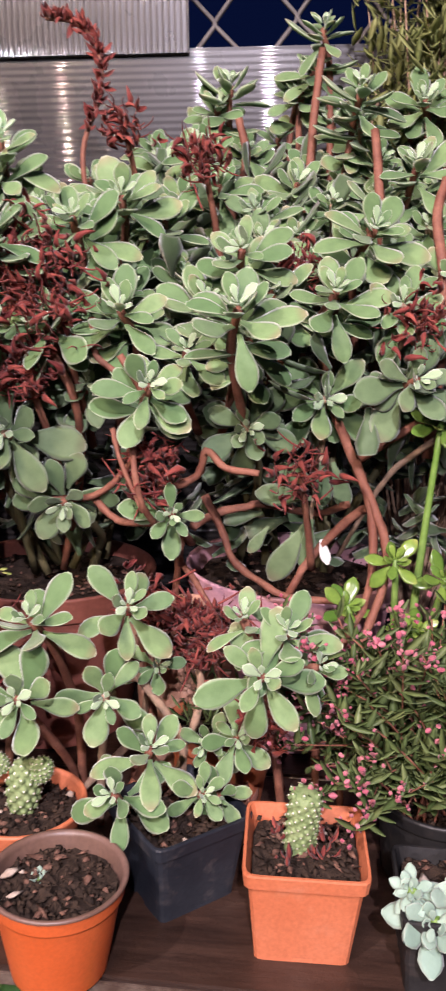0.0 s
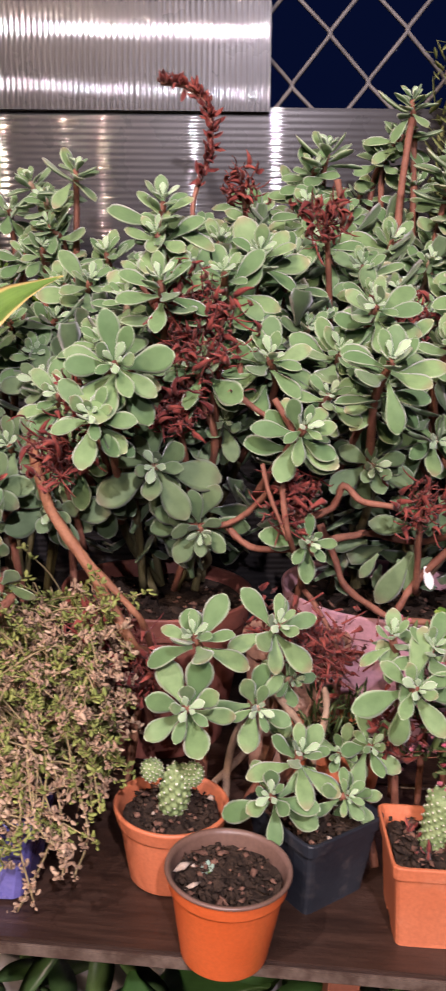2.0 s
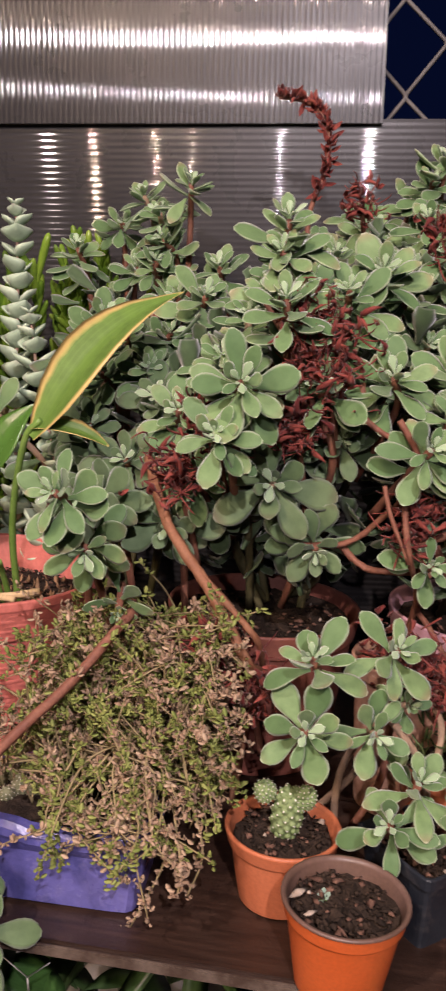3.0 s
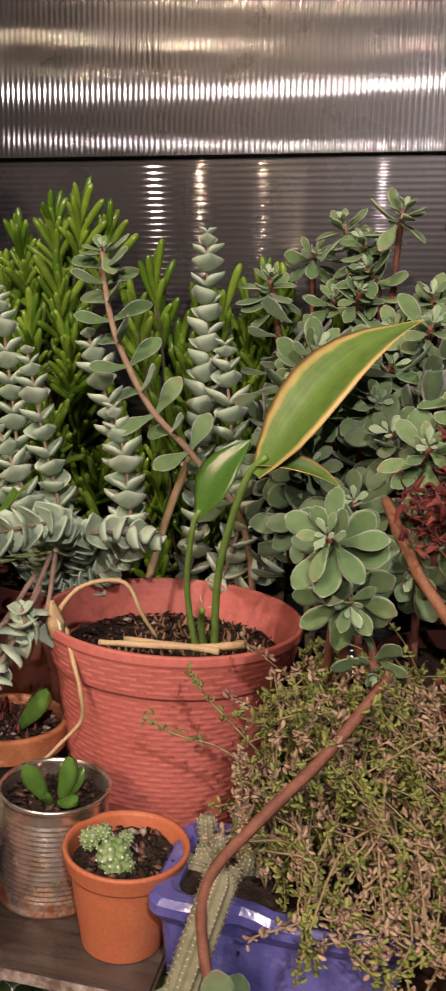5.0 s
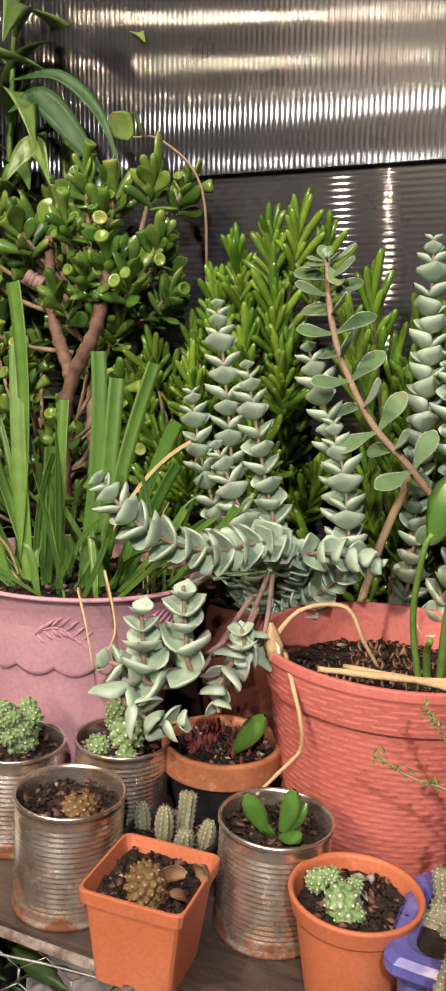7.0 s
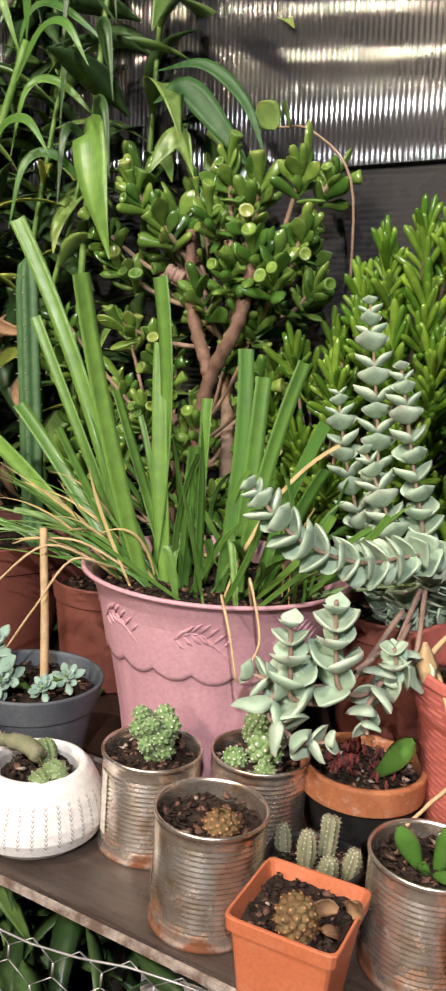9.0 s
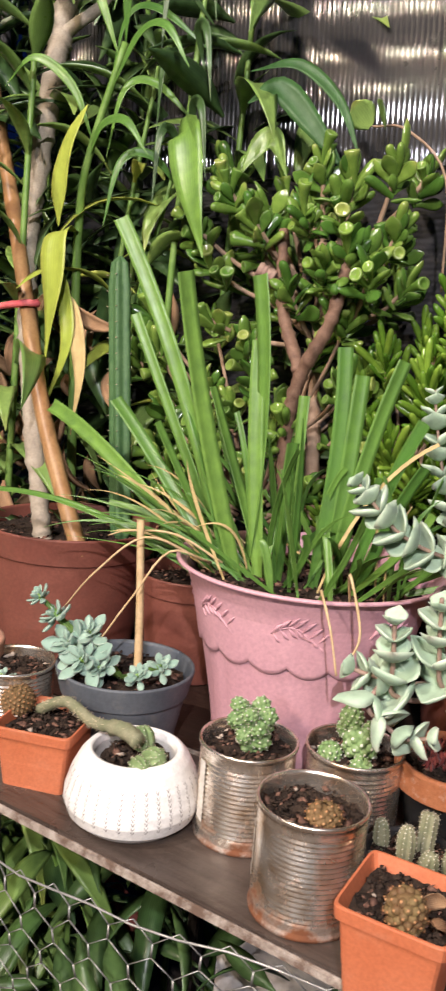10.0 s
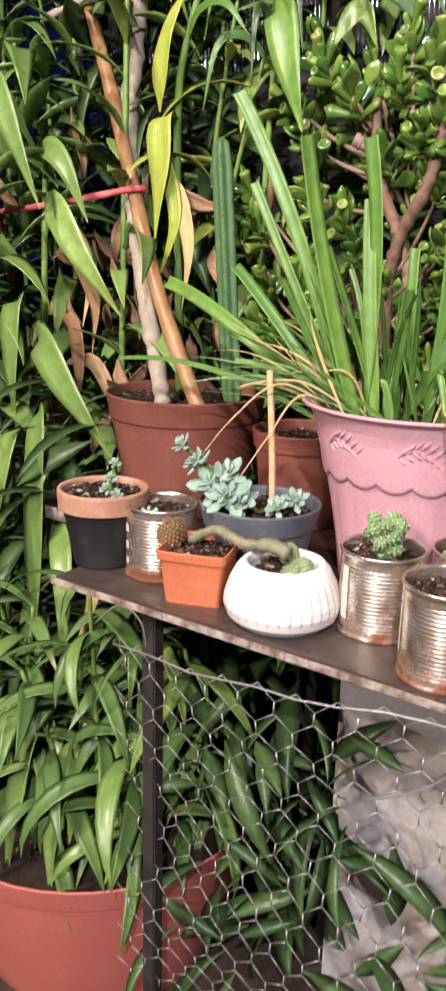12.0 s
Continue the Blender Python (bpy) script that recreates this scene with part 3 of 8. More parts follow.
def build_fence():
    fence = thing("chain_link_fence", "weathered grey chain-link fence against the night sky", "fence", (0, 1.40, 0))
    half, rise = 0.0595, 0.070
    x0, z0 = -0.012 - half * 24.5, 1.677 - rise * 12
    lean = Matrix.Translation((-0.012, 0, 1.677)) @ pose(0, 0, 0, 0, -5.5, 0) @ Matrix.Translation((0.012, 0, -1.677))
    for c in range(40):
        side = 1 if c % 2 == 0 else -1
        pts = []
        for k in range(25):
            s = 1 if k % 2 == 0 else -1
            for dz, out in ((-0.20, 0.86), (0.0, 1.04), (0.20, 0.86)):
                pts.append(lean @ Vector((x0 + c * half + s * out * half * 0.5 * side, 0.005 * s * (1 if dz == 0 else 0.7), z0 + (k + dz * 0.5) * rise)))
        part("fence_wire", mesh_of("fence_wire", *tube_data(pts, (0.0037, 0.0037), 5)), M["link"], fence)
    for x in (-1.95, 0.95):
        part("fence_post", mesh_of("fence_post", *tube_data([Vector((x, 0.03, GROUND)), Vector((x, 0.03, 2.6))], (0.022, 0.022), 12)), M["link"], fence)
    for z in (0.875, 2.45):
        part("fence_rail", mesh_of("fence_rail", *tube_data([Vector((-1.95, 0.03, z)), Vector((0.95, 0.03, z))], (0.012, 0.012), 8)), M["link"], fence)


def build_shelf():
    def board(name, x0, y0, x1, y1, depth, thick, label, edge="edge", wood="wood"):
        a, b = Vector((x0, y0, 0)), Vector((x1, y1, 0))
        turn = math.degrees(math.atan2(y1 - y0, x1 - x0))
        long = (b - a).length
        th = thing(name, label, "shelf", (x0, y0, SHELF - thick), turn)
        part("board", slab("board", (long, depth - 0.004, thick), 0.003), M[wood], th, "dark damp wooden board", pose(long / 2, depth / 2 + 0.004, thick / 2))
        part("front_edge", slab("front_edge", (long, 0.004, thick), 0.001), M[edge], th, "worn flaking front edge", pose(long / 2, 0.002, thick / 2))
        return th
    board("shelf_board", -1.315, 0.660, -0.455, 0.628, 0.235, 0.0095, "dark damp wooden shelf board with a flaking pale edge", "edge", "wood_grey")
    board("shelf_board", -0.450, 0.604, 0.62, 0.526, 0.30, 0.0105, "dark brown wooden shelf board with a dull worn front edge", "edge_brown")
    board("shelf_board", -1.62, 0.905, 0.62, 0.850, 0.40, 0.022, "dark wooden board at the back carrying the large pots")

    frame = thing("iron_stand", "black iron frame that carries the shelf boards", "frame", (0, 0, 0))
    zt = SHELF - 0.0225
    for x, y in ((-1.158, 0.690), (-1.166, 1.20), (0.55, 0.58), (0.55, 1.18)):
        part("post", slab("post", (0.022, 0.022, zt - GROUND), 0.002), M["iron"], frame, "", pose(x, y, (zt + GROUND) / 2))
    part("crossbar", slab("crossbar", (0.02, 0.5, 0.02), 0.002), M["iron"], frame, "", pose(-1.166, 0.945, zt - 0.0105))
    part("crossbar", slab("crossbar", (0.02, 0.6, 0.02), 0.002), M["iron"], frame, "", pose(0.55, 0.88, zt - 0.0105))
    leg = new("timber_prop", with_mat(slab("shelf_leg", (0.03, 0.03, SHELF - 0.0225 - GROUND), 0.002), M["red_post"]))
    leg.location = (0.035, 0.66, (SHELF - 0.0225 + GROUND) / 2)
    tagged(leg, "red-brown painted post under the shelf board", "post")


def build_mesh_wire():
    """Hexagonal wire hung below the shelf's front."""
    th = thing("chicken_wire", "galvanized hexagonal wire netting hung under the shelf", "netting", (-1.19, 0.672, 0))
    rng = random.Random(5)
    w, h = 0.050, 0.044
    pieces = []

    def place(x, z):
        sag = -min(0.045, 0.10 * max(0.0, x)) * max(0.0, (z - 0.15) / 0.57)
        bulge = 0.012 * math.sin(9 * x + 4 * z) + 0.010 * math.sin(17 * z - 5 * x)
        return Vector((x + 0.004 * math.sin(31 * z + 9 * x), bulge - 0.030 * x, z - sag + 0.003 * math.sin(37 * x)))
    cols, rows = 17, 17
    top = 0.722
    for r in range(rows):
        for c in range(cols):
            x = c * w + (w / 2 if r % 2 else 0)
            z = top - r * h * 0.75
            a, b, d = place(x - w / 2, z + h * 0.15), place(x, z - h * 0.25), place(x + w / 2, z + h * 0.15)
            e = place(x, z - h * 0.60)
            for p, q, t in ((a, b, 0.0008), (b, d, 0.0008), (b, e, 0.0013)):
                pieces.append(tube_data([p, q], (t, t), 3))
    part("netting", joined("netting", pieces), M["wire"], th)
    line = [place(-w / 2 + i * w, top) + Vector((0, -0.001, 0.001)) for i in range(cols + 1)]
    part("selvage_wire", mesh_of("selvage_wire", *tube_data(line, (0.0013, 0.0013), 5)), M["wire"], th)
    part("tie_wire", tube("tie_wire", [(-0.055, 0.0, 0.745), (0.0, -0.012, 0.79), (0.03, -0.006, 0.772), (0.028, 0.01, 0.725)], (0.0012, 0.0012), 5), M["wire"], th)
    part("tie_wire", tube("tie_wire", [(0.36, -0.012, 0.64), (0.44, -0.03, 0.70), (0.49, -0.045, 0.775)], (0.0017, 0.0017), 5), M["wire"], th)


build_setting()
build_panels()
build_fence()
build_shelf()
build_mesh_wire()

# ---- pots ----
def round_pot(name, label, x, y, r_top, r_foot, h, mat, seed, lip=0.012, rim_mat=None, soil=0.018, base=SHELF, ribs=0, group="pots on the shelf"):
    """A tapered plastic pot with a stepped lip, its inner wall and soil."""
    t = 0.0022
    th = thing(name, label, "pot", (x, y, base), RNG.uniform(0, 360), group)
    r_lip = r_top - 0.0035
    rl = r_foot + (r_lip - r_foot) * (1 - lip / h)
    outer = [(r_foot - 0.006, 0.003), (r_foot - 0.004, 0), (r_foot, 0.002), (r_foot + (rl - r_foot) * 0.5, (h - lip) * 0.5), (rl, h - lip)]
    if ribs:
        z0, z1 = 0.006, h - lip - 0.006
        wavy = []
        for i in range(ribs * 2 + 1):
            z = z0 + (z1 - z0) * i / (ribs * 2)
            wavy.append((r_foot + (rl - r_foot) * z / (h - lip) + (0.0003 if i % 2 else -0.0002), z))
        outer = outer[:3] + wavy + outer[-1:]
    top = [(rl + 0.0028, h - lip + 0.0008), (r_top, h - 0.002), (r_top - 0.0008, h), (r_top - t - 0.0012, h), (r_top - t - 0.003, h - 0.003)]
    inner = [(rl - t, h - lip), (r_foot + (rl - r_foot) * 0.4, h * 0.4)]
    if rim_mat:
        part("body", lathe("body", outer + [(rl + 0.0025, h - lip + 0.001), (r_top - 0.0025, h - 0.004)], 48, shut=(True, False)), mat, th)
        part("rim", lathe("rim", [(r_top - 0.004, h - 0.005)] + top[1:] + inner, 48, shut=(False, False)), rim_mat, th, "dark glossy brown rim and inside")
    else:
        part("body", lathe("body", outer + top + inner, 48), mat, th)
    fill(th, rl - 0.001 - (rl - r_foot) * soil / h, h - soil, seed)
    return th


def square_pot(name, label, x, y, half, half_foot, h, mat, seed, turn, soil=0.012, group="pots on the shelf"):
    th = thing(name, label, "pot", (x, y, SHELF), turn, group)
    lip = 0.013
    hl = half_foot + (half - 0.003 - half_foot) * (1 - lip / h)
    prof = [(half_foot, 0), (half_foot + 0.0004, 0.0048), (hl, h - lip), (half - 0.0012, h - lip + 0.0006), (half, h - 0.0015), (half - 0.0005, h), (half - 0.0026, h), (half - 0.0032, h - 0.002), (hl - 0.0022, h - lip), (half_foot + 0.003, h * 0.4)]
    part("body", squared("body", prof, 14.0, 96, 0.004), mat, th)
    fill(th, hl - 0.003, h - soil, seed, True)
    return th


def tin_can(x, y, r, h, label, turn, seed, residue=()):
    th = thing("tin_can", label, "can", (x, y, SHELF), turn, "tin cans on the shelf")
    prof = [(r - 0.004, 0.0015), (r - 0.001, 0), (r + 0.001, 0.001), (r + 0.001, 0.004), (r - 0.0008, 0.006)]
    z = 0.014
    prof.append((r - 0.0008, z))
    while z < h - 0.016:
        prof += [(r - 0.0018, z + 0.0012), (r - 0.0018, z + 0.0020), (r - 0.0003, z + 0.0035), (r - 0.0003, z + 0.0041)]
        z += 0.0049
    prof += [(r - 0.0008, z + 0.002), (r - 0.0008, h - 0.006), (r + 0.0012, h - 0.005), (r + 0.0016, h - 0.002), (r + 0.0008, h), (r - 0.0012, h - 0.0006), (r - 0.0018, h - 0.004), (r - 0.0028, h - 0.03)]
    part("body", lathe("body", prof, 64), M["tin"], th)
    fill(th, r - 0.0024, h - 0.018, seed, bits=55, pale=5)
    for a0, wide, z0, z1 in residue:
        n, m = 8, 24
        verts, faces = [], []
        for j in range(m + 1):
            z = z0 + (z1 - z0) * j / m
            for i in range(n + 1):
                a = radians(a0 - turn) + (wide + 0.0016 * math.sin(9 * j + a0)) * (i / n - 0.5) / r
                verts.append(((r + 0.0003) * math.cos(a), (r + 0.0003) * math.sin(a), z))
        for j in range(m):
            for i in range(n):
                k = j * (n + 1) + i
                faces.append((k, k + 1, k + n + 2, k + n + 1))
        part("label_residue", mesh_of("label_residue", verts, faces), M["residue"], th, "whitish strip of old label glue")
    return th


def spiky_ball(name, parent, place, r, tall, seed, mat, ribs=0, warts=70, spine=0.004, lean=(0, 0, 1), label=""):
    """A small cactus body with warts or ribs and tufts of spines."""
    rng = random.Random(seed)
    seg, rings = (54 if ribs else 28), 18
    column = tall > 5 * r
    verts, faces = [(0, 0, -r * 0.2)], []
    for i in range(1, rings):
        a = math.pi * i / rings
        for k in range(seg):
            b = 2 * math.pi * k / seg
            q = r * (min(1.0, 2.2 * math.sin(a)) if column else math.sin(a) ** 0.8)
            if ribs:
                q *= 1 + 0.11 * math.cos(ribs * b)
            else:
                q *= 1 + 0.10 * math.sin(7 * b + 3 * i) * math.cos(5 * a * 2)
            verts.append((q * math.cos(b), q * math.sin(b), tall * 0.5 * (1 - math.cos(a)) - r * 0.15))
    verts.append((0, 0, tall - r * 0.15))
    for k in range(seg):
        b = (k + 1) % seg
        faces.append((0, 1 + b, 1 + k))
        for i in range(rings - 2):
            o = 1 + i * seg
            faces.append((o + k, o + b, o + seg + b, o + seg + k))
        o = 1 + (rings - 2) * seg
        faces.append((o + k, o + b, len(verts) - 1))
    m = aim(place, lean)
    body = part("cactus_body", mesh_of("cactus_body", verts, faces), mat, parent, label, m)
    pieces, needle, wool = [], [], []
    spots = []
    if ribs:
        rows = max(5, int(tall / 0.0042))
        for k in range(ribs):
            for j in range(rows):
                spots.append((0.16 + 0.80 * (j + 0.5 * (k % 2)) / rows, 2 * math.pi * k / ribs))
    else:
        for k in range(warts):
            spots.append((math.acos(max(-1, min(1, 0.75 - 1.72 * (k + 0.5) / warts))) / math.pi, k * 2.39996))
    for i, b in spots:
        a = math.pi * min(0.985, i)
        q = r * (min(1.0, 2.2 * math.sin(a)) if column else math.sin(a) ** 0.8) * (1.1 if ribs else 0.98)
        p = Vector((q * math.cos(b), q * math.sin(b), tall * 0.5 * (1 - math.cos(a)) - r * 0.15))
        out = Vector((math.cos(b) * math.sin(a), math.sin(b) * math.sin(a), -math.cos(a) * 0.8)).normalized()
        x = out.orthogonal().normalized()
        y = out.cross(x)
        e = r * (2.3 / math.sqrt(warts) if not ribs else 0.10)
        if not ribs:
            ring = [(x * math.cos(c) + y * math.sin(c)) for c in (0, 1.047, 2.094, 3.142, 4.189, 5.236)]
            v = [p + d * e for d in ring] + [p + d * e * 0.82 + out * e * 0.55 for d in ring] + [p + out * e * 0.95]
            pieces.append((v, [(k, (k + 1) % 6, 6 + (k + 1) % 6, 6 + k) for k in range(6)] + [(6 + k, 6 + (k + 1) % 6, 12) for k in range(6)]))
            p = p + out * e * 0.92
        w = max(0.0007, e * 0.34)
        wool.append(([p + x * w, p + y * w, p - x * w, p - y * w, p + out * w * 0.9], [(0, 1, 4), (1, 2, 4), (2, 3, 4), (3, 0, 4)]))
        for _ in range(4):
            d = (out * 0.6 + x * rng.uniform(-1, 1) + y * rng.uniform(-1, 1)).normalized()
            g = d.orthogonal().normalized() * 0.00016
            needle.append(([p + g, p + d.cross(g).normalized() * 0.00016, p - g, p + d * spine * rng.uniform(0.6, 1.1)], [(0, 1, 3), (1, 2, 3), (2, 0, 3)]))
    tagged(part("tubercles", joined("tubercles", wool), M["wool_brown"] if mat in (M["cactus_tan"], M["cactus_brown"]) else M["wool"], body, "woolly spine cushions"), kind="stuff")
    if pieces:
        tagged(part("tubercles", joined("tubercles", pieces), mat, body), kind="stuff")
    tagged(part("spines", joined("spines", needle), M["spine_brown"] if mat in (M["cactus_tan"], M["cactus_brown"]) else M["spine"], body), kind="stuff")
    return body


def cactus(x, y, z, label, bodies, mat, base_seed, **kw):
    th = thing("cactus", label, "cactus", (x, y, z), 0, "small cacti in pots")
    for i, (dx, dy, dz, r, tall, lean) in enumerate(bodies):
        spiky_ball("cactus_body", th, (dx, dy, dz), r, tall, base_seed + i, mat, lean=lean, **kw)
    return th


def build_pots():
    round_pot("flower_pot", "orange-red plastic pot with a dark brown rim and a tiny seedling", -0.083, 0.592, 0.054, 0.037, 0.083, M["orange_red"], 11, 0.016, M["brown_rim"], 0.014)
    round_pot("flower_pot", "orange plastic pot with a small green cactus", -0.135, 0.694, 0.0555, 0.038, 0.076, M["orange"], 21, 0.016, None, 0.012)
    round_pot("flower_pot", "orange plastic pot holding a small mottled cactus", -0.4965, 0.696, 0.0555, 0.036, 0.092, M["orange"], 31, 0.018, None, 0.014)
    round_pot("flower_pot", "slate grey plastic pot with a blue-green succulent and a stake", -1.087, 0.840, 0.085, 0.060, 0.110, M["slate"], 41, 0.032, None, 0.016)
    round_pot("flower_pot", "red-brown ribbed plastic pot holding a trunk and bamboo stake", -1.377, 1.065, 0.139, 0.104, 0.205, M["maroon"], 51, 0.042, None, 0.018, ribs=16)
    round_pot("flower_pot", "red-brown plastic pot half hidden behind the mauve pot", -1.165, 1.105, 0.085, 0.065, 0.16, M["maroon"], 56, 0.03, None, 0.02)
    round_pot("flower_pot", "orange plastic pot with weeds behind the front row", 0.035, 0.792, 0.055, 0.038, 0.105, M["orange"], 61, 0.016, None, 0.012)
    round_pot("flower_pot", "black plastic pot under the pink-flowering plant", 0.235, 0.725, 0.062, 0.048, 0.082, M["black"], 71, 0.014, None, 0.014)
    round_pot("flower_pot", "orange-brown clay pot full of dry red litter", -0.005, 0.880, 0.062, 0.045, 0.178, M["terracotta"], 85, 0.02, None, 0.012)
    round_pot("flower_pot", "pale mauve plastic pot buried under fuzzy succulents", 0.11, 1.00, 0.125, 0.09, 0.20, M["mauve"], 81, 0.03, None, 0.02)
    round_pot("flower_pot", "dark red-brown pot in the shade of fuzzy succulents", -0.17, 0.99, 0.12, 0.09, 0.19, M["maroon"], 91, 0.03, None, 0.02)
    round_pot("flower_pot", "terracotta-coloured pot behind the coral pot", -0.72, 1.13, 0.10, 0.075, 0.20, M["maroon"], 94, 0.03, None, 0.02)
    round_pot("flower_pot", "brown pot with jade plants at the back", -0.98, 1.19, 0.11, 0.08, 0.21, M["maroon"], 97, 0.03, None, 0.02)
    square_pot("square_pot", "square orange plastic pot with a cactus cutting and dry litter", 0.107, 0.642, 0.0495, 0.038, 0.084, M["orange"], 101, -2.5)
    square_pot("square_pot", "square orange plastic pot with a round spiny cactus", -0.660, 0.655, 0.0465, 0.034, 0.086, M["orange"], 111, 1.5)
    square_pot("square_pot", "small square orange pot with a leaning cactus", -1.112, 0.732, 0.047, 0.037, 0.072, M["orange"], 121, 17)
    square_pot("square_pot", "square dark blue plastic pot with a fuzzy succulent", 0.000, 0.690, 0.049, 0.037, 0.080, M["navy"], 131, 36)
    square_pot("square_pot", "square black plastic pot with a pale rosette plant", 0.222, 0.612, 0.046, 0.038, 0.070, M["black"], 141, -4)
    tin_can(-0.876, 0.776, 0.0505, 0.106, "rusty ribbed tin can with a green cactus", 20, 151, ((236, 0.012, 0.022, 0.088),))
    tin_can(-0.783, 0.838, 0.0505, 0.104, "ribbed tin can with a clustered pale cactus", 80, 161)
    tin_can(-0.768, 0.704, 0.0505, 0.110, "large rusty ribbed tin can with a small reddish cactus", 140, 171, ((212, 0.006, 0.03, 0.085),))
    tin_can(-0.583, 0.752, 0.0515, 0.106, "shiny ribbed tin can with a glossy jade cutting", 220, 181)
    tin_can(-1.205, 0.770, 0.0500, 0.104, "ribbed tin can beside the black and terracotta pot", 300, 191, ((238, 0.011, 0.020, 0.030), (238, 0.011, 0.042, 0.053), (238, 0.011, 0.066, 0.077)))

    # terracotta bands over black bodies
    for x, y, r, h, band, seed, label in ((-0.688, 0.889, 0.066, 0.100, 0.030, 201, "terracotta bowl with dry red leaves set in a black pot"),
                                          (-1.300, 0.757, 0.066, 0.112, 0.030, 211, "black pot with a terracotta band round its rim")):
        th = thing("flower_pot", label, "pot", (x, y, SHELF), 0, "pots on the shelf")
        part("body", lathe("body", [(r * 0.62, 0.003), (r * 0.64, 0), (r * 0.66, 0.002), (r * 0.90, h - band + 0.004)], 48), M["black"], th)
        part("band", lathe("band", [(r * 0.9, h - band), (r * 0.985, h - band + 0.002), (r, h - 0.003), (r - 0.001, h), (r - 0.006, h), (r - 0.0075, h - 0.004), (r * 0.85, h - 0.03)], 48), M["clay"] if seed == 201 else M["terracotta"], th, "orange clay band" if seed == 201 else "chalky terracotta band")
        fill(th, r - 0.0085, h - 0.012, seed, bits=60, pale=8)


def build_coral_pot():
    """The large pot with a woven relief of short level bars."""
    x, y, r, h, foot, lip = -0.522, 0.966, 0.1490, 0.218, 0.110, 0.050
    th = thing("flower_pot", "large coral plastic pot with basket-weave relief and a dying leaf plant", "pot", (x, y, SHELF), 0, "pots on the shelf")
    rl = foot + (r - 0.008 - foot) * (1 - lip / h)
    prof = [(foot - 0.006, 0.003), (foot - 0.003, 0), (foot, 0.003), (rl, h - lip), (rl + 0.0055, h - lip + 0.001), (r - 0.001, h - 0.012), (r + 0.0015, h - 0.010), (r + 0.001, h - 0.001), (r - 0.003, h), (r - 0.005, h - 0.002), (rl - 0.002, h - lip - 0.01), (foot + 0.01, h * 0.4)]
    body = part("body", lathe("body", prof, 72), M["coral"], th)
    pieces = []
    rng = random.Random(3)
    rows = 25
    for i in range(rows):
        z = 0.008 + i * (h - lip - 0.012) / rows
        q = foot + (rl - foot) * z / (h - lip)
        n = 30
        for k in range(n):
            a = 2 * math.pi * (k + (0.5 if i % 2 else 0)) / n
            if math.sin(a) > 0.45:
                continue
            da = 2 * math.pi / n * 0.34
            v = []
            for s, lift in ((-1, 0.0), (-0.72, 0.0004), (0, 0.0006), (0.72, 0.0004), (1, 0.0)):
                b = a + da * s
                for zz, f in ((-0.0024, 0.0), (-0.0010, 1.0), (0.0012, 1.0), (0.0026, 0.0)):
                    e = q + lift * f + (rl - foot) / (h - lip) * zz
                    v.append((e * math.cos(b), e * math.sin(b), z + zz))
            f = []
            for m in range(4):
                for j in range(3):
                    f.append((m * 4 + j, m * 4 + 4 + j, m * 4 + 5 + j, m * 4 + 1 + j))
            pieces.append((v, f))
    for i in range(5):
        z = h - lip + 0.008 + i * 0.0065
        q = rl + 0.0055 + (r - 0.001 - rl - 0.0055) * (z - h + lip) / (lip - 0.012)
        for k in range(26):
            a = 2 * math.pi * (k + (0.5 if i % 2 else 0)) / 26
            if math.sin(a) > 0.45:
                continue
            v = []
            for s, lift in ((-1, 0.0), (0, 0.0009), (1, 0.0)):
                b = a + 0.085 * s
                for zz, f in ((-0.0020, 0.0), (0.0, 1.0), (0.0020, 0.0)):
                    e = q + lift * f
                    v.append((e * math.cos(b), e * math.sin(b), z + zz))
            pieces.append((v, [(m * 3 + j, m * 3 + 3 + j, m * 3 + 4 + j, m * 3 + 1 + j) for m in range(2) for j in range(2)]))
    part("weave_relief", joined("weave_relief", pieces), M["coral"], body)
    fill(th, r - 0.0175, h - 0.046, 221, bits=160, pale=10)


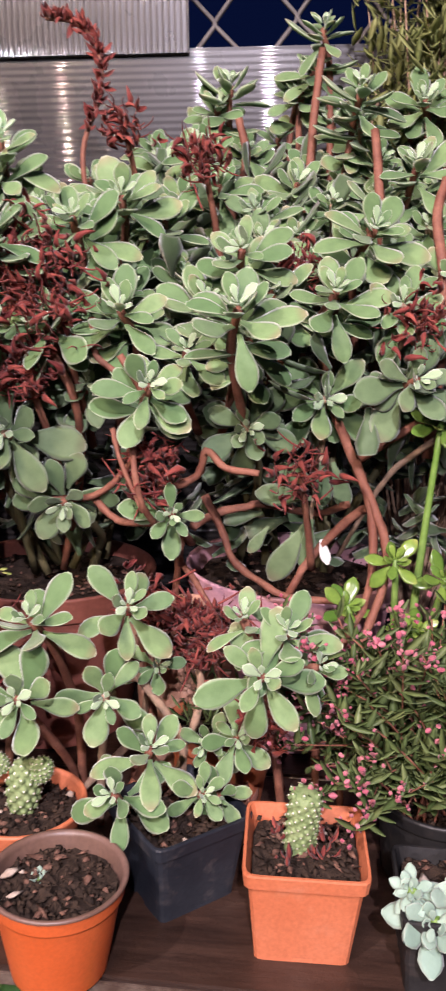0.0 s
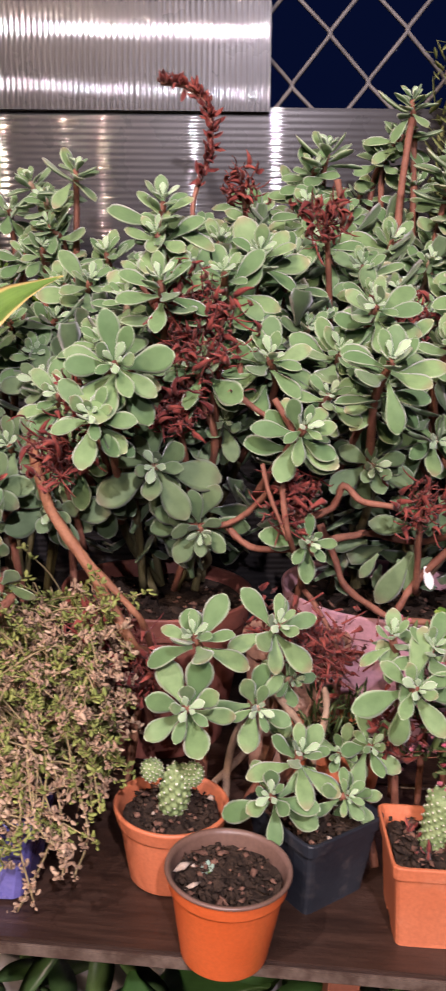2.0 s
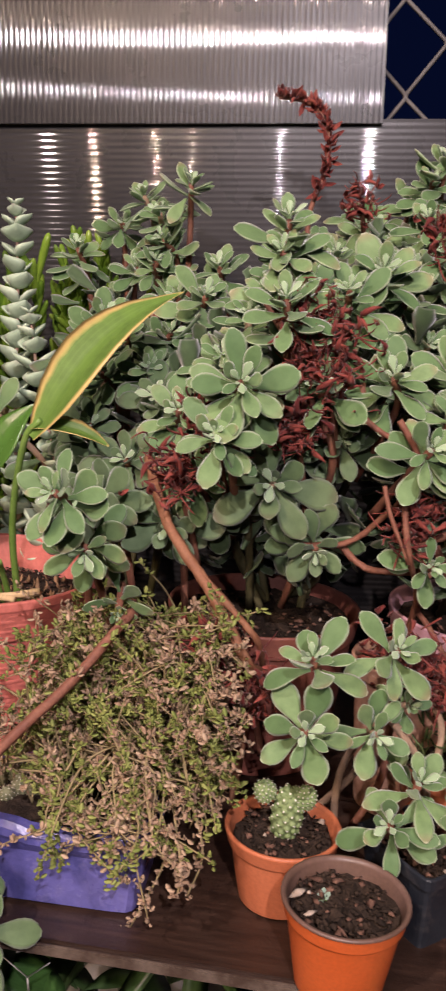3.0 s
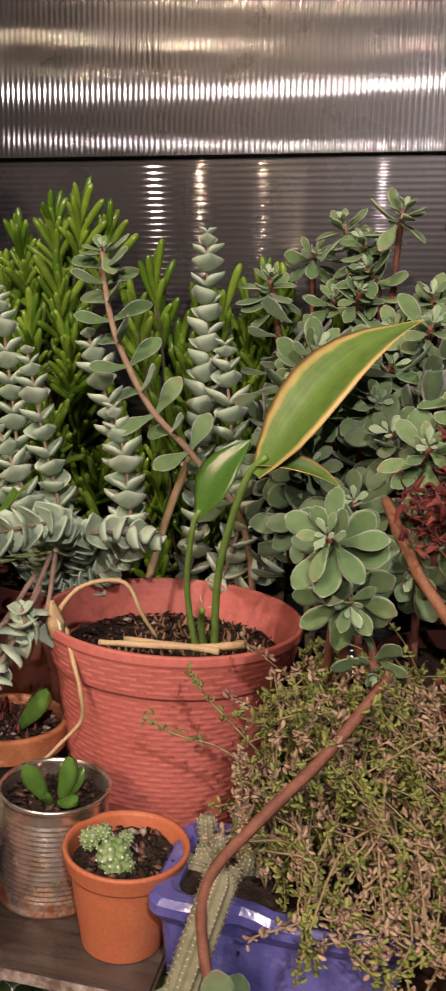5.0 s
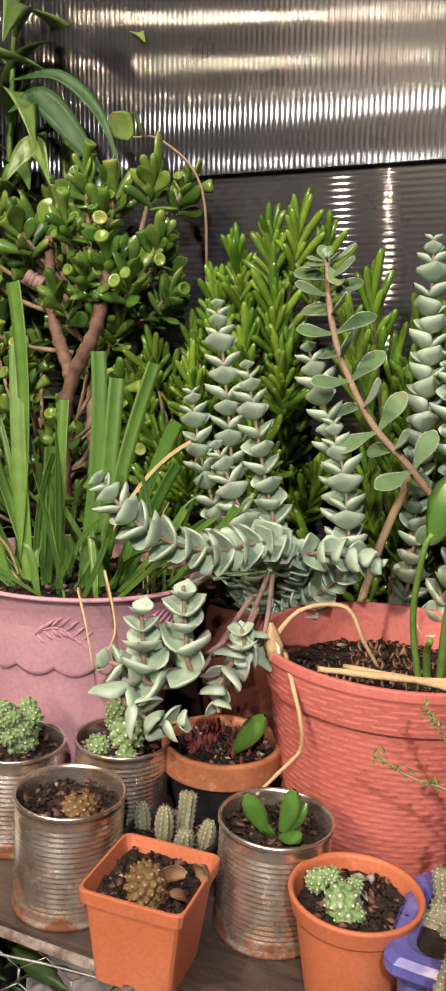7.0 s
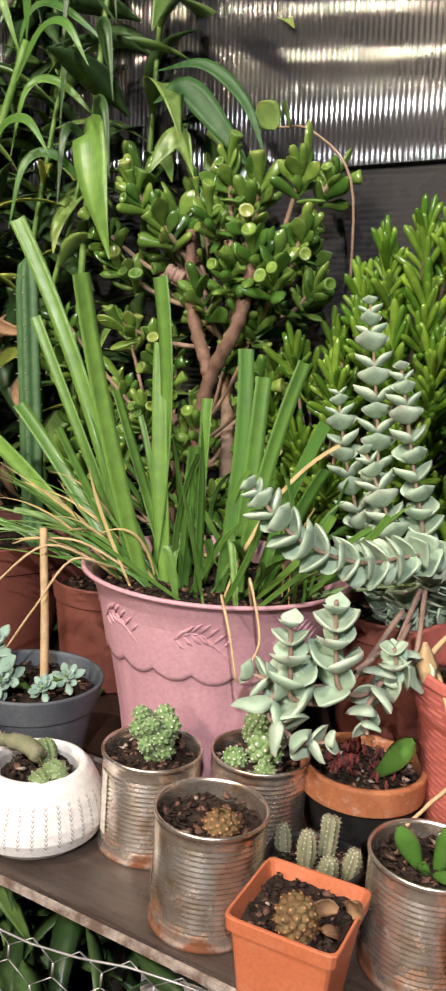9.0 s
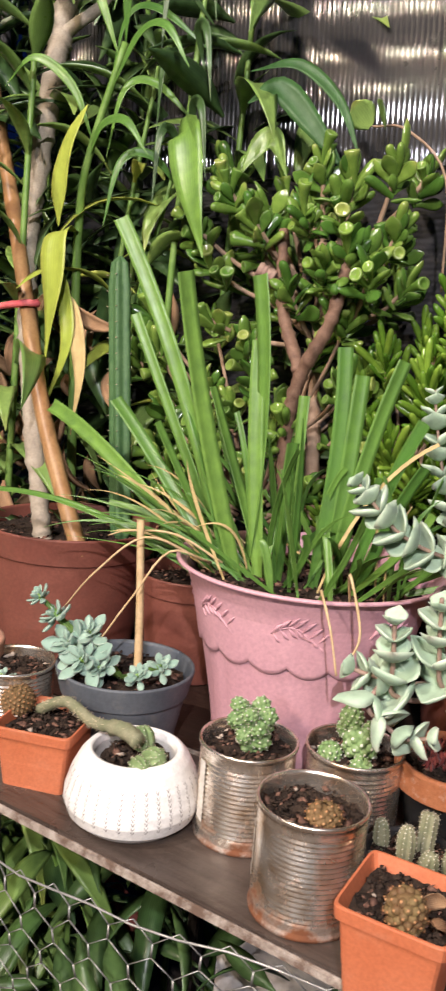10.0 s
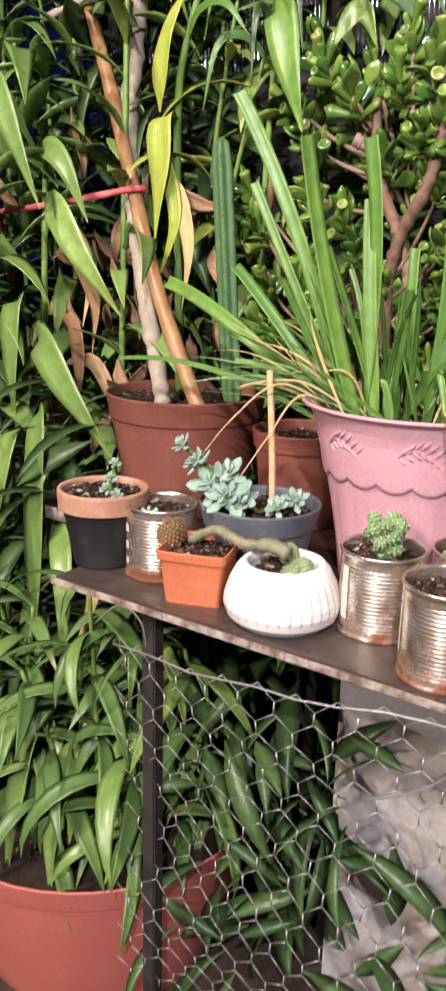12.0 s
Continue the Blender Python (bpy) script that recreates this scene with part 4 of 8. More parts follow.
def build_mauve_pot():
    """The flared pot with a scalloped collar, soft flutes and pressed sprigs."""
    x, y, h, r = -0.910, 0.960, 0.232, 0.159
    th = thing("flower_pot", "large mauve plastic pot with a scalloped collar and pressed sprigs", "pot", (x, y, SHELF), 8, "pots on the shelf")

    def flute(a, q, z):
        return q * (1 - 0.014 * max(0.0, math.cos(18 * a)) ** 3) if 0.01 < z < 0.15 else q
    prof = [(0.090, 0.003), (0.094, 0), (0.097, 0.004), (0.101, 0.03), (0.107, 0.07), (0.115, 0.11), (0.123, 0.145), (0.126, 0.158), (0.133, 0.185), (0.142, 0.210), (0.150, 0.226), (r, 0.229), (r, 0.232), (r - 0.004, 0.2325), (0.146, 0.224), (0.134, 0.19), (0.11, 0.11)]
    th.scale = (1.02, 1.02, 1.09)
    body = part("body", lathe("body", prof, 108, flute), M["mauve"], th)
    seg, verts, faces = 144, [], []
    for k in range(seg):
        a = 2 * math.pi * k / seg
        low = 0.150 - 0.010 * abs(math.sin(9 * a)) ** 0.7
        for z, out in ((low, 0.0005), (low + 0.001, 0.0032), (low + 0.006, 0.0034), (0.185, 0.0015), (0.195, 0.0)):
            q = np.interp(z, [p[1] for p in prof[:11]], [p[0] for p in prof[:11]]) + out
            verts.append((q * math.cos(a), q * math.sin(a), z))
    for k in range(seg):
        b = (k + 1) % seg
        for j in range(4):
            faces.append((k * 5 + j, b * 5 + j, b * 5 + j + 1, k * 5 + j + 1))
    part("collar", mesh_of("collar", verts, faces), M["mauve"], body)
    pieces = []
    for s in range(8):
        a0 = 2 * math.pi * s / 8 + 0.25

        def on(a, z, out=0.0008):
            q = np.interp(z, [p[1] for p in prof[:12]], [p[0] for p in prof[:12]]) + out
            return Vector((q * math.cos(a), q * math.sin(a), z))
        pieces.append(tube_data([on(a0 + t * 0.070 - 0.22, 0.187 + 0.010 * math.sin(t * 0.7)) for t in range(7)], (0.0014, 0.0007), 5))
        for t in range(7):
            a = a0 - 0.21 + t * 0.060
            z = 0.187 + 0.010 * math.sin((a - a0 + 0.22) / 0.070 * 0.7)
            for d in (1, -1):
                pieces.append(tube_data([on(a, z), on(a + 0.045, z + d * 0.007), on(a + 0.090, z + d * 0.012)], [0.0006, 0.0022, 0.0005], 5))
    part("sprig_relief", joined("sprig_relief", pieces), M["mauve"], body)
    fill(th, 0.138, 0.205, 231, bits=120, pale=8)


def build_white_bowl():
    th = thing("ceramic_planter", "rounded white ceramic planter with rows of incised leaf marks", "planter", (-0.985, 0.728, SHELF), 0, "pots on the shelf")
    prof = [(0.046, 0.002), (0.049, 0), (0.053, 0.002), (0.063, 0.013), (0.0672, 0.028), (0.0665, 0.040), (0.061, 0.062), (0.0535, 0.080), (0.0475, 0.0885), (0.044, 0.0905), (0.0410, 0.089), (0.0395, 0.080), (0.046, 0.05)]
    prof = [(r * 1.09, z * 0.87) for r, z in prof]
    body = part("body", lathe("body", prof, 144), M["ceramic"], th)
    rs, zs = [p[0] for p in prof[2:9]], [p[1] for p in prof[2:9]]
    pieces = []
    for k in range(34):
        a = 2 * math.pi * k / 34
        for i in range(9):
            z = 0.020 + i * 0.0046
            for d in (1, -1):
                v = []
                for da, dz, w in ((0, 0, 0.0007), (0.026, 0.0034, 0.0007)):
                    q = np.interp(z + dz, zs, rs) + 0.0003
                    b = a + d * da * (0.066 / q)
                    for e in (-w, w):
                        q2 = np.interp(z + dz + e, zs, rs) + 0.0003
                        v.append((q2 * math.cos(b), q2 * math.sin(b), z + dz + e))
                pieces.append((v, [(0, 2, 3, 1) if d == 1 else (0, 1, 3, 2)]))
    part("incised_marks", joined("incised_marks", pieces), M["groove"], body, "grey incised leaf marks")
    fill(th, 0.0368, 0.066, 241, bits=20, pale=2)


def build_tray():
    th = thing("planter_box", "violet-blue glazed planter box under dry trailing stonecrop", "planter", (-0.354, 0.695, SHELF), -3.0, "pots on the shelf")
    bm = bmesh.new()
    rings = []
    L, W = 0.100, 0.057
    for dx, dy, z in ((-0.012, -0.012, 0), (-0.007, -0.007, 0.004), (-0.001, -0.001, 0.060), (0.004, 0.004, 0.066), (0.008, 0.008, 0.072), (0.008, 0.008, 0.080), (0.004, 0.004, 0.085), (-0.006, -0.006, 0.0855), (-0.012, -0.012, 0.081), (-0.014, -0.014, 0.064)):
        ring = []
        lx, ly, c = L + dx, W + dy, 0.016
        for sx, sy, a0 in ((1, 1, 0), (-1, 1, 90), (-1, -1, 180), (1, -1, 270)):
            for t in range(5):
                a = radians(a0 + 22.5 * t)
                px, py = sx * (lx - c) + c * math.cos(a), sy * (ly - c) + c * math.sin(a)
                ring.append((px, py, z))
        # more points along the sides, and a rim that swells and dips
        full = []
        for p, q in zip(ring, ring[1:] + ring[:1]):
            steps = max(1, round(math.hypot(q[0] - p[0], q[1] - p[1]) / 0.012))
            full += [Vector(p).lerp(Vector(q), t / steps) for t in range(steps)]
        rings.append([(v.x, v.y, v.z + (0.007 * max(0.0, math.cos((v.x + 0.035) * 2 * math.pi / 0.125)) if z > 0.062 else 0.0)) for v in full])
    count = min(len(r) for r in rings)
    rings = [[bm.verts.new(r[int(i * len(r) / count)]) for i in range(count)] for r in rings]
    for p, q in zip(rings, rings[1:]):
        for i in range(count):
            j = (i + 1) % count
            bm.faces.new((p[i], p[j], q[j], q[i]))
    bm.faces.new(rings[0][::-1])
    me = bpy.data.meshes.new("body")
    bm.to_mesh(me)
    bm.free()
    part("body", me, M["violet"], th)
    v, f = [], []
    rng = random.Random(4)
    for i in range(15):
        for j in range(9):
            v.append(((i / 14 - 0.5) * 2 * (L - 0.011), (j / 8 - 0.5) * 2 * (W - 0.011), 0.077 + rng.uniform(-0.003, 0.003)))
    for i in range(14):
        for j in range(8):
            f.append((i * 9 + j, i * 9 + 9 + j, i * 9 + 10 + j, i * 9 + 1 + j))
    part("soil", mesh_of("soil", v, f, smooth=False), M["soil"], th)


build_pots()
build_coral_pot()
build_mauve_pot()
build_white_bowl()
build_tray()

# ---- fuzzy rosette succulents ----
W_FUZZ = [0.0056, 0.0066, 0.0094, 0.0142, 0.0190, 0.0228, 0.0244, 0.0230, 0.0176, 0.0044]
FUZZ = [leaf_mesh("leaf", M["fuzzy"], 0.050, [w * k for w in W_FUZZ], 0.0050, bend=b, cup=c) for k, b, c in ((1.0, 10, 0.09), (0.90, -6, 0.13), (1.08, 22, 0.07), (0.84, -24, 0.11))]
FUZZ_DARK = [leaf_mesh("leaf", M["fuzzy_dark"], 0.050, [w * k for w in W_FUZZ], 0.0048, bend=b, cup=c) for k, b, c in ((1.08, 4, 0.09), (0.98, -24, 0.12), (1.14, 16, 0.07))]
GHOST = [leaf_mesh("leaf", M["ghost"], 0.030, [0.006, 0.009, 0.013, 0.0165, 0.0175, 0.013, 0.003], 0.0062, bend=b, cup=0.06) for b in (28, 12)]
JADE = [leaf_mesh("leaf", M["spoon"], 0.036, [0.005, 0.009, 0.014, 0.018, 0.019, 0.0145, 0.004], 0.0050, bend=b, cup=0.05) for b in (20, -8)]


def heart_mesh(mat):
    pieces, uvs = [], []
    for i in range(5):
        a = radians(i * 137.5)
        d = Vector((math.cos(a), math.sin(a), 0))
        m = along(d * 0.002, d * (0.45 + 0.16 * i) + Vector((0, 0, 1)), d * -1 + Vector((0, 0, 0.3 + 0.2 * i)), 0.17 + 0.055 * i)
        v, f, uv = leaf_data(0.05, W_FUZZ, 0.0060, bend=-8, cup=0.12, across=4)
        pieces.append(([m @ Vector(q) for q in v], f))
        uvs += uv
    verts, faces = [], []
    for v, f in pieces:
        o = len(verts)
        verts += [tuple(q) for q in v]
        faces += [tuple(i + o for i in g) for g in f]
    return with_mat(mesh_of("rosette", verts, faces, uvs), mat)


HEART = {k: heart_mesh(M[k]) for k in ("fuzzy_young", "ghost", "spoon")}


def rosette(parent, place, axis, R, seed, n=13, leaves=FUZZ, heart="fuzzy_young", unit=0.05, long_=0.0, label=""):
    """A rosette part with its leaves; long_: leaves also spaced down the stem."""
    rng = random.Random(seed)
    core = part("rosette", HEART[heart], None, parent, label, aim(place, axis, rng.uniform(0, 360), R / 0.052))
    for i in range(n):
        t = i / (n - 1)
        a = radians(i * 137.5 + rng.uniform(-14, 14))
        d = Vector((math.cos(a), math.sin(a), 0))
        el = radians((54 - 56 * t ** 0.8) + rng.uniform(-12, 12))
        if t > 0.75:
            el -= radians(rng.uniform(0, 26))
        s = (0.44 + 0.60 * min(1, t * 1.5)) * rng.uniform(0.84, 1.16) * 0.05 / unit
        base = d * (0.0022 + 0.0035 * t) + Vector((0, 0, -0.004 - t * (0.010 + long_)))
        m = along(base, d * math.cos(el) + Vector((0, 0, math.sin(el))), Vector((0, 0, 1)) - d * 0.3, s, rng.uniform(-12, 12))
        part("leaf", leaves[rng.randrange(len(leaves))], None, core, "", m)
    return core


def stem(parent, points, radii, mat="bark_red", name="stem", sides=7, rough=0.10, label=""):
    return part(name, tube(name, points, radii, sides, 5, rough, RNG), M[mat], parent, label)


def bush(label, base, tops, seed, group="fuzzy succulents", z0=None):
    """A fuzzy succulent: reddish stems from one foot, each ending in a rosette. tops: x, y, z, radius, axis, dark."""
    rng = random.Random(seed)
    b = Vector(base)
    th = thing("fuzzy_succulent", label, "succulent", base, 0, group)
    for i, (x, y, z, R, axis, dark) in enumerate(tops):
        p = Vector((x, y, z)) - b
        ax = Vector(axis).normalized()
        foot = Vector((rng.uniform(-0.03, 0.03), rng.uniform(-0.03, 0.03), 0))
        low = p - ax * 0.045 + Vector((rng.uniform(-0.012, 0.012), 0.012, -0.012))
        mid = foot.lerp(low, 0.55) + Vector((rng.uniform(-0.03, 0.03), 0.03, rng.uniform(-0.04, 0.01)))
        many = len(tops) >= 8
        reach = [mid.lerp(low, 0.45), low] if many else [foot, mid, low]
        stem(th, reach + [p - ax * 0.006], (0.0045, 0.0036), "bark_red" if rng.random() < 0.75 else "bark_tan")
        # lower stem in the darkened colour, painted shade under the leaves
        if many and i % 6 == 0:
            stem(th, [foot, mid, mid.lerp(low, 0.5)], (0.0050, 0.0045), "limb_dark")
        for k in range(rng.randint(2, 4) if z > 1.1 else 0):
            side = ax.orthogonal().normalized()
            side = Matrix.Rotation(rng.uniform(0, 6.283), 3, ax) @ side
            side = (side + Vector((0, -0.35, -0.55 if dark else -0.15))).normalized()
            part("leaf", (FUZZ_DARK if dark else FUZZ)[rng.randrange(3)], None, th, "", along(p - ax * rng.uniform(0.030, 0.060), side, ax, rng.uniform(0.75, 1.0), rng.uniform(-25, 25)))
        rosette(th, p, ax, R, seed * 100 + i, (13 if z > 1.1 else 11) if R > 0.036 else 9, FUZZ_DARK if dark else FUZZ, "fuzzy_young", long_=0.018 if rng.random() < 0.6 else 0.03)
    return th


def build_bushes():
    rng = random.Random(12)

    def ax(x=0.0, up=0.75, out=1.0):
        return (x + rng.uniform(-0.3, 0.3), -out + rng.uniform(-0.15, 0.25), up + rng.uniform(-0.2, 0.3))
    known = [(-0.202, 0.716, 1.286, 0.050, (0.0, -1, 0.35), 0), (-0.221, 0.705, 1.241, 0.040, (-0.1, -1, 0.5), 0), (-0.169, 0.791, 1.182, 0.058, (0, -1, 0.25), 1),
             (0.039, 0.709, 1.303, 0.050, (0, -0.7, 0.8), 0), (-0.004, 0.774, 1.263, 0.036, (0, -0.8, 0.6), 0), (0.123, 0.845, 1.214, 0.056, (0, -1, 0.2), 0),
             (0.124, 0.811, 1.316, 0.048, ax(), 0), (-0.013, 0.751, 1.122, 0.028, (0.1, -1, 0.3), 0), (-0.009, 1.045, 1.465, 0.044, ax(0, 1.1), 0),
             (-0.301, 1.125, 1.504, 0.040, (0.3, -0.4, 1), 0), (-0.376, 1.192, 1.494, 0.040, (-0.3, -0.4, 1), 0), (-0.466, 1.191, 1.42, 0.042, (0, -0.6, 1), 0),
             (-0.301, 0.880, 1.251, 0.055, (-0.2, -0.8, 0.5), 1), (-0.168, 0.760, 1.361, 0.046, ax(0, 0.9), 0), (-0.038, 0.928, 1.381, 0.048, ax(0, 1.0), 0),
             (-0.062, 0.780, 1.295, 0.048, (0, -0.8, 0.6), 0), (0.039, 0.806, 1.348, 0.050, ax(), 0), (0.125, 1.146, 1.614, 0.042, (-0.1, -0.4, 1), 0),
             (0.158, 1.009, 1.521, 0.048, (0, -0.6, 1), 0), (-0.030, 0.720, 1.238, 0.040, (0.2, -1, 0.6), 0), (0.161, 0.852, 1.371, 0.050, ax(), 0),
             (0.019, 1.128, 1.546, 0.046, (0, -0.3, 1), 0), (-0.110, 0.813, 1.372, 0.046, ax(), 0), (-0.101, 0.835, 1.224, 0.046, (0, -1, 0.4), 1),
             (-0.073, 0.867, 1.395, 0.048, ax(0, 0.9), 0), (-0.171, 0.818, 1.436, 0.048, (0, -0.7, 1), 0), (-0.26, 1.10, 1.40, 0.045, ax(0, 0.9), 0),
             (0.05, 0.80, 1.19, 0.045, (0, -1, 0.1), 1), (0.20, 0.80, 1.24, 0.05, (0.2, -1, 0.3), 1), (-0.22, 0.84, 1.14, 0.05, (0.1, -1, -0.1), 1), (-0.12, 0.81, 1.11, 0.045, (0.1, -1, -0.3), 1),
             (0.21, 0.95, 1.44, 0.048, ax(), 0), (0.24, 0.88, 1.33, 0.048, ax(), 0), (0.235, 1.06, 1.52, 0.045, ax(), 0)]
    tops = list(known)
    for x, y, z, R, a, d in known:
        if z > 1.43:
            for k in range(3):
                tops.append((x + rng.uniform(-0.05, 0.05), y + rng.uniform(-0.02, 0.04), z - 0.035 - 0.03 * k + rng.uniform(-0.01, 0.01), rng.uniform(0.036, 0.044), ax(rng.uniform(-0.5, 0.5), 0.8), 0))
    tries = 0
    while len(tops) < 126 and tries < 20000:
        tries += 1
        x, z = rng.uniform(-0.43, 0.31), rng.uniform(1.16, 1.52)
        y = 0.735 + max(0.0, z - 1.27) * 1.75 + max(0.0, -0.2 - x) * 0.75 + rng.uniform(0.02, 0.11)
        crest = 1.45 + 0.08 * math.sin(x * 9 + 1.2) + (0.06 if x > 0.0 else 0.0)
        if z > crest or y > 1.25 or (z < 1.27 and (x > -0.22 or rng.random() < 0.5)):
            continue
        if any((Vector((x, y, z)) - Vector(t[:3])).length < 0.050 for t in tops):
            continue
        # most tops below 1.24 m take the darker leaves
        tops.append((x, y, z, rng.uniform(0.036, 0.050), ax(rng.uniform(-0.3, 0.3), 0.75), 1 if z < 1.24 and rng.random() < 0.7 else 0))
    feet = [(-0.19, 0.99, 0.985), (-0.12, 1.02, 0.985), (0.07, 1.00, 0.995), (0.15, 1.01, 0.995), (-0.36, 1.14, 0.80)]
    groups = [[] for _ in feet]
    for t in tops:
        d = [abs(t[0] - f[0]) for f in feet]
        k = d.index(min(d))
        groups[k].append(t)
    for k, (f, g) in enumerate(zip(feet, groups)):
        bush("large fuzzy grey-green succulent bush on reddish stems", f, g, 30 + k)

    # older leaves deep inside the bushes, with shade put into their colour
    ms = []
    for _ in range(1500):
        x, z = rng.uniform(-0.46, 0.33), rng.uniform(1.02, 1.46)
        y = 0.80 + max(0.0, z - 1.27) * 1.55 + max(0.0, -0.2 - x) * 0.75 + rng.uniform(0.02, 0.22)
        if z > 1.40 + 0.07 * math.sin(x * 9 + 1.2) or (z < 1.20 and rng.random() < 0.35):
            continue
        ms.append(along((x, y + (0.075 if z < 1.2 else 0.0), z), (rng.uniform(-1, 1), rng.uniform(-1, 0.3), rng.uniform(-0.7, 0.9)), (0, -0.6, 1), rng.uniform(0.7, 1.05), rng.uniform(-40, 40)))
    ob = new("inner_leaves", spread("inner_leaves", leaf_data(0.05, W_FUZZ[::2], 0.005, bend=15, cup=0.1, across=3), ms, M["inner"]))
    tagged(ob, "older fuzzy leaves deep inside the bush, darkened to stand in for shade", "foliage", kind="stuff")

    # lower plants in front
    bush("fuzzy green rosettes on short stems above orange pots", (-0.10, 0.79, 0.80),
         [(-0.124, 0.638, 1.000, 0.047, (0, -1, 0.55), 0), (-0.122, 0.675, 1.054, 0.044, (-0.2, -0.7, 0.9), 0), (-0.044, 0.700, 1.057, 0.044, (0.2, -0.9, 0.7), 0),
          (-0.060, 0.672, 0.985, 0.040, (0.1, -1, 0.3), 0), (-0.022, 0.74, 0.985, 0.030, (0.3, -1, 0.5), 0)], 51)
    bush("pale fuzzy rosette cluster on a thick stem", (0.07, 0.78, 0.80),
         [(0.066, 0.617, 1.037, 0.050, (0.0, -1, 0.5), 0), (0.085, 0.650, 1.062, 0.042, (0.1, -0.7, 1), 0), (0.112, 0.645, 1.035, 0.036, (0.5, -0.8, 0.6), 0), (0.050, 0.655, 1.070, 0.034, (-0.2, -0.6, 1), 0)], 52)
    bush("fuzzy succulent growing in the dark blue square pot", (-0.013, 0.690, 0.860),
         [(-0.048, 0.630, 0.926, 0.044, (-0.3, -1, 0.8), 0), (-0.020, 0.655, 0.955, 0.042, (0.1, -0.6, 1), 0), (0.024, 0.652, 0.915, 0.026, (0.3, -1, 0.7), 0)], 53)
    bush("small fuzzy rosettes behind the square orange pot", (0.045, 0.735, 0.80),
         [(0.050, 0.690, 0.945, 0.036, (0.1, -1, 0.7), 0), (0.022, 0.70, 0.93, 0.028, (-0.3, -1, 0.5), 0), (0.035, 0.675, 0.895, 0.026, (0, -1, 0.2), 0)], 54)
    bush("fuzzy succulent leaning out beside the coral pot", (-0.30, 0.82, 0.80),
         [(-0.346, 0.635, 1.194, 0.040, (-0.35, -1, 0.5), 0), (-0.325, 0.665, 1.135, 0.046, (0.1, -1, -0.1), 0), (-0.30, 0.70, 1.07, 0.030, (0.1, -1, -0.4), 0), (-0.27, 0.80, 1.13, 0.046, (0, -1, 0.1), 1), (-0.345, 0.76, 1.16, 0.042, (-0.3, -1, 0.2), 1)], 55)

    # long bare stems
    th = thing("bare_stem", "long bare reddish-brown succulent stem trailing over the planter", "stem", (-0.307, 0.759, 0.80))
    o = Vector((0.307, -0.759, -0.80))
    line = [Vector(p) + o for p in ((-0.288, 0.705, 1.070), (-0.296, 0.69, 1.062), (-0.331, 0.655, 1.020), (-0.372, 0.620, 0.982), (-0.404, 0.604, 0.944), (-0.412, 0.595, 0.918), (-0.408, 0.586, 0.890), (-0.392, 0.574, 0.840))]
    stem(th, line, (0.0050, 0.0042), "bark_red")
    rosette(th, Vector((-0.385, 0.562, 0.838)) + o, (0.1, -0.75, 0.75), 0.050, 561, 13, FUZZ_DARK, "fuzzy_young", label="dark green fuzzy rosette")
    def stems(label, foot, lines, r):
        th = thing("bare_stem", label, "stem", foot)
        for pts, k, mat in lines:
            stem(th, [Vector(p) - Vector(foot) for p in pts], (r * k, r * k * 0.8), mat, rough=0.20)
        return th
    th = stems("thick looping brown stems of an old succulent", (0.155, 0.79, 0.80), (
        (((0.134, 0.90, 1.20), (0.140, 0.86, 1.185), (0.150, 0.835, 1.161), (0.161, 0.828, 1.139), (0.171, 0.821, 1.101), (0.173, 0.814, 1.059), (0.166, 0.807, 1.02), (0.151, 0.80, 0.994), (0.13, 0.80, 0.93), (0.13, 0.80, 0.80)), 1.0, "bark_red"),
        (((0.152, 0.83, 1.158), (0.174, 0.82, 1.11), (0.184, 0.81, 1.081), (0.182, 0.80, 1.044), (0.170, 0.79, 1.01), (0.160, 0.78, 0.98), (0.15, 0.79, 0.90), (0.155, 0.79, 0.80)), 1.0, "bark_red"),
        (((0.170, 0.83, 1.112), (0.163, 0.85, 1.104), (0.138, 0.862, 1.075), (0.115, 0.862, 1.045), (0.099, 0.86, 1.014), (0.10, 0.90, 0.99)), 1.0, "bark_red"),
        (((0.27, 0.83, 1.235), (0.229, 0.84, 1.205), (0.198, 0.855, 1.182), (0.176, 0.86, 1.164), (0.152, 0.85, 1.150)), 1.05, "bark_red"),
        (((0.24, 0.85, 1.185), (0.205, 0.88, 1.147), (0.192, 0.90, 1.121), (0.18, 0.92, 1.09), (0.15, 0.97, 1.0)), 0.7, "bark_tan"),
        (((0.010, 0.87, 1.11), (0.029, 0.87, 1.073), (0.041, 0.865, 1.044), (0.067, 0.86, 1.025), (0.097, 0.855, 1.011), (0.150, 0.85, 1.009)), 0.9, "bark_red"),
        (((0.0, 0.85, 1.083), (0.022, 0.88, 1.089), (0.051, 0.887, 1.095), (0.072, 0.893, 1.097), (0.124, 0.90, 1.087), (0.150, 0.845, 1.112)), 1.0, "bark_red")), 0.0048)
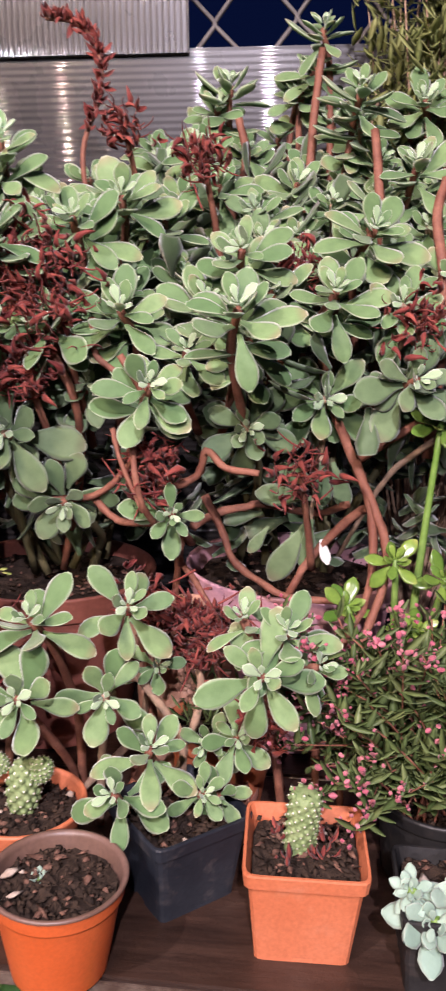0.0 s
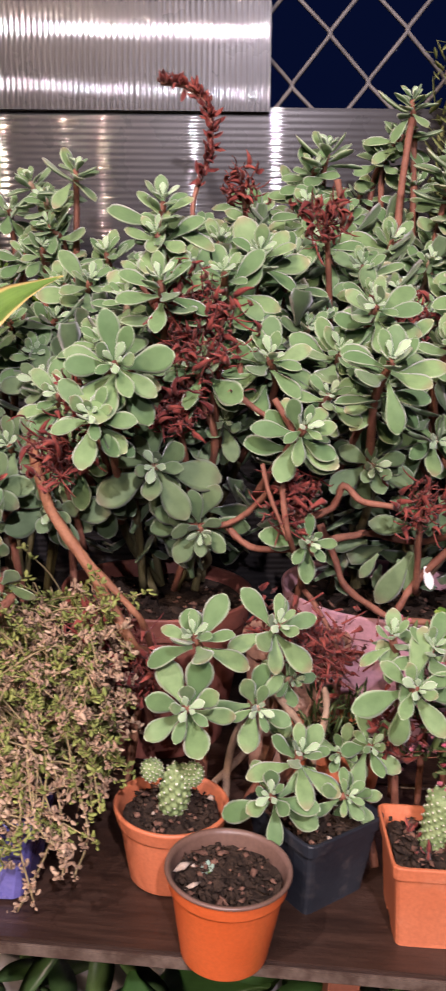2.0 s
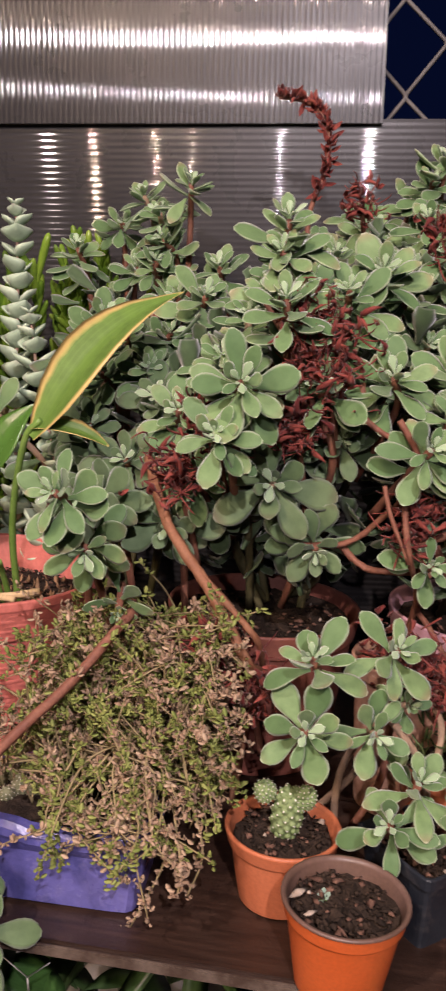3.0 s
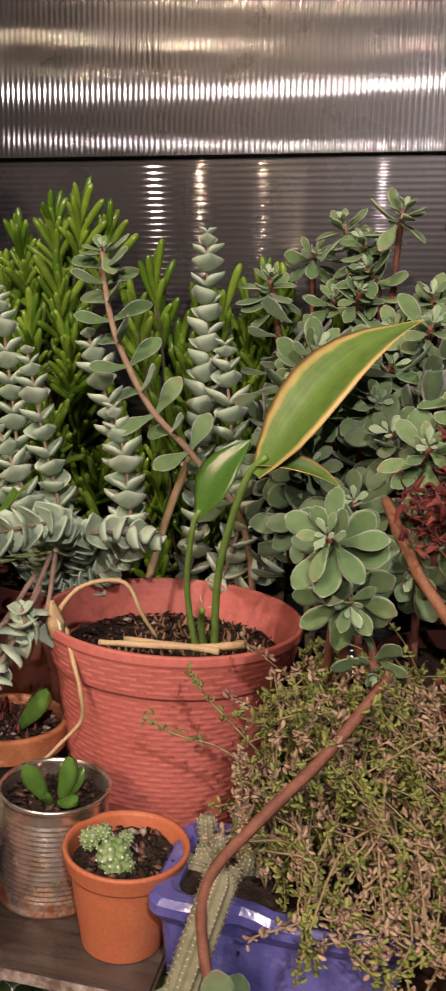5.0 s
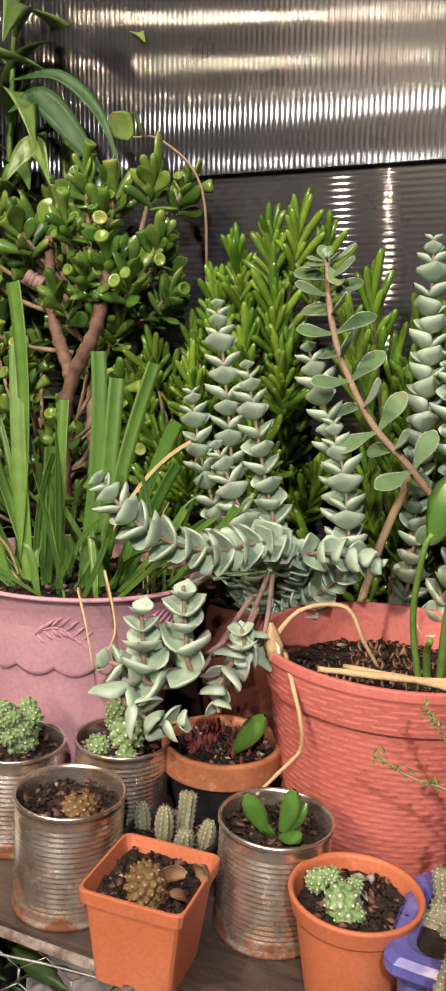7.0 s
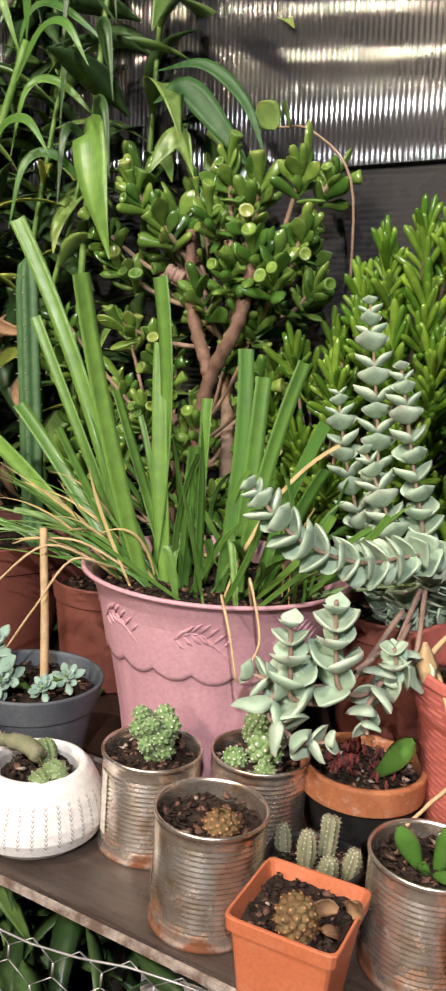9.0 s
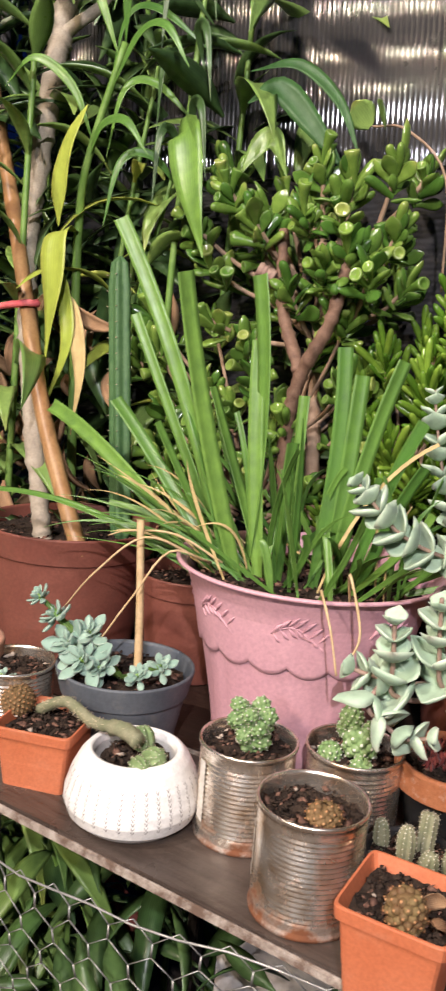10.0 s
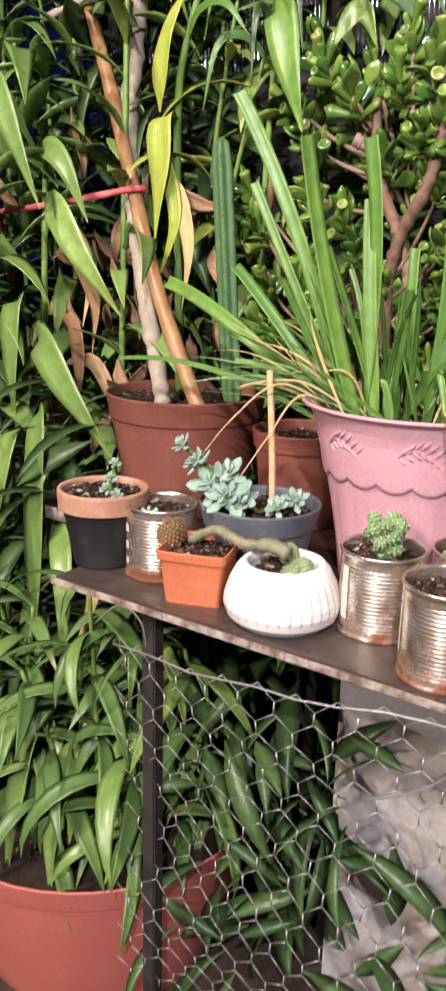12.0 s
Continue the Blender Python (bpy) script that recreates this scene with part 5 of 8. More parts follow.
    stems("thin russet stems hanging under the fuzzy bush", (-0.02, 0.85, 0.80), (
        (((-0.058, 0.75, 1.257), (-0.038, 0.747, 1.222), (-0.046, 0.743, 1.181), (-0.037, 0.74, 1.131), (-0.02, 0.79, 1.09), (-0.010, 0.82, 1.06)), 0.75, "bark_red"),
        (((-0.065, 0.755, 1.195), (-0.056, 0.748, 1.165), (-0.037, 0.742, 1.125)), 0.6, "bark_red"),
        (((-0.030, 0.80, 1.12), (-0.023, 0.78, 1.135), (0.007, 0.772, 1.152), (0.015, 0.765, 1.176), (0.032, 0.758, 1.163), (0.061, 0.75, 1.161)), 0.95, "bark_red"),
        (((-0.020, 0.80, 1.12), (-0.010, 0.82, 1.08), (-0.012, 0.83, 1.052), (-0.015, 0.84, 1.019), (-0.02, 0.85, 0.90), (-0.02, 0.85, 0.80)), 0.9, "bark_red"),
        (((-0.010, 0.835, 1.049), (0.005, 0.83, 1.032), (0.029, 0.82, 0.994), (0.045, 0.84, 0.95)), 0.8, "bark_red"),
        (((-0.156, 0.84, 1.109), (-0.092, 0.82, 1.119), (-0.053, 0.80, 1.159), (-0.046, 0.745, 1.19)), 0.85, "bark_red"),
        (((-0.095, 0.83, 1.115), (-0.079, 0.82, 1.102), (-0.060, 0.81, 1.096), (-0.020, 0.80, 1.10)), 0.95, "bark_red"),
        (((-0.090, 0.80, 1.285), (-0.085, 0.797, 1.252), (-0.062, 0.79, 1.236), (-0.040, 0.76, 1.222)), 0.8, "bark_red")), 0.0042)
    stems("old russet stems leaning beside the stonecrop", (-0.19, 0.81, 0.80), (
        (((-0.300, 0.84, 1.19), (-0.268, 0.775, 1.138), (-0.236, 0.755, 1.100), (-0.207, 0.735, 1.065), (-0.179, 0.722, 1.022), (-0.168, 0.775, 0.985), (-0.18, 0.83, 0.90), (-0.19, 0.84, 0.80)), 1.25, "bark_rust"),
        (((-0.250, 0.765, 1.118), (-0.226, 0.752, 1.092), (-0.196, 0.738, 1.066), (-0.172, 0.735, 1.040), (-0.165, 0.79, 0.99)), 0.85, "bark_rust"),
        (((-0.190, 0.80, 1.36), (-0.174, 0.80, 1.337), (-0.153, 0.803, 1.301), (-0.146, 0.807, 1.273), (-0.125, 0.81, 1.247), (-0.11, 0.83, 1.20), (-0.12, 0.90, 1.12), (-0.15, 0.95, 1.0)), 1.0, "bark_red")), 0.0046)
    stems("bent tan stem behind the dark blue pot", (-0.030, 0.755, 0.80), (
        (((-0.054, 0.75, 0.967), (-0.040, 0.745, 0.970), (-0.028, 0.74, 0.956), (-0.013, 0.735, 0.939), (0.001, 0.73, 0.912), (0.0, 0.735, 0.80)), 1.0, "bark_tan"),
        (((-0.041, 0.80, 0.976), (-0.020, 0.795, 0.977), (0.009, 0.78, 0.968), (0.012, 0.75, 0.93), (-0.03, 0.755, 0.80)), 0.9, "bark_tan")), 0.0045)
    # leaves that hang from the looping stems
    old = leaf_mesh("leaf", M["fuzzy_dark"], 0.060, [w * 1.0 for w in W_FUZZ], 0.0045, bend=-10, cup=0.08)
    o = Vector((0.155, 0.79, 0.80))
    stem(th, [Vector(p) - o for p in ((0.127, 0.89, 1.19), (0.124, 0.868, 1.14), (0.118, 0.868, 1.105), (0.117, 0.868, 1.06))], (0.003, 0.002), "bark_tan")
    for p, way, size in (((0.124, 0.862, 1.150), (0.1, -0.2, -1), 0.75), ((0.116, 0.864, 1.112), (-1, -0.25, 0.12), 0.95), ((0.112, 0.866, 1.085), (-0.55, -0.15, -1), 1.15), ((0.118, 0.866, 1.09), (-0.15, -0.1, -1), 0.85),
                         ((0.075, 0.862, 1.082), (-0.6, -0.3, -0.8), 0.55), ((0.135, 0.860, 1.150), (0.35, -0.2, -1), 0.80), ((0.122, 0.862, 1.125), (-0.8, -0.3, 0.45), 0.8), ((0.100, 0.868, 1.075), (-0.2, -0.2, -1), 0.7)):
        part("leaf", old, None, th, "", along(Vector(p) - o, way, (0.1, -1, 0.2), size))
    part("papery_leaf", leaf_mesh("papery_leaf", M["white"], 0.036, [0.005, 0.009, 0.013, 0.015, 0.013, 0.004], 0.006, bend=12, cup=0.2), None, th, "white papery withered leaf", along(Vector((0.128, 0.862, 1.070)) - o, (0.30, -0.1, -1), (0, -1, 0.2), 0.72))


build_bushes()
# ---- stacked succulents ----
STACKED = []
for k in (1.0, 1.12, 0.9):
    v, f, uv = leaf_data(0.0325, [0.0180 * k, 0.0310 * k, 0.0380 * k, 0.0370 * k, 0.0285 * k, 0.0150 * k, 0.0014], 0.0052, bend=22, cup=0.18, across=6)
    m = pose(0, 0, 0, 28, 0, 0)
    STACKED.append(with_mat(mesh_of("leaf", [m @ Vector(q) for q in v], f, uv), M["stacked"]))


def stack(parent, points, rng, size=1.0, gap=0.0168, leafy=9.0):
    line = smooth_path(points, 14)
    part("stem", mesh_of("stem", *tube_data(line, (0.0027 * size, 0.0018 * size), 6)), M["stem_pink"], parent)
    lengths = [0.0]
    for p, q in zip(line, line[1:]):
        lengths.append(lengths[-1] + (q - p).length)
    total = lengths[-1]
    s, i = max(0.004, total - leafy), 0
    while s < total:
        k = max(j for j in range(len(lengths)) if lengths[j] <= s)
        k = min(k, len(line) - 2)
        f = (s - lengths[k]) / max(1e-6, lengths[k + 1] - lengths[k])
        p = line[k].lerp(line[k + 1], f)
        way = (line[min(k + 2, len(line) - 1)] - line[max(k - 1, 0)])
        left = total - s
        grow = size * min(1.0, 0.42 + left / 0.09) * rng.uniform(0.9, 1.08)
        a = 90 * (i % 2) + 25 + rng.uniform(-18, 18)
        for half in (0, 180):
            part("leaf", STACKED[rng.randrange(3)], None, parent, "", aim(p, way, a + half + rng.uniform(-5, 5), grow * rng.uniform(0.93, 1.05)))
        s += gap * (0.55 + 0.5 * min(1.0, left / 0.08)) * rng.uniform(0.9, 1.12) * size
        i += 1


def build_stacks():
    rng = random.Random(21)

    def plant(base, label, stems, size, leafy=(), gap=0.0168):
        th = thing("stacked_succulent", label, "succulent", base, 0, "stacked succulents")
        o = Vector(base)
        for k, pts in enumerate(stems):
            stack(th, [Vector(p) - o for p in pts], rng, size * rng.uniform(0.95, 1.05), gap, leafy[k] if leafy else 9.0)
    plant((-0.72, 1.11, 0.985), "tall grey-green stacked succulent with pointed paired leaves",
          [((-0.73, 1.10, 0.985), (-0.745, 1.06, 1.10), (-0.765, 1.06, 1.24), (-0.788, 1.064, 1.372)),
           ((-0.70, 1.10, 0.985), (-0.685, 1.03, 1.10), (-0.705, 1.015, 1.20), (-0.729, 1.016, 1.300)),
           ((-0.74, 1.11, 0.985), (-0.755, 1.05, 1.08), (-0.79, 1.05, 1.17), (-0.815, 1.055, 1.268)),
           ((-0.68, 1.10, 0.985), (-0.61, 1.05, 1.08), (-0.625, 1.05, 1.20), (-0.668, 1.055, 1.330)),
           ((-0.69, 1.08, 0.985), (-0.60, 1.02, 1.07), (-0.60, 1.02, 1.16), (-0.625, 1.03, 1.245)),
           ((-0.71, 1.07, 0.985), (-0.70, 1.01, 1.06), (-0.72, 1.00, 1.13), (-0.755, 1.00, 1.205))], 1.0, (), 0.0195)
    plant((-0.60, 1.16, 0.80), "stacked grey-green succulent standing behind the coral pot",
          [((-0.60, 1.16, 0.80), (-0.54, 1.14, 1.02), (-0.54, 1.15, 1.20), (-0.545, 1.175, 1.35), (-0.550, 1.180, 1.472)),
           ((-0.58, 1.15, 0.80), (-0.50, 1.12, 1.00), (-0.47, 1.10, 1.12), (-0.49, 1.10, 1.22), (-0.505, 1.10, 1.325)),
           ((-0.60, 1.14, 0.80), (-0.52, 1.13, 0.98), (-0.43, 1.12, 1.05), (-0.42, 1.12, 1.14))], 1.08, (), 0.0195)
    plant((-0.70, 1.10, 0.985), "sprawling stacked succulent arching over the pots",
          [((-0.70, 1.10, 0.985), (-0.675, 1.03, 1.065), (-0.66, 0.93, 1.115), (-0.70, 0.845, 1.118), (-0.745, 0.795, 1.142), (-0.788, 0.775, 1.188)),
           ((-0.69, 1.10, 0.985), (-0.665, 1.05, 1.05), (-0.64, 1.0, 1.09), (-0.59, 0.985, 1.10), (-0.55, 1.0, 1.09)),
           ], 1.05, (0.34, 0.24), 0.0165)
    plant((-0.66, 0.93, 1.06), "trailing stacked succulent heads hanging over the cans",
          [((-0.66, 0.93, 1.08), (-0.672, 0.85, 1.00), (-0.693, 0.805, 1.005), (-0.698, 0.795, 1.045), (-0.699, 0.785, 1.095)),
           ((-0.67, 0.91, 1.06), (-0.705, 0.84, 0.985), (-0.734, 0.79, 0.990), (-0.735, 0.780, 1.025), (-0.736, 0.773, 1.068)),
           ((-0.67, 0.89, 1.03), (-0.71, 0.82, 1.00), (-0.755, 0.785, 1.005), (-0.782, 0.775, 1.012)),
           ((-0.74, 0.785, 1.01), (-0.751, 0.770, 0.982), (-0.737, 0.768, 0.970), (-0.712, 0.765, 0.962), (-0.690, 0.772, 0.966)),
           ((-0.66, 0.90, 1.05), (-0.668, 0.84, 1.00), (-0.672, 0.825, 0.985), (-0.665, 0.81, 0.965)),
           ((-0.655, 0.93, 1.08), (-0.645, 0.88, 1.03), (-0.652, 0.85, 1.02), (-0.655, 0.835, 1.045))], 1.16, (0.095, 0.090, 0.07, 0.080, 0.07, 0.06), 0.0200)


build_stacks()

# ---- finger and spoon jade plants ----
def finger_data(length, r, bend, flat=1.0, sides=8, trumpet=False):
    """A tube-like leaf: round-ended, or widening to a hollow trumpet tip."""
    verts, faces, uvs = [], [], []
    prof = [(0.0, 0.50), (0.10, 0.62), (0.35, 0.86), (0.6, 1.0), (0.8, 0.98), (0.91, 0.80), (0.97, 0.50), (1.0, 0.03)]
    if trumpet:
        prof = [(0.0, 0.40), (0.15, 0.48), (0.45, 0.66), (0.7, 0.88), (0.86, 1.12), (0.95, 1.22), (1.0, 1.10), (0.985, 0.82), (0.94, 0.45), (0.92, 0.02)]
    for t, w in prof:
        a = radians(bend) * min(t, 1.0) * 0.5
        c = Vector((0, math.sin(a) * length * t, math.cos(a) * length * t))
        fy = Vector((0, math.cos(a * 2), -math.sin(a * 2)))
        for k in range(sides):
            b = 2 * math.pi * k / sides
            verts.append(c + Vector((math.cos(b) * r * w * flat, 0, 0)) + fy * (math.sin(b) * r * w))
            uvs.append((0.5 + 0.2 * math.cos(b), t))
    for i in range(len(prof) - 1):
        for k in range(sides):
            q = (k + 1) % sides
            faces.append((i * sides + k, i * sides + q, (i + 1) * sides + q, (i + 1) * sides + k))
    return verts, faces, uvs


def paddle_data(length, width, bend):
    """A thick paddle leaf that stands along +Z."""
    v, f, uv = leaf_data(length, [width * w for w in (0.30, 0.38, 0.55, 0.80, 1.0, 1.0, 0.78, 0.16)], 0.0075, bend=bend, cup=0.05, across=6)
    return [Vector((x, -z, y)) for x, y, z in v], f, uv


FINGER = [with_mat(mesh_of("finger_leaf", *finger_data(l, r, b)), M["finger"]) for l, r, b in ((0.058, 0.0050, 16), (0.068, 0.0054, -12), (0.048, 0.0048, 28), (0.040, 0.0044, 20))]
SPOON = [with_mat(mesh_of("spoon_leaf", *finger_data(0.044, 0.0076, 25, 1.15, 10, True)), M["spoon"]), with_mat(mesh_of("spoon_leaf", *finger_data(0.048, 0.0062, 18, 1.3, 8)), M["spoon"])]
SPOON += [with_mat(mesh_of("spoon_leaf", *paddle_data(l, w, b)), M["spoon"]) for l, w, b in ((0.054, 0.024, 22), (0.046, 0.022, -16), (0.038, 0.019, 30))]


def jade(base, label, tips, leaves, seed, name, per=12, trunk=0.012, size=1.0, mat="bark_tan", up=0.7, limit=320, spread_=0.9, down=0.05, limb="bark_tan"):
    """Trunk, limbs to each tip, and a tuft of tube leaves at each tip."""
    rng = random.Random(seed)
    th = thing("jade_plant", label, "succulent", base, 0, "jade plants")
    o = Vector(base)
    mean = sum((Vector(p) for p, b in tips), Vector()) / len(tips) - o
    low = min(p[2] for p, b in tips) - base[2]
    hub = Vector((mean.x, mean.y + 0.05, max(0.03, low - 0.06)))
    part("trunk", tube("trunk", [(0, 0, 0), hub * 0.5, hub, Vector((mean.x, mean.y + 0.04, mean.z))], (trunk, trunk * 0.6), 9, 6, 0.14, rng), M[mat], th)
    count = 0
    rest = [[] for _ in leaves]
    for p, bend in tips:
        q = Vector(p) - o
        root = Vector((mean.x * 0.8 + q.x * 0.2, mean.y + 0.04, hub.z + (q.z - hub.z) * rng.uniform(0.2, 0.6)))
        mid = root.lerp(q, 0.6) + Vector((0, 0.01, -0.012))
        part("limb", tube("limb", [root, mid, q], (trunk * 0.32, trunk * 0.24), 7, 5, 0.14, rng), M[limb], th)
        n = per + rng.randint(-2, 3)
        back = ((q - mid).normalized() + Vector((0, -0.25, 0.55))).normalized()
        x = back.orthogonal().normalized()
        y = back.cross(x)
        for i in range(n):
            t = i / n
            a = i * 2.4 + rng.uniform(-0.4, 0.4)
            d = (x * math.cos(a) + y * math.sin(a)) * (0.25 + spread_ * t) + back * (1.15 - 0.7 * t) + Vector((0, -0.12, up * 0.6)) + Vector((rng.uniform(-0.25, 0.25), rng.uniform(-0.25, 0.25), rng.uniform(-0.15, 0.15)))
            k = rng.randrange(len(leaves))
            m = aim(q - back * (0.004 + down * t * size), d, rng.uniform(0, 360), size * rng.uniform(0.70, 1.15))
            if count < limit:
                part(name, leaves[k], None, th, "", m)
                count += 1
            else:
                rest[k].append(m)
    for k, ms in enumerate(rest):
        if ms:
            me = leaves[k]
            data = ([v.co.copy() for v in me.vertices], [tuple(f.vertices) for f in me.polygons], [(0.5, 0.4)] * len(me.vertices))
            tagged(part("inner_leaves", spread("inner_leaves", data, ms, me.materials[0]), None, th), kind="stuff")
    return th


def cloud(rng, n, box, gap, bend=0.03, keep=None):
    tips = []
    tries = 0
    while len(tips) < n and tries < 4000:
        tries += 1
        p = tuple(rng.uniform(a, b) for a, b in box)
        if keep and not keep(*p):
            continue
        if all((Vector(p) - Vector(t[0])).length > gap for t in tips):
            tips.append((p, (rng.uniform(-bend, bend), rng.uniform(-bend, bend), rng.uniform(-bend, bend))))
    return tips


def ringed(name, points, r0, r1, rng):
    """A knobbly limb with leaf-scar rings."""
    line = smooth_path([Vector(p) for p in points], 16)
    n = len(line)
    radii = [(r0 + (r1 - r0) * i / (n - 1)) * (1.0 + 0.16 * (i % 4 == 1) + rng.uniform(-0.08, 0.10)) for i in range(n)]
    return mesh_of(name, *tube_data(line, radii, 11, 0.08, rng))


def build_jades():
    rng = random.Random(31)
    # first three jades: limbs darkened to stand in for shade among the leaves
    jade((-0.80, 1.27, 0.80), "bright green finger-leaved jade plant with tan stems",
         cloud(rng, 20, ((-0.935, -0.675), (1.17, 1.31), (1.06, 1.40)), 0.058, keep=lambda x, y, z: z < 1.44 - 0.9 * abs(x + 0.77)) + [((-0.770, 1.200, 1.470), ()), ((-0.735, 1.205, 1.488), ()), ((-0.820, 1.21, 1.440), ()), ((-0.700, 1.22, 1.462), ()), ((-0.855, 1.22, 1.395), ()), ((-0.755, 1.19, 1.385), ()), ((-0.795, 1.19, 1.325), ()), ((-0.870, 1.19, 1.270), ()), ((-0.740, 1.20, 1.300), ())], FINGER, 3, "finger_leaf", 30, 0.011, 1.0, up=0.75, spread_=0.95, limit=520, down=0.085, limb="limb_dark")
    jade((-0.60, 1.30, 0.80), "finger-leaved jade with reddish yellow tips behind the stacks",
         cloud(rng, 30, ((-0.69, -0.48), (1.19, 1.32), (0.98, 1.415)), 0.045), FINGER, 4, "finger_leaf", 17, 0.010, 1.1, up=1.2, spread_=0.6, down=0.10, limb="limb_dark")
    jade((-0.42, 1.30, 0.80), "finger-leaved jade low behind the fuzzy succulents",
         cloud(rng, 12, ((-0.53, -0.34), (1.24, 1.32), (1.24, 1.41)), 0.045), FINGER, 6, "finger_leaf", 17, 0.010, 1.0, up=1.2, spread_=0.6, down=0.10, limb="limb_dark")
    jade((-1.02, 1.20, 1.0), "dark green spoon-leaved jade tree on knobbly tan trunks",
         cloud(rng, 30, ((-1.24, -0.92), (1.13, 1.30), (1.33, 1.57)), 0.050) + [((-0.965, 1.105, 1.435), ()), ((-1.0, 1.10, 1.415), ()), ((-0.935, 1.11, 1.405), ())], SPOON, 5, "spoon_leaf", 13, 0.013, 1.0, up=0.2, spread_=1.25)
    jade((-1.13, 1.24, 0.80), "dark green spoon-leaved jade filling the shade behind the grass",
         cloud(rng, 40, ((-1.36, -0.96), (1.10, 1.30), (1.05, 1.36)), 0.046), SPOON, 7, "spoon_leaf", 13, 0.011, 0.9, up=0.25, spread_=1.2)
    jade((-0.89, 1.26, 0.80), "small finger-leaved jade between larger plants",
         cloud(rng, 16, ((-0.98, -0.83), (1.13, 1.28), (1.06, 1.33)), 0.046), FINGER, 8, "finger_leaf", 14, 0.009, 0.95)
    # bare knobbly trunk in front
    th = thing("pruned_jade", "knobbly pale brown jade trunk with cut stubs", "trunk", (-1.045, 1.15, 1.0))
    part("trunk", ringed("trunk", [(0, 0.02, 0), (-0.01, 0.0, 0.16), (0.012, -0.02, 0.26), (0.055, -0.03, 0.34), (0.075, -0.03, 0.43)], 0.0110, 0.0085, rng), M["bark_pink"], th)
    part("limb", ringed("limb", [(0.012, -0.02, 0.27), (-0.045, 0.02, 0.36), (-0.06, 0.03, 0.47)], 0.0095, 0.0070, rng), M["bark_pink"], th)
    part("cut_stub", ringed("cut_stub", [(-0.062, 0.02, 0.40), (-0.085, 0.01, 0.412)], 0.0100, 0.0105, rng), M["stem_pink"], th, "pale cut end of a limb")


build_jades()

# ---- strap grass in the mauve pot ----
def strap_mesh(base, tip, width, sag, seed, cut=True):
    rng = random.Random(seed)
    b, t = Vector(base), Vector(tip)
    mid = b.lerp(t, 0.55) + Vector((rng.uniform(-0.030, 0.030), rng.uniform(-0.02, 0.01), sag + 0.01))
    n = 12
    pts = [b * (1 - s) ** 2 + mid * 2 * s * (1 - s) + t * s * s for s in [i / n for i in range(n + 1)]]
    face = rng.uniform(-50, 50)
    verts, faces, uvs = [], [], []
    for i, p in enumerate(pts):
        way = (pts[min(i + 1, n)] - pts[max(i - 1, 0)]).normalized()
        x = way.cross(Vector((0.15, -1, 0.2))).normalized()
        x = Matrix.Rotation(radians(face + 25 * i / n), 3, way) @ x
        z = x.cross(way)
        s = i / n
        w = width * (0.55 + 0.45 * min(1, s * 4)) * (1.0 if cut else min(1.0, (1 - s) * 2.2 + 0.03))
        for k, (u, h) in enumerate(((-0.5, 0.16), (-0.25, 0.06), (0, 0), (0.25, 0.06), (0.5, 0.16))):
            verts.append(p + x * u * w + z * h * w)
            uvs.append((u + 0.5, s * 0.7))
        for k, (u, h) in enumerate(((-0.48, 0.13), (-0.25, 0.02), (0, -0.05), (0.25, 0.02), (0.48, 0.13))):
            verts.append(p + x * u * w + z * (h * w - 0.0004))
            uvs.append((u + 0.5, s * 0.7))
    for i in range(n):
        a, c = i * 10, (i + 1) * 10
        for k in range(4):
            faces.append((a + k, a + k + 1, c + k + 1, c + k))
            faces.append((a + 6 + k, a + 5 + k, c + 5 + k, c + 6 + k))
        faces += [(a + 5, a, c, c + 5), (a + 4, a + 9, c + 9, c + 4)]
    return mesh_of("leaf", verts, faces, uvs)


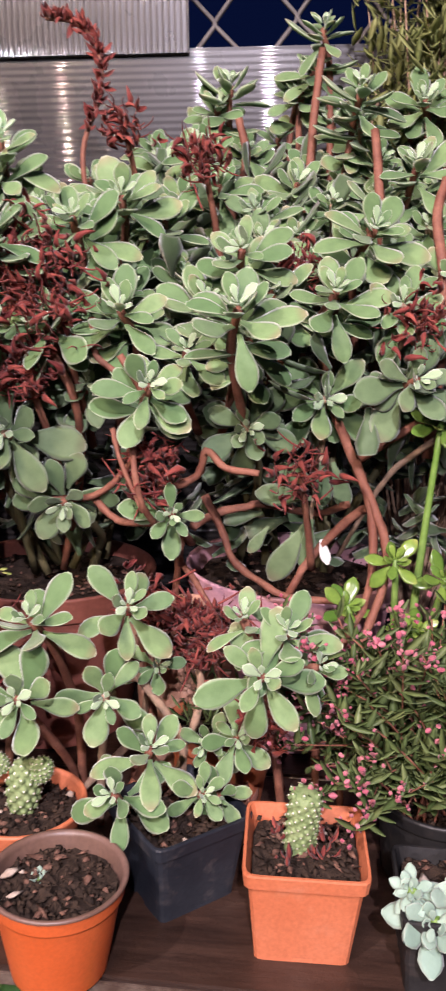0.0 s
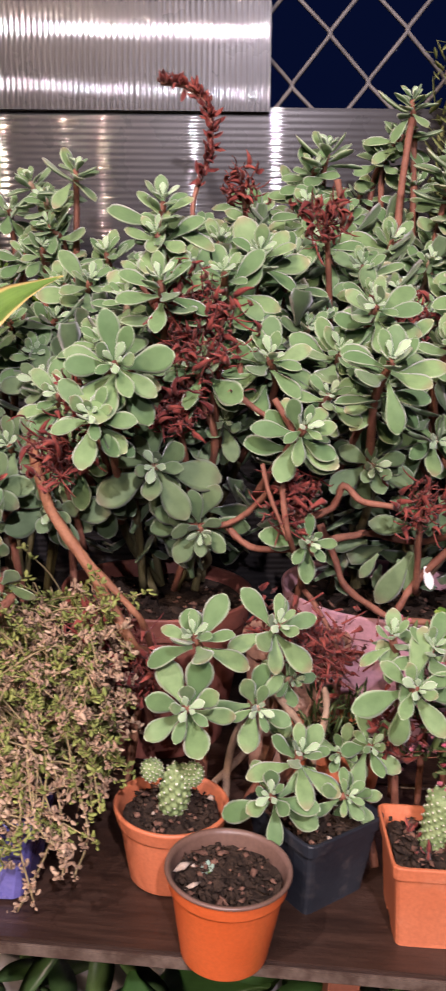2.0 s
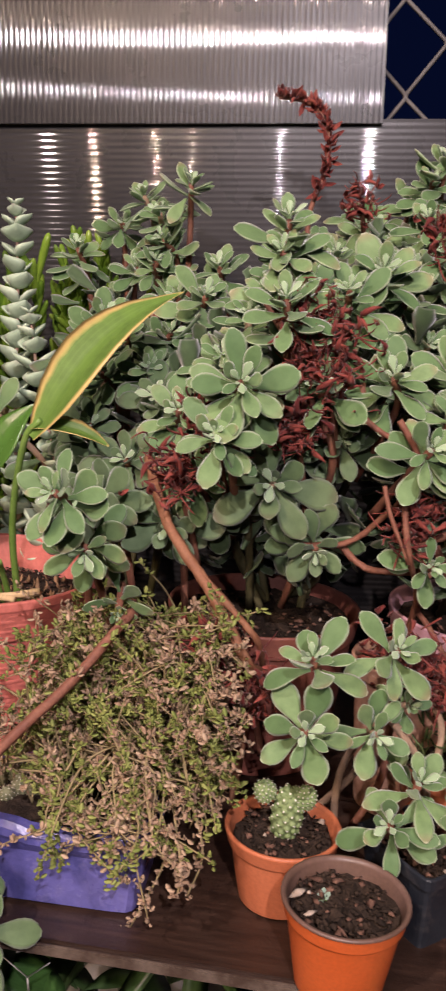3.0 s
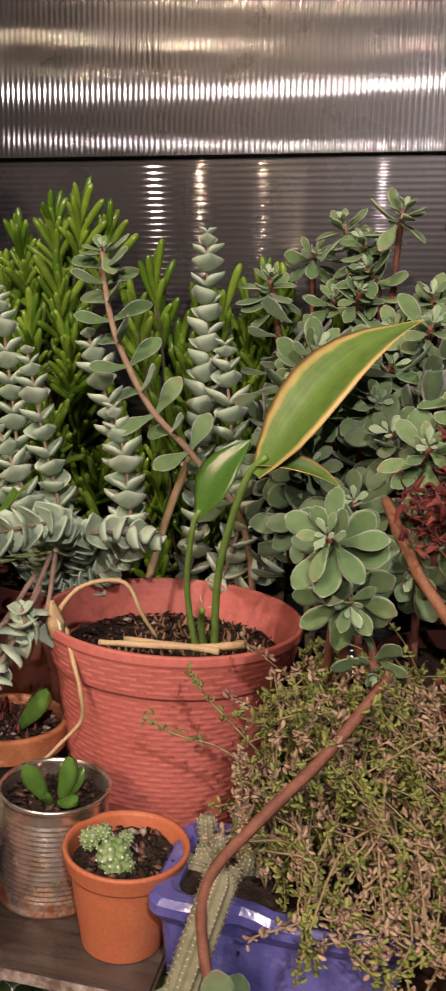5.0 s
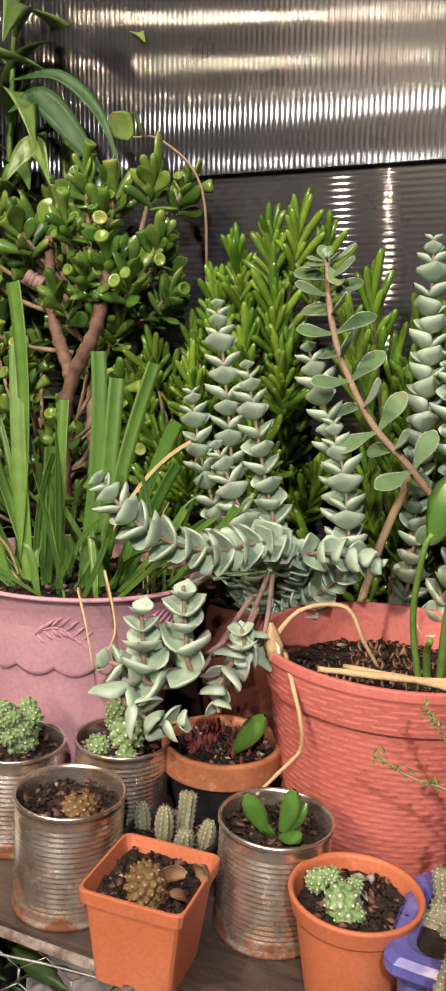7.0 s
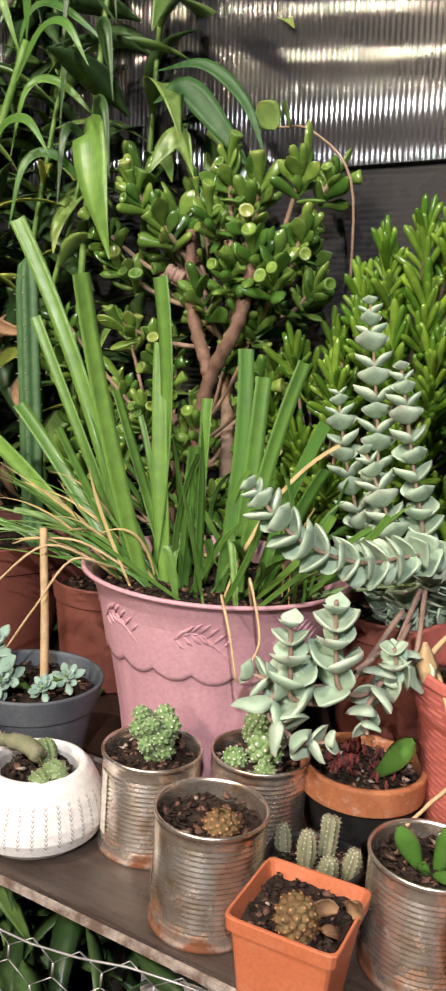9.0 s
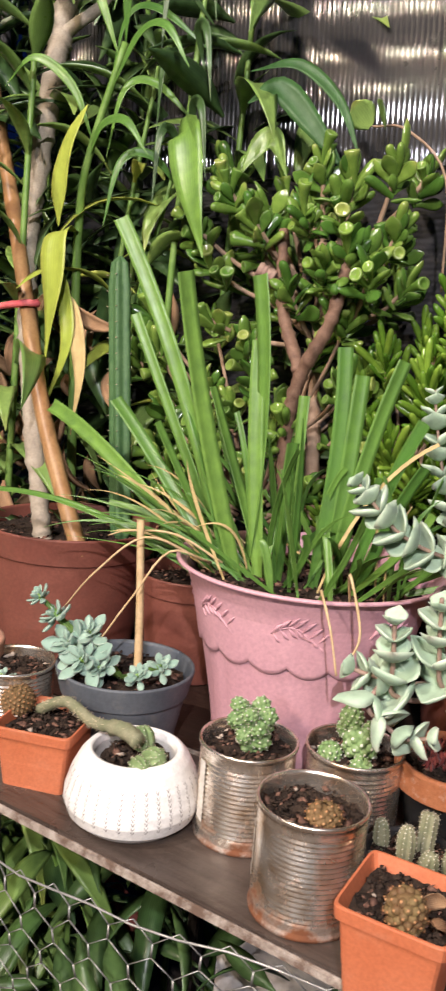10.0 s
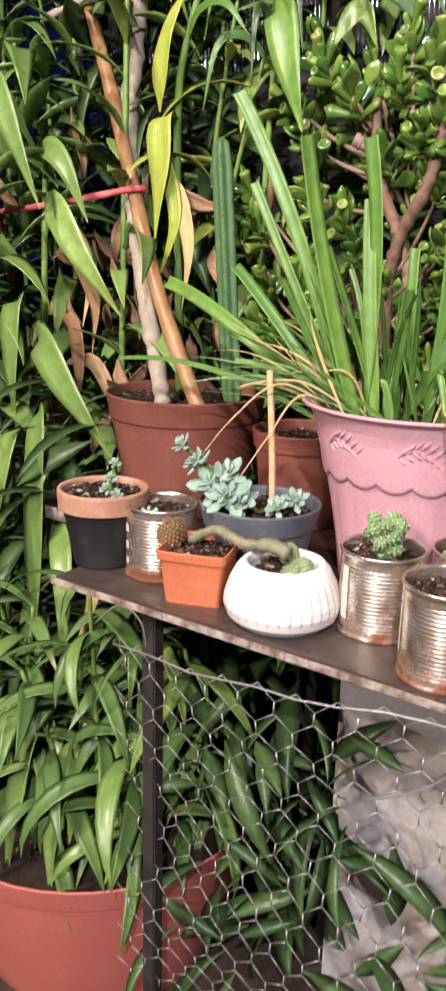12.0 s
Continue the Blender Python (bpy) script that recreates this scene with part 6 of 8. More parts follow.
def build_grass():
    rng = random.Random(41)
    base = Vector((-0.905, 0.955, 1.026))
    th = thing("strap_leaf_grass", "clump of strap-like green leaves with cut tips in the mauve pot", "grass", base)
    known = [((-0.99, 0.92, 1.0), (-1.165, 0.880, 1.440), 0.020, 0.02), ((-0.98, 0.92, 1.0), (-1.045, 0.845, 1.378), 0.022, 0.0), ((-0.985, 0.93, 1.0), (-1.003, 0.945, 1.386), 0.023, 0.0), ((-0.99, 0.93, 1.0), (-1.150, 0.90, 1.33), 0.014, 0.02),
             ((-1.00, 0.92, 1.0), (-1.370, 1.00, 1.190), 0.022, 0.05), ((-1.01, 0.92, 1.0), (-1.369, 0.874, 1.078), 0.011, 0.05), ((-0.90, 0.94, 1.0), (-0.890, 0.95, 1.310), 0.019, 0.0),
             ((-0.88, 0.95, 1.0), (-0.822, 0.96, 1.300), 0.018, 0.0), ((-0.86, 0.95, 1.0), (-0.790, 0.96, 1.235), 0.017, 0.0), ((-0.92, 0.94, 1.0), (-0.936, 0.955, 1.250), 0.016, 0.0),
             ((-0.88, 0.95, 1.0), (-0.870, 0.96, 1.28), 0.020, 0.0), ((-0.95, 0.94, 1.0), (-1.05, 0.93, 1.25), 0.015, 0.0), ((-0.94, 0.93, 1.0), (-0.92, 0.90, 1.20), 0.016, 0.0),
             ((-0.85, 0.95, 1.0), (-0.775, 0.93, 1.19), 0.015, 0.0), ((-0.99, 0.92, 1.0), (-1.19, 0.92, 1.22), 0.018, 0.03), ((-0.995, 0.92, 1.0), (-1.09, 0.91, 1.27), 0.015, 0.0), ((-0.96, 0.93, 1.0), (-1.00, 0.95, 1.31), 0.020, 0.0)]
    for i, (b, t, w, sag) in enumerate(known):
        part("leaf", strap_mesh(Vector(b) - base, Vector(t) - base, w * 0.95, sag, i), M["strap"], th)
    for i in range(58):
        a = rng.uniform(0, 6.28)
        q = rng.uniform(0.02, 0.115)
        b = Vector((q * math.cos(a), q * math.sin(a) * 0.8, -0.004))
        h = rng.uniform(0.06, 0.22) * (1.0 if b.x < 0.02 else 0.8)
        t = b + Vector((b.x * 0.9 + rng.uniform(-0.12, 0.10), rng.uniform(-0.08, 0.05), h * rng.uniform(0.8, 1.0)))
        dry = rng.random() > 0.86
        part("leaf", strap_mesh(b, t, rng.uniform(0.004, 0.010) * (0.45 if dry else 1.0), rng.uniform(-0.01, 0.03), 100 + i, rng.random() < 0.6), M["straw"] if dry else M["strap"], th)
    for i in range(40):
        b = Vector((rng.uniform(-0.12, -0.06), rng.uniform(-0.06, 0.01), 0.0))
        t = b + Vector((rng.uniform(-0.24, -0.04), rng.uniform(-0.10, 0.02), rng.uniform(0.01, 0.17)))
        part("leaf", strap_mesh(b, t, rng.uniform(0.002, 0.0048), rng.uniform(0.0, 0.05), 300 + i, False), M["strap"] if rng.random() < 0.65 else M["straw"], th)
    for pts in (((-0.10, -0.07, 0.02), (-0.13, -0.115, 0.035), (-0.16, -0.14, -0.02), (-0.20, -0.15, -0.085)),
                ((-0.11, -0.08, 0.025), (-0.155, -0.13, 0.05), (-0.21, -0.15, 0.0), (-0.265, -0.14, -0.06)),
                ((-0.09, -0.06, 0.02), (-0.14, -0.09, 0.05), (-0.20, -0.10, 0.045), (-0.24, -0.09, 0.03)),
                ((0.06, -0.09, 0.0), (0.075, -0.14, 0.04), (0.10, -0.165, 0.01), (0.115, -0.175, -0.03)),
                ((0.09, -0.09, 0.0), (0.10, -0.13, 0.06), (0.125, -0.15, 0.01), (0.12, -0.16, -0.02))):
        stem(th, [Vector(p) for p in pts], (0.0017, 0.0011), "stem_straw", "dry_stalk", 6, 0.15)


build_grass()

# ---- cane plants and the foliage on the left ----
W_LANCE = [0.12, 0.35, 0.7, 0.92, 1.0, 0.95, 0.8, 0.58, 0.32, 0.04]


def lance(mat, length, width, bend, fold=0.14, twist=0.0):
    return leaf_mesh("leaf", M[mat], length, [w * width for w in W_LANCE], 0.0012, bend=bend, fold=fold, twist=twist, across=4)


CANE = [lance("cane", 0.20, 0.040, -55, 0.14, 20), lance("cane", 0.23, 0.046, -85, 0.12, -25), lance("cane", 0.18, 0.042, -30, 0.18, 10), lance("cane", 0.25, 0.050, -110, 0.1, 30)]
# Three of these four carry the shelf's shade in their colour.
DROOP = [lance("cane", 0.24, 0.034, -120, 0.14, 20), lance("cane_mid", 0.22, 0.030, -95, 0.12, -20), lance("cane_mid", 0.26, 0.036, -135, 0.16, 25), lance("cane_mid", 0.20, 0.032, -80, 0.12, 10)]
LIME = [lance("lime", 0.20, 0.034, -85, 0.14, 15), lance("lime", 0.17, 0.036, -60, 0.2, -10)]
SHADE = [leaf_data(0.20, [w * 0.034 for w in W_LANCE], 0.001, bend=-70, fold=0.15, twist=15, across=2), leaf_data(0.16, [w * 0.04 for w in W_LANCE], 0.001, bend=-40, fold=0.12, across=2)]


def ribbon(name, points, width, fold=0.12, twist=0.0, face=(0.1, -1, 0.35)):
    """A long thin leaf along a curved line, folded along its midrib."""
    line = smooth_path([Vector(p) for p in points], 6)
    n = len(line) - 1
    verts, faces, uvs = [], [], []
    for i, p in enumerate(line):
        s = i / n
        way = (line[min(i + 1, n)] - line[max(i - 1, 0)]).normalized()
        x = Matrix.Rotation(radians(twist * s), 3, way) @ way.cross(Vector(face)).normalized()
        z = x.cross(way)
        w = width * float(np.interp(s * 9, range(10), W_LANCE))
        for side, low in ((1, 0.0), (-1, 0.0007)):
            for u in (-0.5, -0.25, 0.0, 0.25, 0.5):
                wave = 0.03 * width * math.sin(11 * s + 3 * u)
                verts.append(p + x * (u * w) + z * (fold * w * abs(u) * 2 + wave - low))
                uvs.append((u + 0.5, s))
    for i in range(n):
        a, c = i * 10, (i + 1) * 10
        for k in range(4):
            faces.append((a + k, a + k + 1, c + k + 1, c + k))
            faces.append((a + 6 + k, a + 5 + k, c + 5 + k, c + 6 + k))
        faces += [(a + 5, a, c, c + 5), (a + 4, a + 9, c + 9, c + 4)]
    return mesh_of(name, verts, faces, uvs)


def cane(base, top, label, n, seed, leaves=CANE, r=0.007, size=1.0, first=0.25, mat="stem_green", toward=None):
    rng = random.Random(seed)
    o = Vector(base)
    th = thing("cane_plant", label, "plant", base, 0, "cane plants by the fence")
    t = Vector(top) - o
    mid = t * 0.5 + Vector((rng.uniform(-0.05, 0.05), rng.uniform(-0.03, 0.03), 0))
    line = smooth_path([Vector((0, 0, 0)), mid, t], 10)
    part("cane", mesh_of("cane", *tube_data(line, (r, r * 0.55), 8)), M[mat], th)
    for i in range(n):
        f = first + (1 - first) * (i + 1) / n
        k = min(len(line) - 2, int(f * (len(line) - 1)))
        p = line[k].lerp(line[k + 1], f * (len(line) - 1) - k if f < 1 else 1.0)
        a = i * 2.4 + rng.uniform(-0.5, 0.5)
        d = Vector((math.cos(a), math.sin(a), 0))
        if toward is not None and rng.random() < 0.55:
            d = (d * 0.7 + Vector(toward)).normalized()
        d = d * 0.8 + Vector((0, 0, rng.uniform(0.35, 1.0)))
        part("leaf", leaves[rng.randrange(len(leaves))], None, th, "", along(p, d, (0, 0, 1), size * rng.uniform(0.7, 1.15), rng.uniform(-25, 25)))
    return th


def build_canes():
    rng = random.Random(51)
    spots = [(-1.62, 1.30), (-1.75, 1.16), (-1.88, 1.02), (-1.50, 1.42), (-1.98, 1.25), (-1.36, 1.42), (-1.70, 1.45), (-2.15, 1.10), (-1.27, 1.44), (-1.60, 1.12), (-2.05, 0.92), (-1.46, 1.33)]
    for i, (x, y) in enumerate(spots):
        h = rng.uniform(1.75, 2.15)
        cane((x, y, GROUND), (x + rng.uniform(-0.1, 0.12), y + rng.uniform(-0.1, 0.04), h), "tall green cane plant with long arching pointed leaves", 30, 60 + i, r=0.008, size=rng.uniform(0.85, 1.1), first=0.36, toward=(0.2, -0.8, 0))
    for i, (x, y, top) in enumerate(((-1.42, 1.24, 1.72), (-1.38, 1.24, 1.55))):
        cane((x, y, 0.95), (x + 0.05, y - 0.03, top), "yellowing cane shoot with lime-coloured drooping leaves", 9, 90 + i, leaves=LIME + CANE[:1], r=0.006, size=0.9, first=0.3)
    # bright leaves that hang out beside the shelf's end
    for i, (x, y, z, n) in enumerate(((-1.80, 0.86, 1.12, 11), (-1.76, 0.97, 1.55, 13))):
        cane((x - 0.06, y + 0.06, GROUND), (x, y, z), "leafy green cane with broad hanging leaves", n, 110 + i, r=0.006, size=0.95, first=0.6, toward=(0.5, -0.9, 0))
    for i, (x, y, z, n) in enumerate(((-1.80, 1.16, 1.85, 16), (-1.86, 0.98, 1.72, 15), (-1.60, 1.36, 1.95, 14), (-1.84, 0.86, 1.45, 13), (-1.66, 1.16, 1.05, 12), (-1.80, 1.10, 1.60, 15), (-1.84, 0.92, 1.30, 14), (-1.62, 1.26, 1.42, 13), (-1.92, 1.05, 1.95, 16))):
        cane((x - 0.05, y + 0.05, GROUND), (x, y, z), "leafy green cane in front of the thicket", n, 150 + i, r=0.0065, size=1.1, first=0.5, toward=(0.5, -0.9, 0))
    def leafy(name, label, base, stalk, r, leaves, face=(0.1, -1, 0.35)):
        o = Vector(base)
        th = thing(name, label, "plant", base, 0, "cane plants by the fence")
        stem(th, [Vector(p) - o for p in [base] + stalk], (r, r * 0.6), "stem_green", "cane", 8, 0.04)
        for mat, width, pts in leaves:
            part("leaf", ribbon("leaf", [Vector(p) - o for p in pts], width, 0.12, rng.uniform(-25, 25), (0.3, -1, -0.35) if mat == "cane_dark" else face), M[mat], th)
    leafy("cane_plant", "pale cane shoot with lime-yellow hanging leaves", (-1.440, 1.135, 0.955), [(-1.445, 1.13, 1.25), (-1.440, 1.12, 1.46), (-1.41, 1.10, 1.56), (-1.35, 1.10, 1.72)], 0.0085,
          [("lime", 0.050, [(-1.440, 1.12, 1.455), (-1.428, 1.06, 1.44), (-1.422, 1.05, 1.36), (-1.435, 1.05, 1.245)]),
           ("lime", 0.026, [(-1.452, 1.09, 1.40), (-1.42, 1.07, 1.36), (-1.40, 1.06, 1.28), (-1.44, 1.06, 1.18)]),
           ("lime", 0.036, [(-1.455, 1.09, 1.46), (-1.445, 1.08, 1.52), (-1.42, 1.07, 1.58), (-1.39, 1.07, 1.63)]),
           ("strap", 0.017, [(-1.41, 1.10, 1.56), (-1.37, 1.08, 1.60), (-1.31, 1.06, 1.60), (-1.26, 1.05, 1.55)]),
           ("strap", 0.015, [(-1.40, 1.10, 1.58), (-1.43, 1.08, 1.66), (-1.49, 1.06, 1.70), (-1.54, 1.05, 1.66)]),
           ("strap", 0.017, [(-1.37, 1.10, 1.66), (-1.31, 1.08, 1.72), (-1.25, 1.06, 1.72), (-1.20, 1.05, 1.66)]),
           ("strap", 0.015, [(-1.36, 1.10, 1.70), (-1.40, 1.08, 1.80), (-1.45, 1.06, 1.82)]),
           ("strap", 0.017, [(-1.35, 1.10, 1.72), (-1.33, 1.08, 1.80), (-1.28, 1.06, 1.83)]),
           ("straw", 0.030, [(-1.455, 1.09, 1.36), (-1.40, 1.07, 1.33), (-1.37, 1.06, 1.24), (-1.385, 1.06, 1.14)])])
    leafy("cane_plant", "tall cane with broad bright hanging leaves", (-1.72, 1.08, GROUND), [(-1.71, 1.06, 0.5), (-1.69, 1.04, 1.0), (-1.68, 1.05, 1.42)], 0.009,
          [("cane", 0.052, [(-1.68, 1.05, 1.26), (-1.61, 0.99, 1.31), (-1.53, 0.97, 1.23), (-1.45, 0.98, 1.13)]),
           ("cane", 0.058, [(-1.68, 1.04, 1.03), (-1.61, 0.95, 1.085), (-1.52, 0.92, 1.01), (-1.43, 0.93, 0.90)]),
           ("cane", 0.050, [(-1.69, 1.04, 1.10), (-1.666, 0.95, 1.145), (-1.66, 0.93, 1.04), (-1.655, 0.93, 0.90)]),
           ("cane", 0.050, [(-1.69, 1.04, 0.92), (-1.59, 0.92, 0.955), (-1.565, 0.88, 0.80), (-1.565, 0.87, 0.62), (-1.60, 0.88, 0.48)]),
           ("cane", 0.048, [(-1.69, 1.04, 1.40), (-1.70, 0.96, 1.50), (-1.64, 0.93, 1.43), (-1.58, 0.93, 1.30)]),
           ("cane", 0.050, [(-1.70, 1.04, 1.18), (-1.73, 0.94, 1.25), (-1.73, 0.91, 1.10), (-1.74, 0.91, 0.95)]),
           ("cane", 0.046, [(-1.69, 1.04, 1.36), (-1.74, 0.95, 1.42), (-1.77, 0.92, 1.30), (-1.75, 0.92, 1.16)]),
           ("cane", 0.044, [(-1.70, 1.05, 0.85), (-1.66, 0.93, 0.92), (-1.66, 0.88, 0.80), (-1.68, 0.87, 0.62)]),
           ("dead", 0.036, [(-1.68, 1.06, 1.22), (-1.60, 1.03, 1.24), (-1.55, 1.03, 1.15), (-1.57, 1.04, 1.05)]),
           ("dead", 0.032, [(-1.68, 1.07, 1.12), (-1.62, 1.05, 1.10), (-1.60, 1.04, 1.02), (-1.62, 1.05, 0.94)]),
           ("dead", 0.030, [(-1.69, 1.07, 1.02), (-1.58, 1.05, 1.04), (-1.53, 1.05, 0.98), (-1.51, 1.06, 0.93)]),
           ("straw", 0.022, [(-1.68, 1.07, 1.30), (-1.62, 1.05, 1.28), (-1.58, 1.05, 1.20), (-1.60, 1.05, 1.10)]),
           ("cane", 0.040, [(-1.68, 1.04, 1.36), (-1.62, 0.99, 1.40), (-1.56, 0.97, 1.37), (-1.52, 0.98, 1.28)]),
           ("cane", 0.042, [(-1.70, 1.05, 0.75), (-1.55, 0.92, 0.76), (-1.475, 0.85, 0.69), (-1.472, 0.84, 0.52)]),
           ("cane", 0.045, [(-1.55, 0.90, 0.42), (-1.58, 0.80, 0.44), (-1.575, 0.74, 0.30), (-1.56, 0.72, 0.08)]),
           ("cane", 0.042, [(-1.50, 0.90, 0.42), (-1.51, 0.80, 0.42), (-1.50, 0.74, 0.30), (-1.51, 0.72, 0.14)]),
           ("cane", 0.042, [(-1.42, 0.90, 0.40), (-1.42, 0.80, 0.41), (-1.41, 0.74, 0.30), (-1.40, 0.72, 0.16)]),
           ("straw", 0.045, [(-1.70, 1.05, 0.78), (-1.50, 0.92, 0.77), (-1.41, 0.86, 0.70), (-1.445, 0.84, 0.57)]),
           ("cane", 0.046, [(-1.70, 1.05, 0.60), (-1.62, 0.92, 0.60), (-1.55, 0.85, 0.47), (-1.46, 0.82, 0.41)])])
    # Two in three of the thin leaves are darkened to stand in for shade.
    leafy("cane_plant", "slender bamboo-like shoots with narrow drooping leaves", (-1.315, 1.20, 0.80), [(-1.31, 1.19, 1.20), (-1.29, 1.18, 1.55), (-1.25, 1.17, 1.95)], 0.007,
          [("strap", 0.056, [(-1.30, 1.18, 1.58), (-1.255, 1.13, 1.60), (-1.225, 1.11, 1.52), (-1.196, 1.11, 1.42)]),
           ("broad", 0.040, [(-1.20, 1.21, 1.655), (-1.165, 1.24, 1.680), (-1.11, 1.25, 1.63), (-1.045, 1.24, 1.56)]),
           ("broad", 0.020, [(-1.20, 1.21, 1.70), (-1.14, 1.25, 1.715), (-1.07, 1.25, 1.66), (-1.025, 1.24, 1.58)]),
           ("cane", 0.036, [(-1.20, 1.20, 1.55), (-1.175, 1.22, 1.60), (-1.15, 1.22, 1.60), (-1.125, 1.21, 1.55)])]
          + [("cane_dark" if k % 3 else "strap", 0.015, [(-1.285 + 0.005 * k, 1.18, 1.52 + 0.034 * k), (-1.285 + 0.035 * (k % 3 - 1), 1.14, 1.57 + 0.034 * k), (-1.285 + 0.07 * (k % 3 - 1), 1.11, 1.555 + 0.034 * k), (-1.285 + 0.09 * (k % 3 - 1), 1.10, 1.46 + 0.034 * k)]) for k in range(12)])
    # plant in the big pot on the ground
    pot = round_pot("flower_pot", "large terracotta-coloured plastic pot on the ground under the shelf", -1.525, 0.985, 0.335, 0.235, 0.228 - GROUND, M["coral"], 401, 0.05, None, 0.03, base=GROUND, group="pots on the ground")
    for i in range(20):
        a = i * 2.4
        q = 0.05 + 0.010 * i
        x, y = -1.47 + q * math.cos(a), 0.96 + q * 0.8 * math.sin(a)
        cane((x, y, 0.19), (x + 0.04 * math.cos(a), y - 0.03, rng.uniform(0.40, 0.72)), "leafy green cane in the large pot on the ground", 13, 130 + i, leaves=DROOP, r=0.006, size=0.95, first=0.10, toward=(0.1, -0.9, 0))
    # shaded foliage, uncountable; the shade is put into its darkened leaf colour
    ms = [[], []]
    for _ in range(950):
        x, y, z = rng.uniform(-2.5, -1.15), rng.uniform(1.2, 1.75), rng.uniform(0.15, 2.05)
        d = Vector((rng.uniform(-1, 1), rng.uniform(-1.2, 0.4), rng.uniform(-0.2, 0.8)))
        ms[rng.randrange(2)].append(along((x, y, z), d, (0, -0.3, 1), rng.uniform(0.7, 1.25), rng.uniform(-40, 40)))
    for _ in range(520):
        x, y, z = rng.uniform(-1.20, 0.5), rng.uniform(0.80, 1.04), rng.uniform(0.05, 0.62)
        if -0.98 < x < -0.70 and rng.random() < 0.85:
            continue
        d = Vector((rng.uniform(-1, 1), rng.uniform(-1.2, 0.3), rng.uniform(-0.5, 0.6)))
        ms[rng.randrange(2)].append(along((x, y, z), d, (0, -0.3, 1), rng.uniform(0.6, 1.1), rng.uniform(-40, 40)))
    for _ in range(650):
        x, y, z = rng.uniform(-2.7, -1.45), rng.uniform(1.15, 1.75), rng.uniform(1.3, 2.35)
        d = Vector((rng.uniform(-1, 1), rng.uniform(-1.2, 0.4), rng.uniform(-0.6, 0.8)))
        ms[rng.randrange(2)].append(along((x, y, z), d, (0, -0.3, 1), rng.uniform(0.8, 1.3), rng.uniform(-40, 40)))
    for _ in range(260):
        x, y, z = rng.uniform(-2.3, -1.45), rng.uniform(0.85, 1.2), rng.uniform(0.1, 1.0)
        d = Vector((rng.uniform(-1, 1), rng.uniform(-1.2, 0.3), rng.uniform(-0.4, 0.7)))
        ms[rng.randrange(2)].append(along((x, y, z), d, (0, -0.3, 1), rng.uniform(0.7, 1.2), rng.uniform(-40, 40)))
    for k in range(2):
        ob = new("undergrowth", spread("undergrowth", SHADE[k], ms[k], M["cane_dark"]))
        tagged(ob, "dense green pointed leaves with shade put into their colour", "foliage", kind="stuff")
    dry = [along((rng.uniform(-1.95, -1.3), rng.uniform(1.13, 1.3), rng.uniform(0.85, 1.5)), (rng.uniform(-0.6, 0.6), rng.uniform(-1, 0), rng.uniform(-1, -0.1)), (0, -1, 0.3), rng.uniform(0.6, 1.1), rng.uniform(-60, 60)) for _ in range(48)]
    dry += [along((rng.uniform(-1.75, -1.38), rng.uniform(1.06, 1.2), rng.uniform(0.92, 1.36)), (rng.uniform(-0.6, 0.6), rng.uniform(-1, 0), rng.uniform(-1, -0.1)), (0, -1, 0.3), rng.uniform(0.5, 0.95), rng.uniform(-60, 60)) for _ in range(30)]
    ob = new("dry_leaves", spread("dry_leaves", leaf_data(0.13, [w * 0.034 for w in W_LANCE], 0.0006, bend=-75, fold=0.25, twist=50, across=4), dry, M["dead"]))
    tagged(ob, "curled brown dead leaves hanging among the canes", "foliage", kind="stuff")
    # big-leaved plant below the right board
    broad = leaf_data(0.17, [w * 0.085 for w in W_LANCE], 0.001, bend=-45, fold=0.1, across=4)
    ms = [along((rng.uniform(-0.45, 0.45), rng.uniform(0.58, 0.82), rng.uniform(0.40, 0.64)), (rng.uniform(-1, 1), rng.uniform(-0.8, 0.3), rng.uniform(-0.2, 0.5)), (0, -0.4, 1), rng.uniform(0.6, 1.0), rng.uniform(-30, 30)) for _ in range(60)]
    ob = new("undergrowth", spread("undergrowth", broad, ms, M["broad"]))
    tagged(ob, "broad dark green leaves below the shelf", "foliage", kind="stuff")

    # trunk, bamboo stake, twine
    base = Vector((-1.378, 0.995, 0.980))
    th = thing("tree_trunk", "slender grey-brown trunk rising from the red-brown pot", "trunk", base)
    part("trunk", ringed("trunk", [Vector(p) - base for p in ((-1.368, 0.995, 0.975), (-1.380, 0.998, 1.01), (-1.448, 1.040, 1.171), (-1.501, 1.079, 1.306), (-1.548, 1.122, 1.455), (-1.560, 1.151, 1.555), (-1.580, 1.200, 1.735), (-1.586, 1.222, 1.80), (-1.60, 1.26, 1.93))], 0.0125, 0.0190, rng), M["bark_grey"], th)
    part("limb", tube("limb", [Vector(p) - base for p in ((-1.584, 1.215, 1.785), (-1.550, 1.225, 1.81), (-1.516, 1.237, 1.835), (-1.45, 1.24, 1.90))], (0.012, 0.008), 8, 6, 0.06, rng), M["bark_grey"], th)
    base = Vector((-1.290, 0.985, 0.980))
    th = thing("bamboo_stake", "orange-brown bamboo stake tied to the trunk with pink twine", "stake", base)
    line = smooth_path([Vector(p) - base for p in ((-1.285, 0.990, 0.975), (-1.300, 0.982, 1.011), (-1.402, 1.016, 1.175), (-1.485, 1.060, 1.330), (-1.590, 1.117, 1.525), (-1.692, 1.170, 1.705), (-1.80, 1.23, 1.93))], 8)
    radii = [0.0132 * (1.0 + (0.09 if i % 9 == 4 else 0.0) - 0.0030 * i) for i in range(len(line))]
    part("cane", mesh_of("cane", *tube_data(line, radii, 12)), M["bamboo"], th)
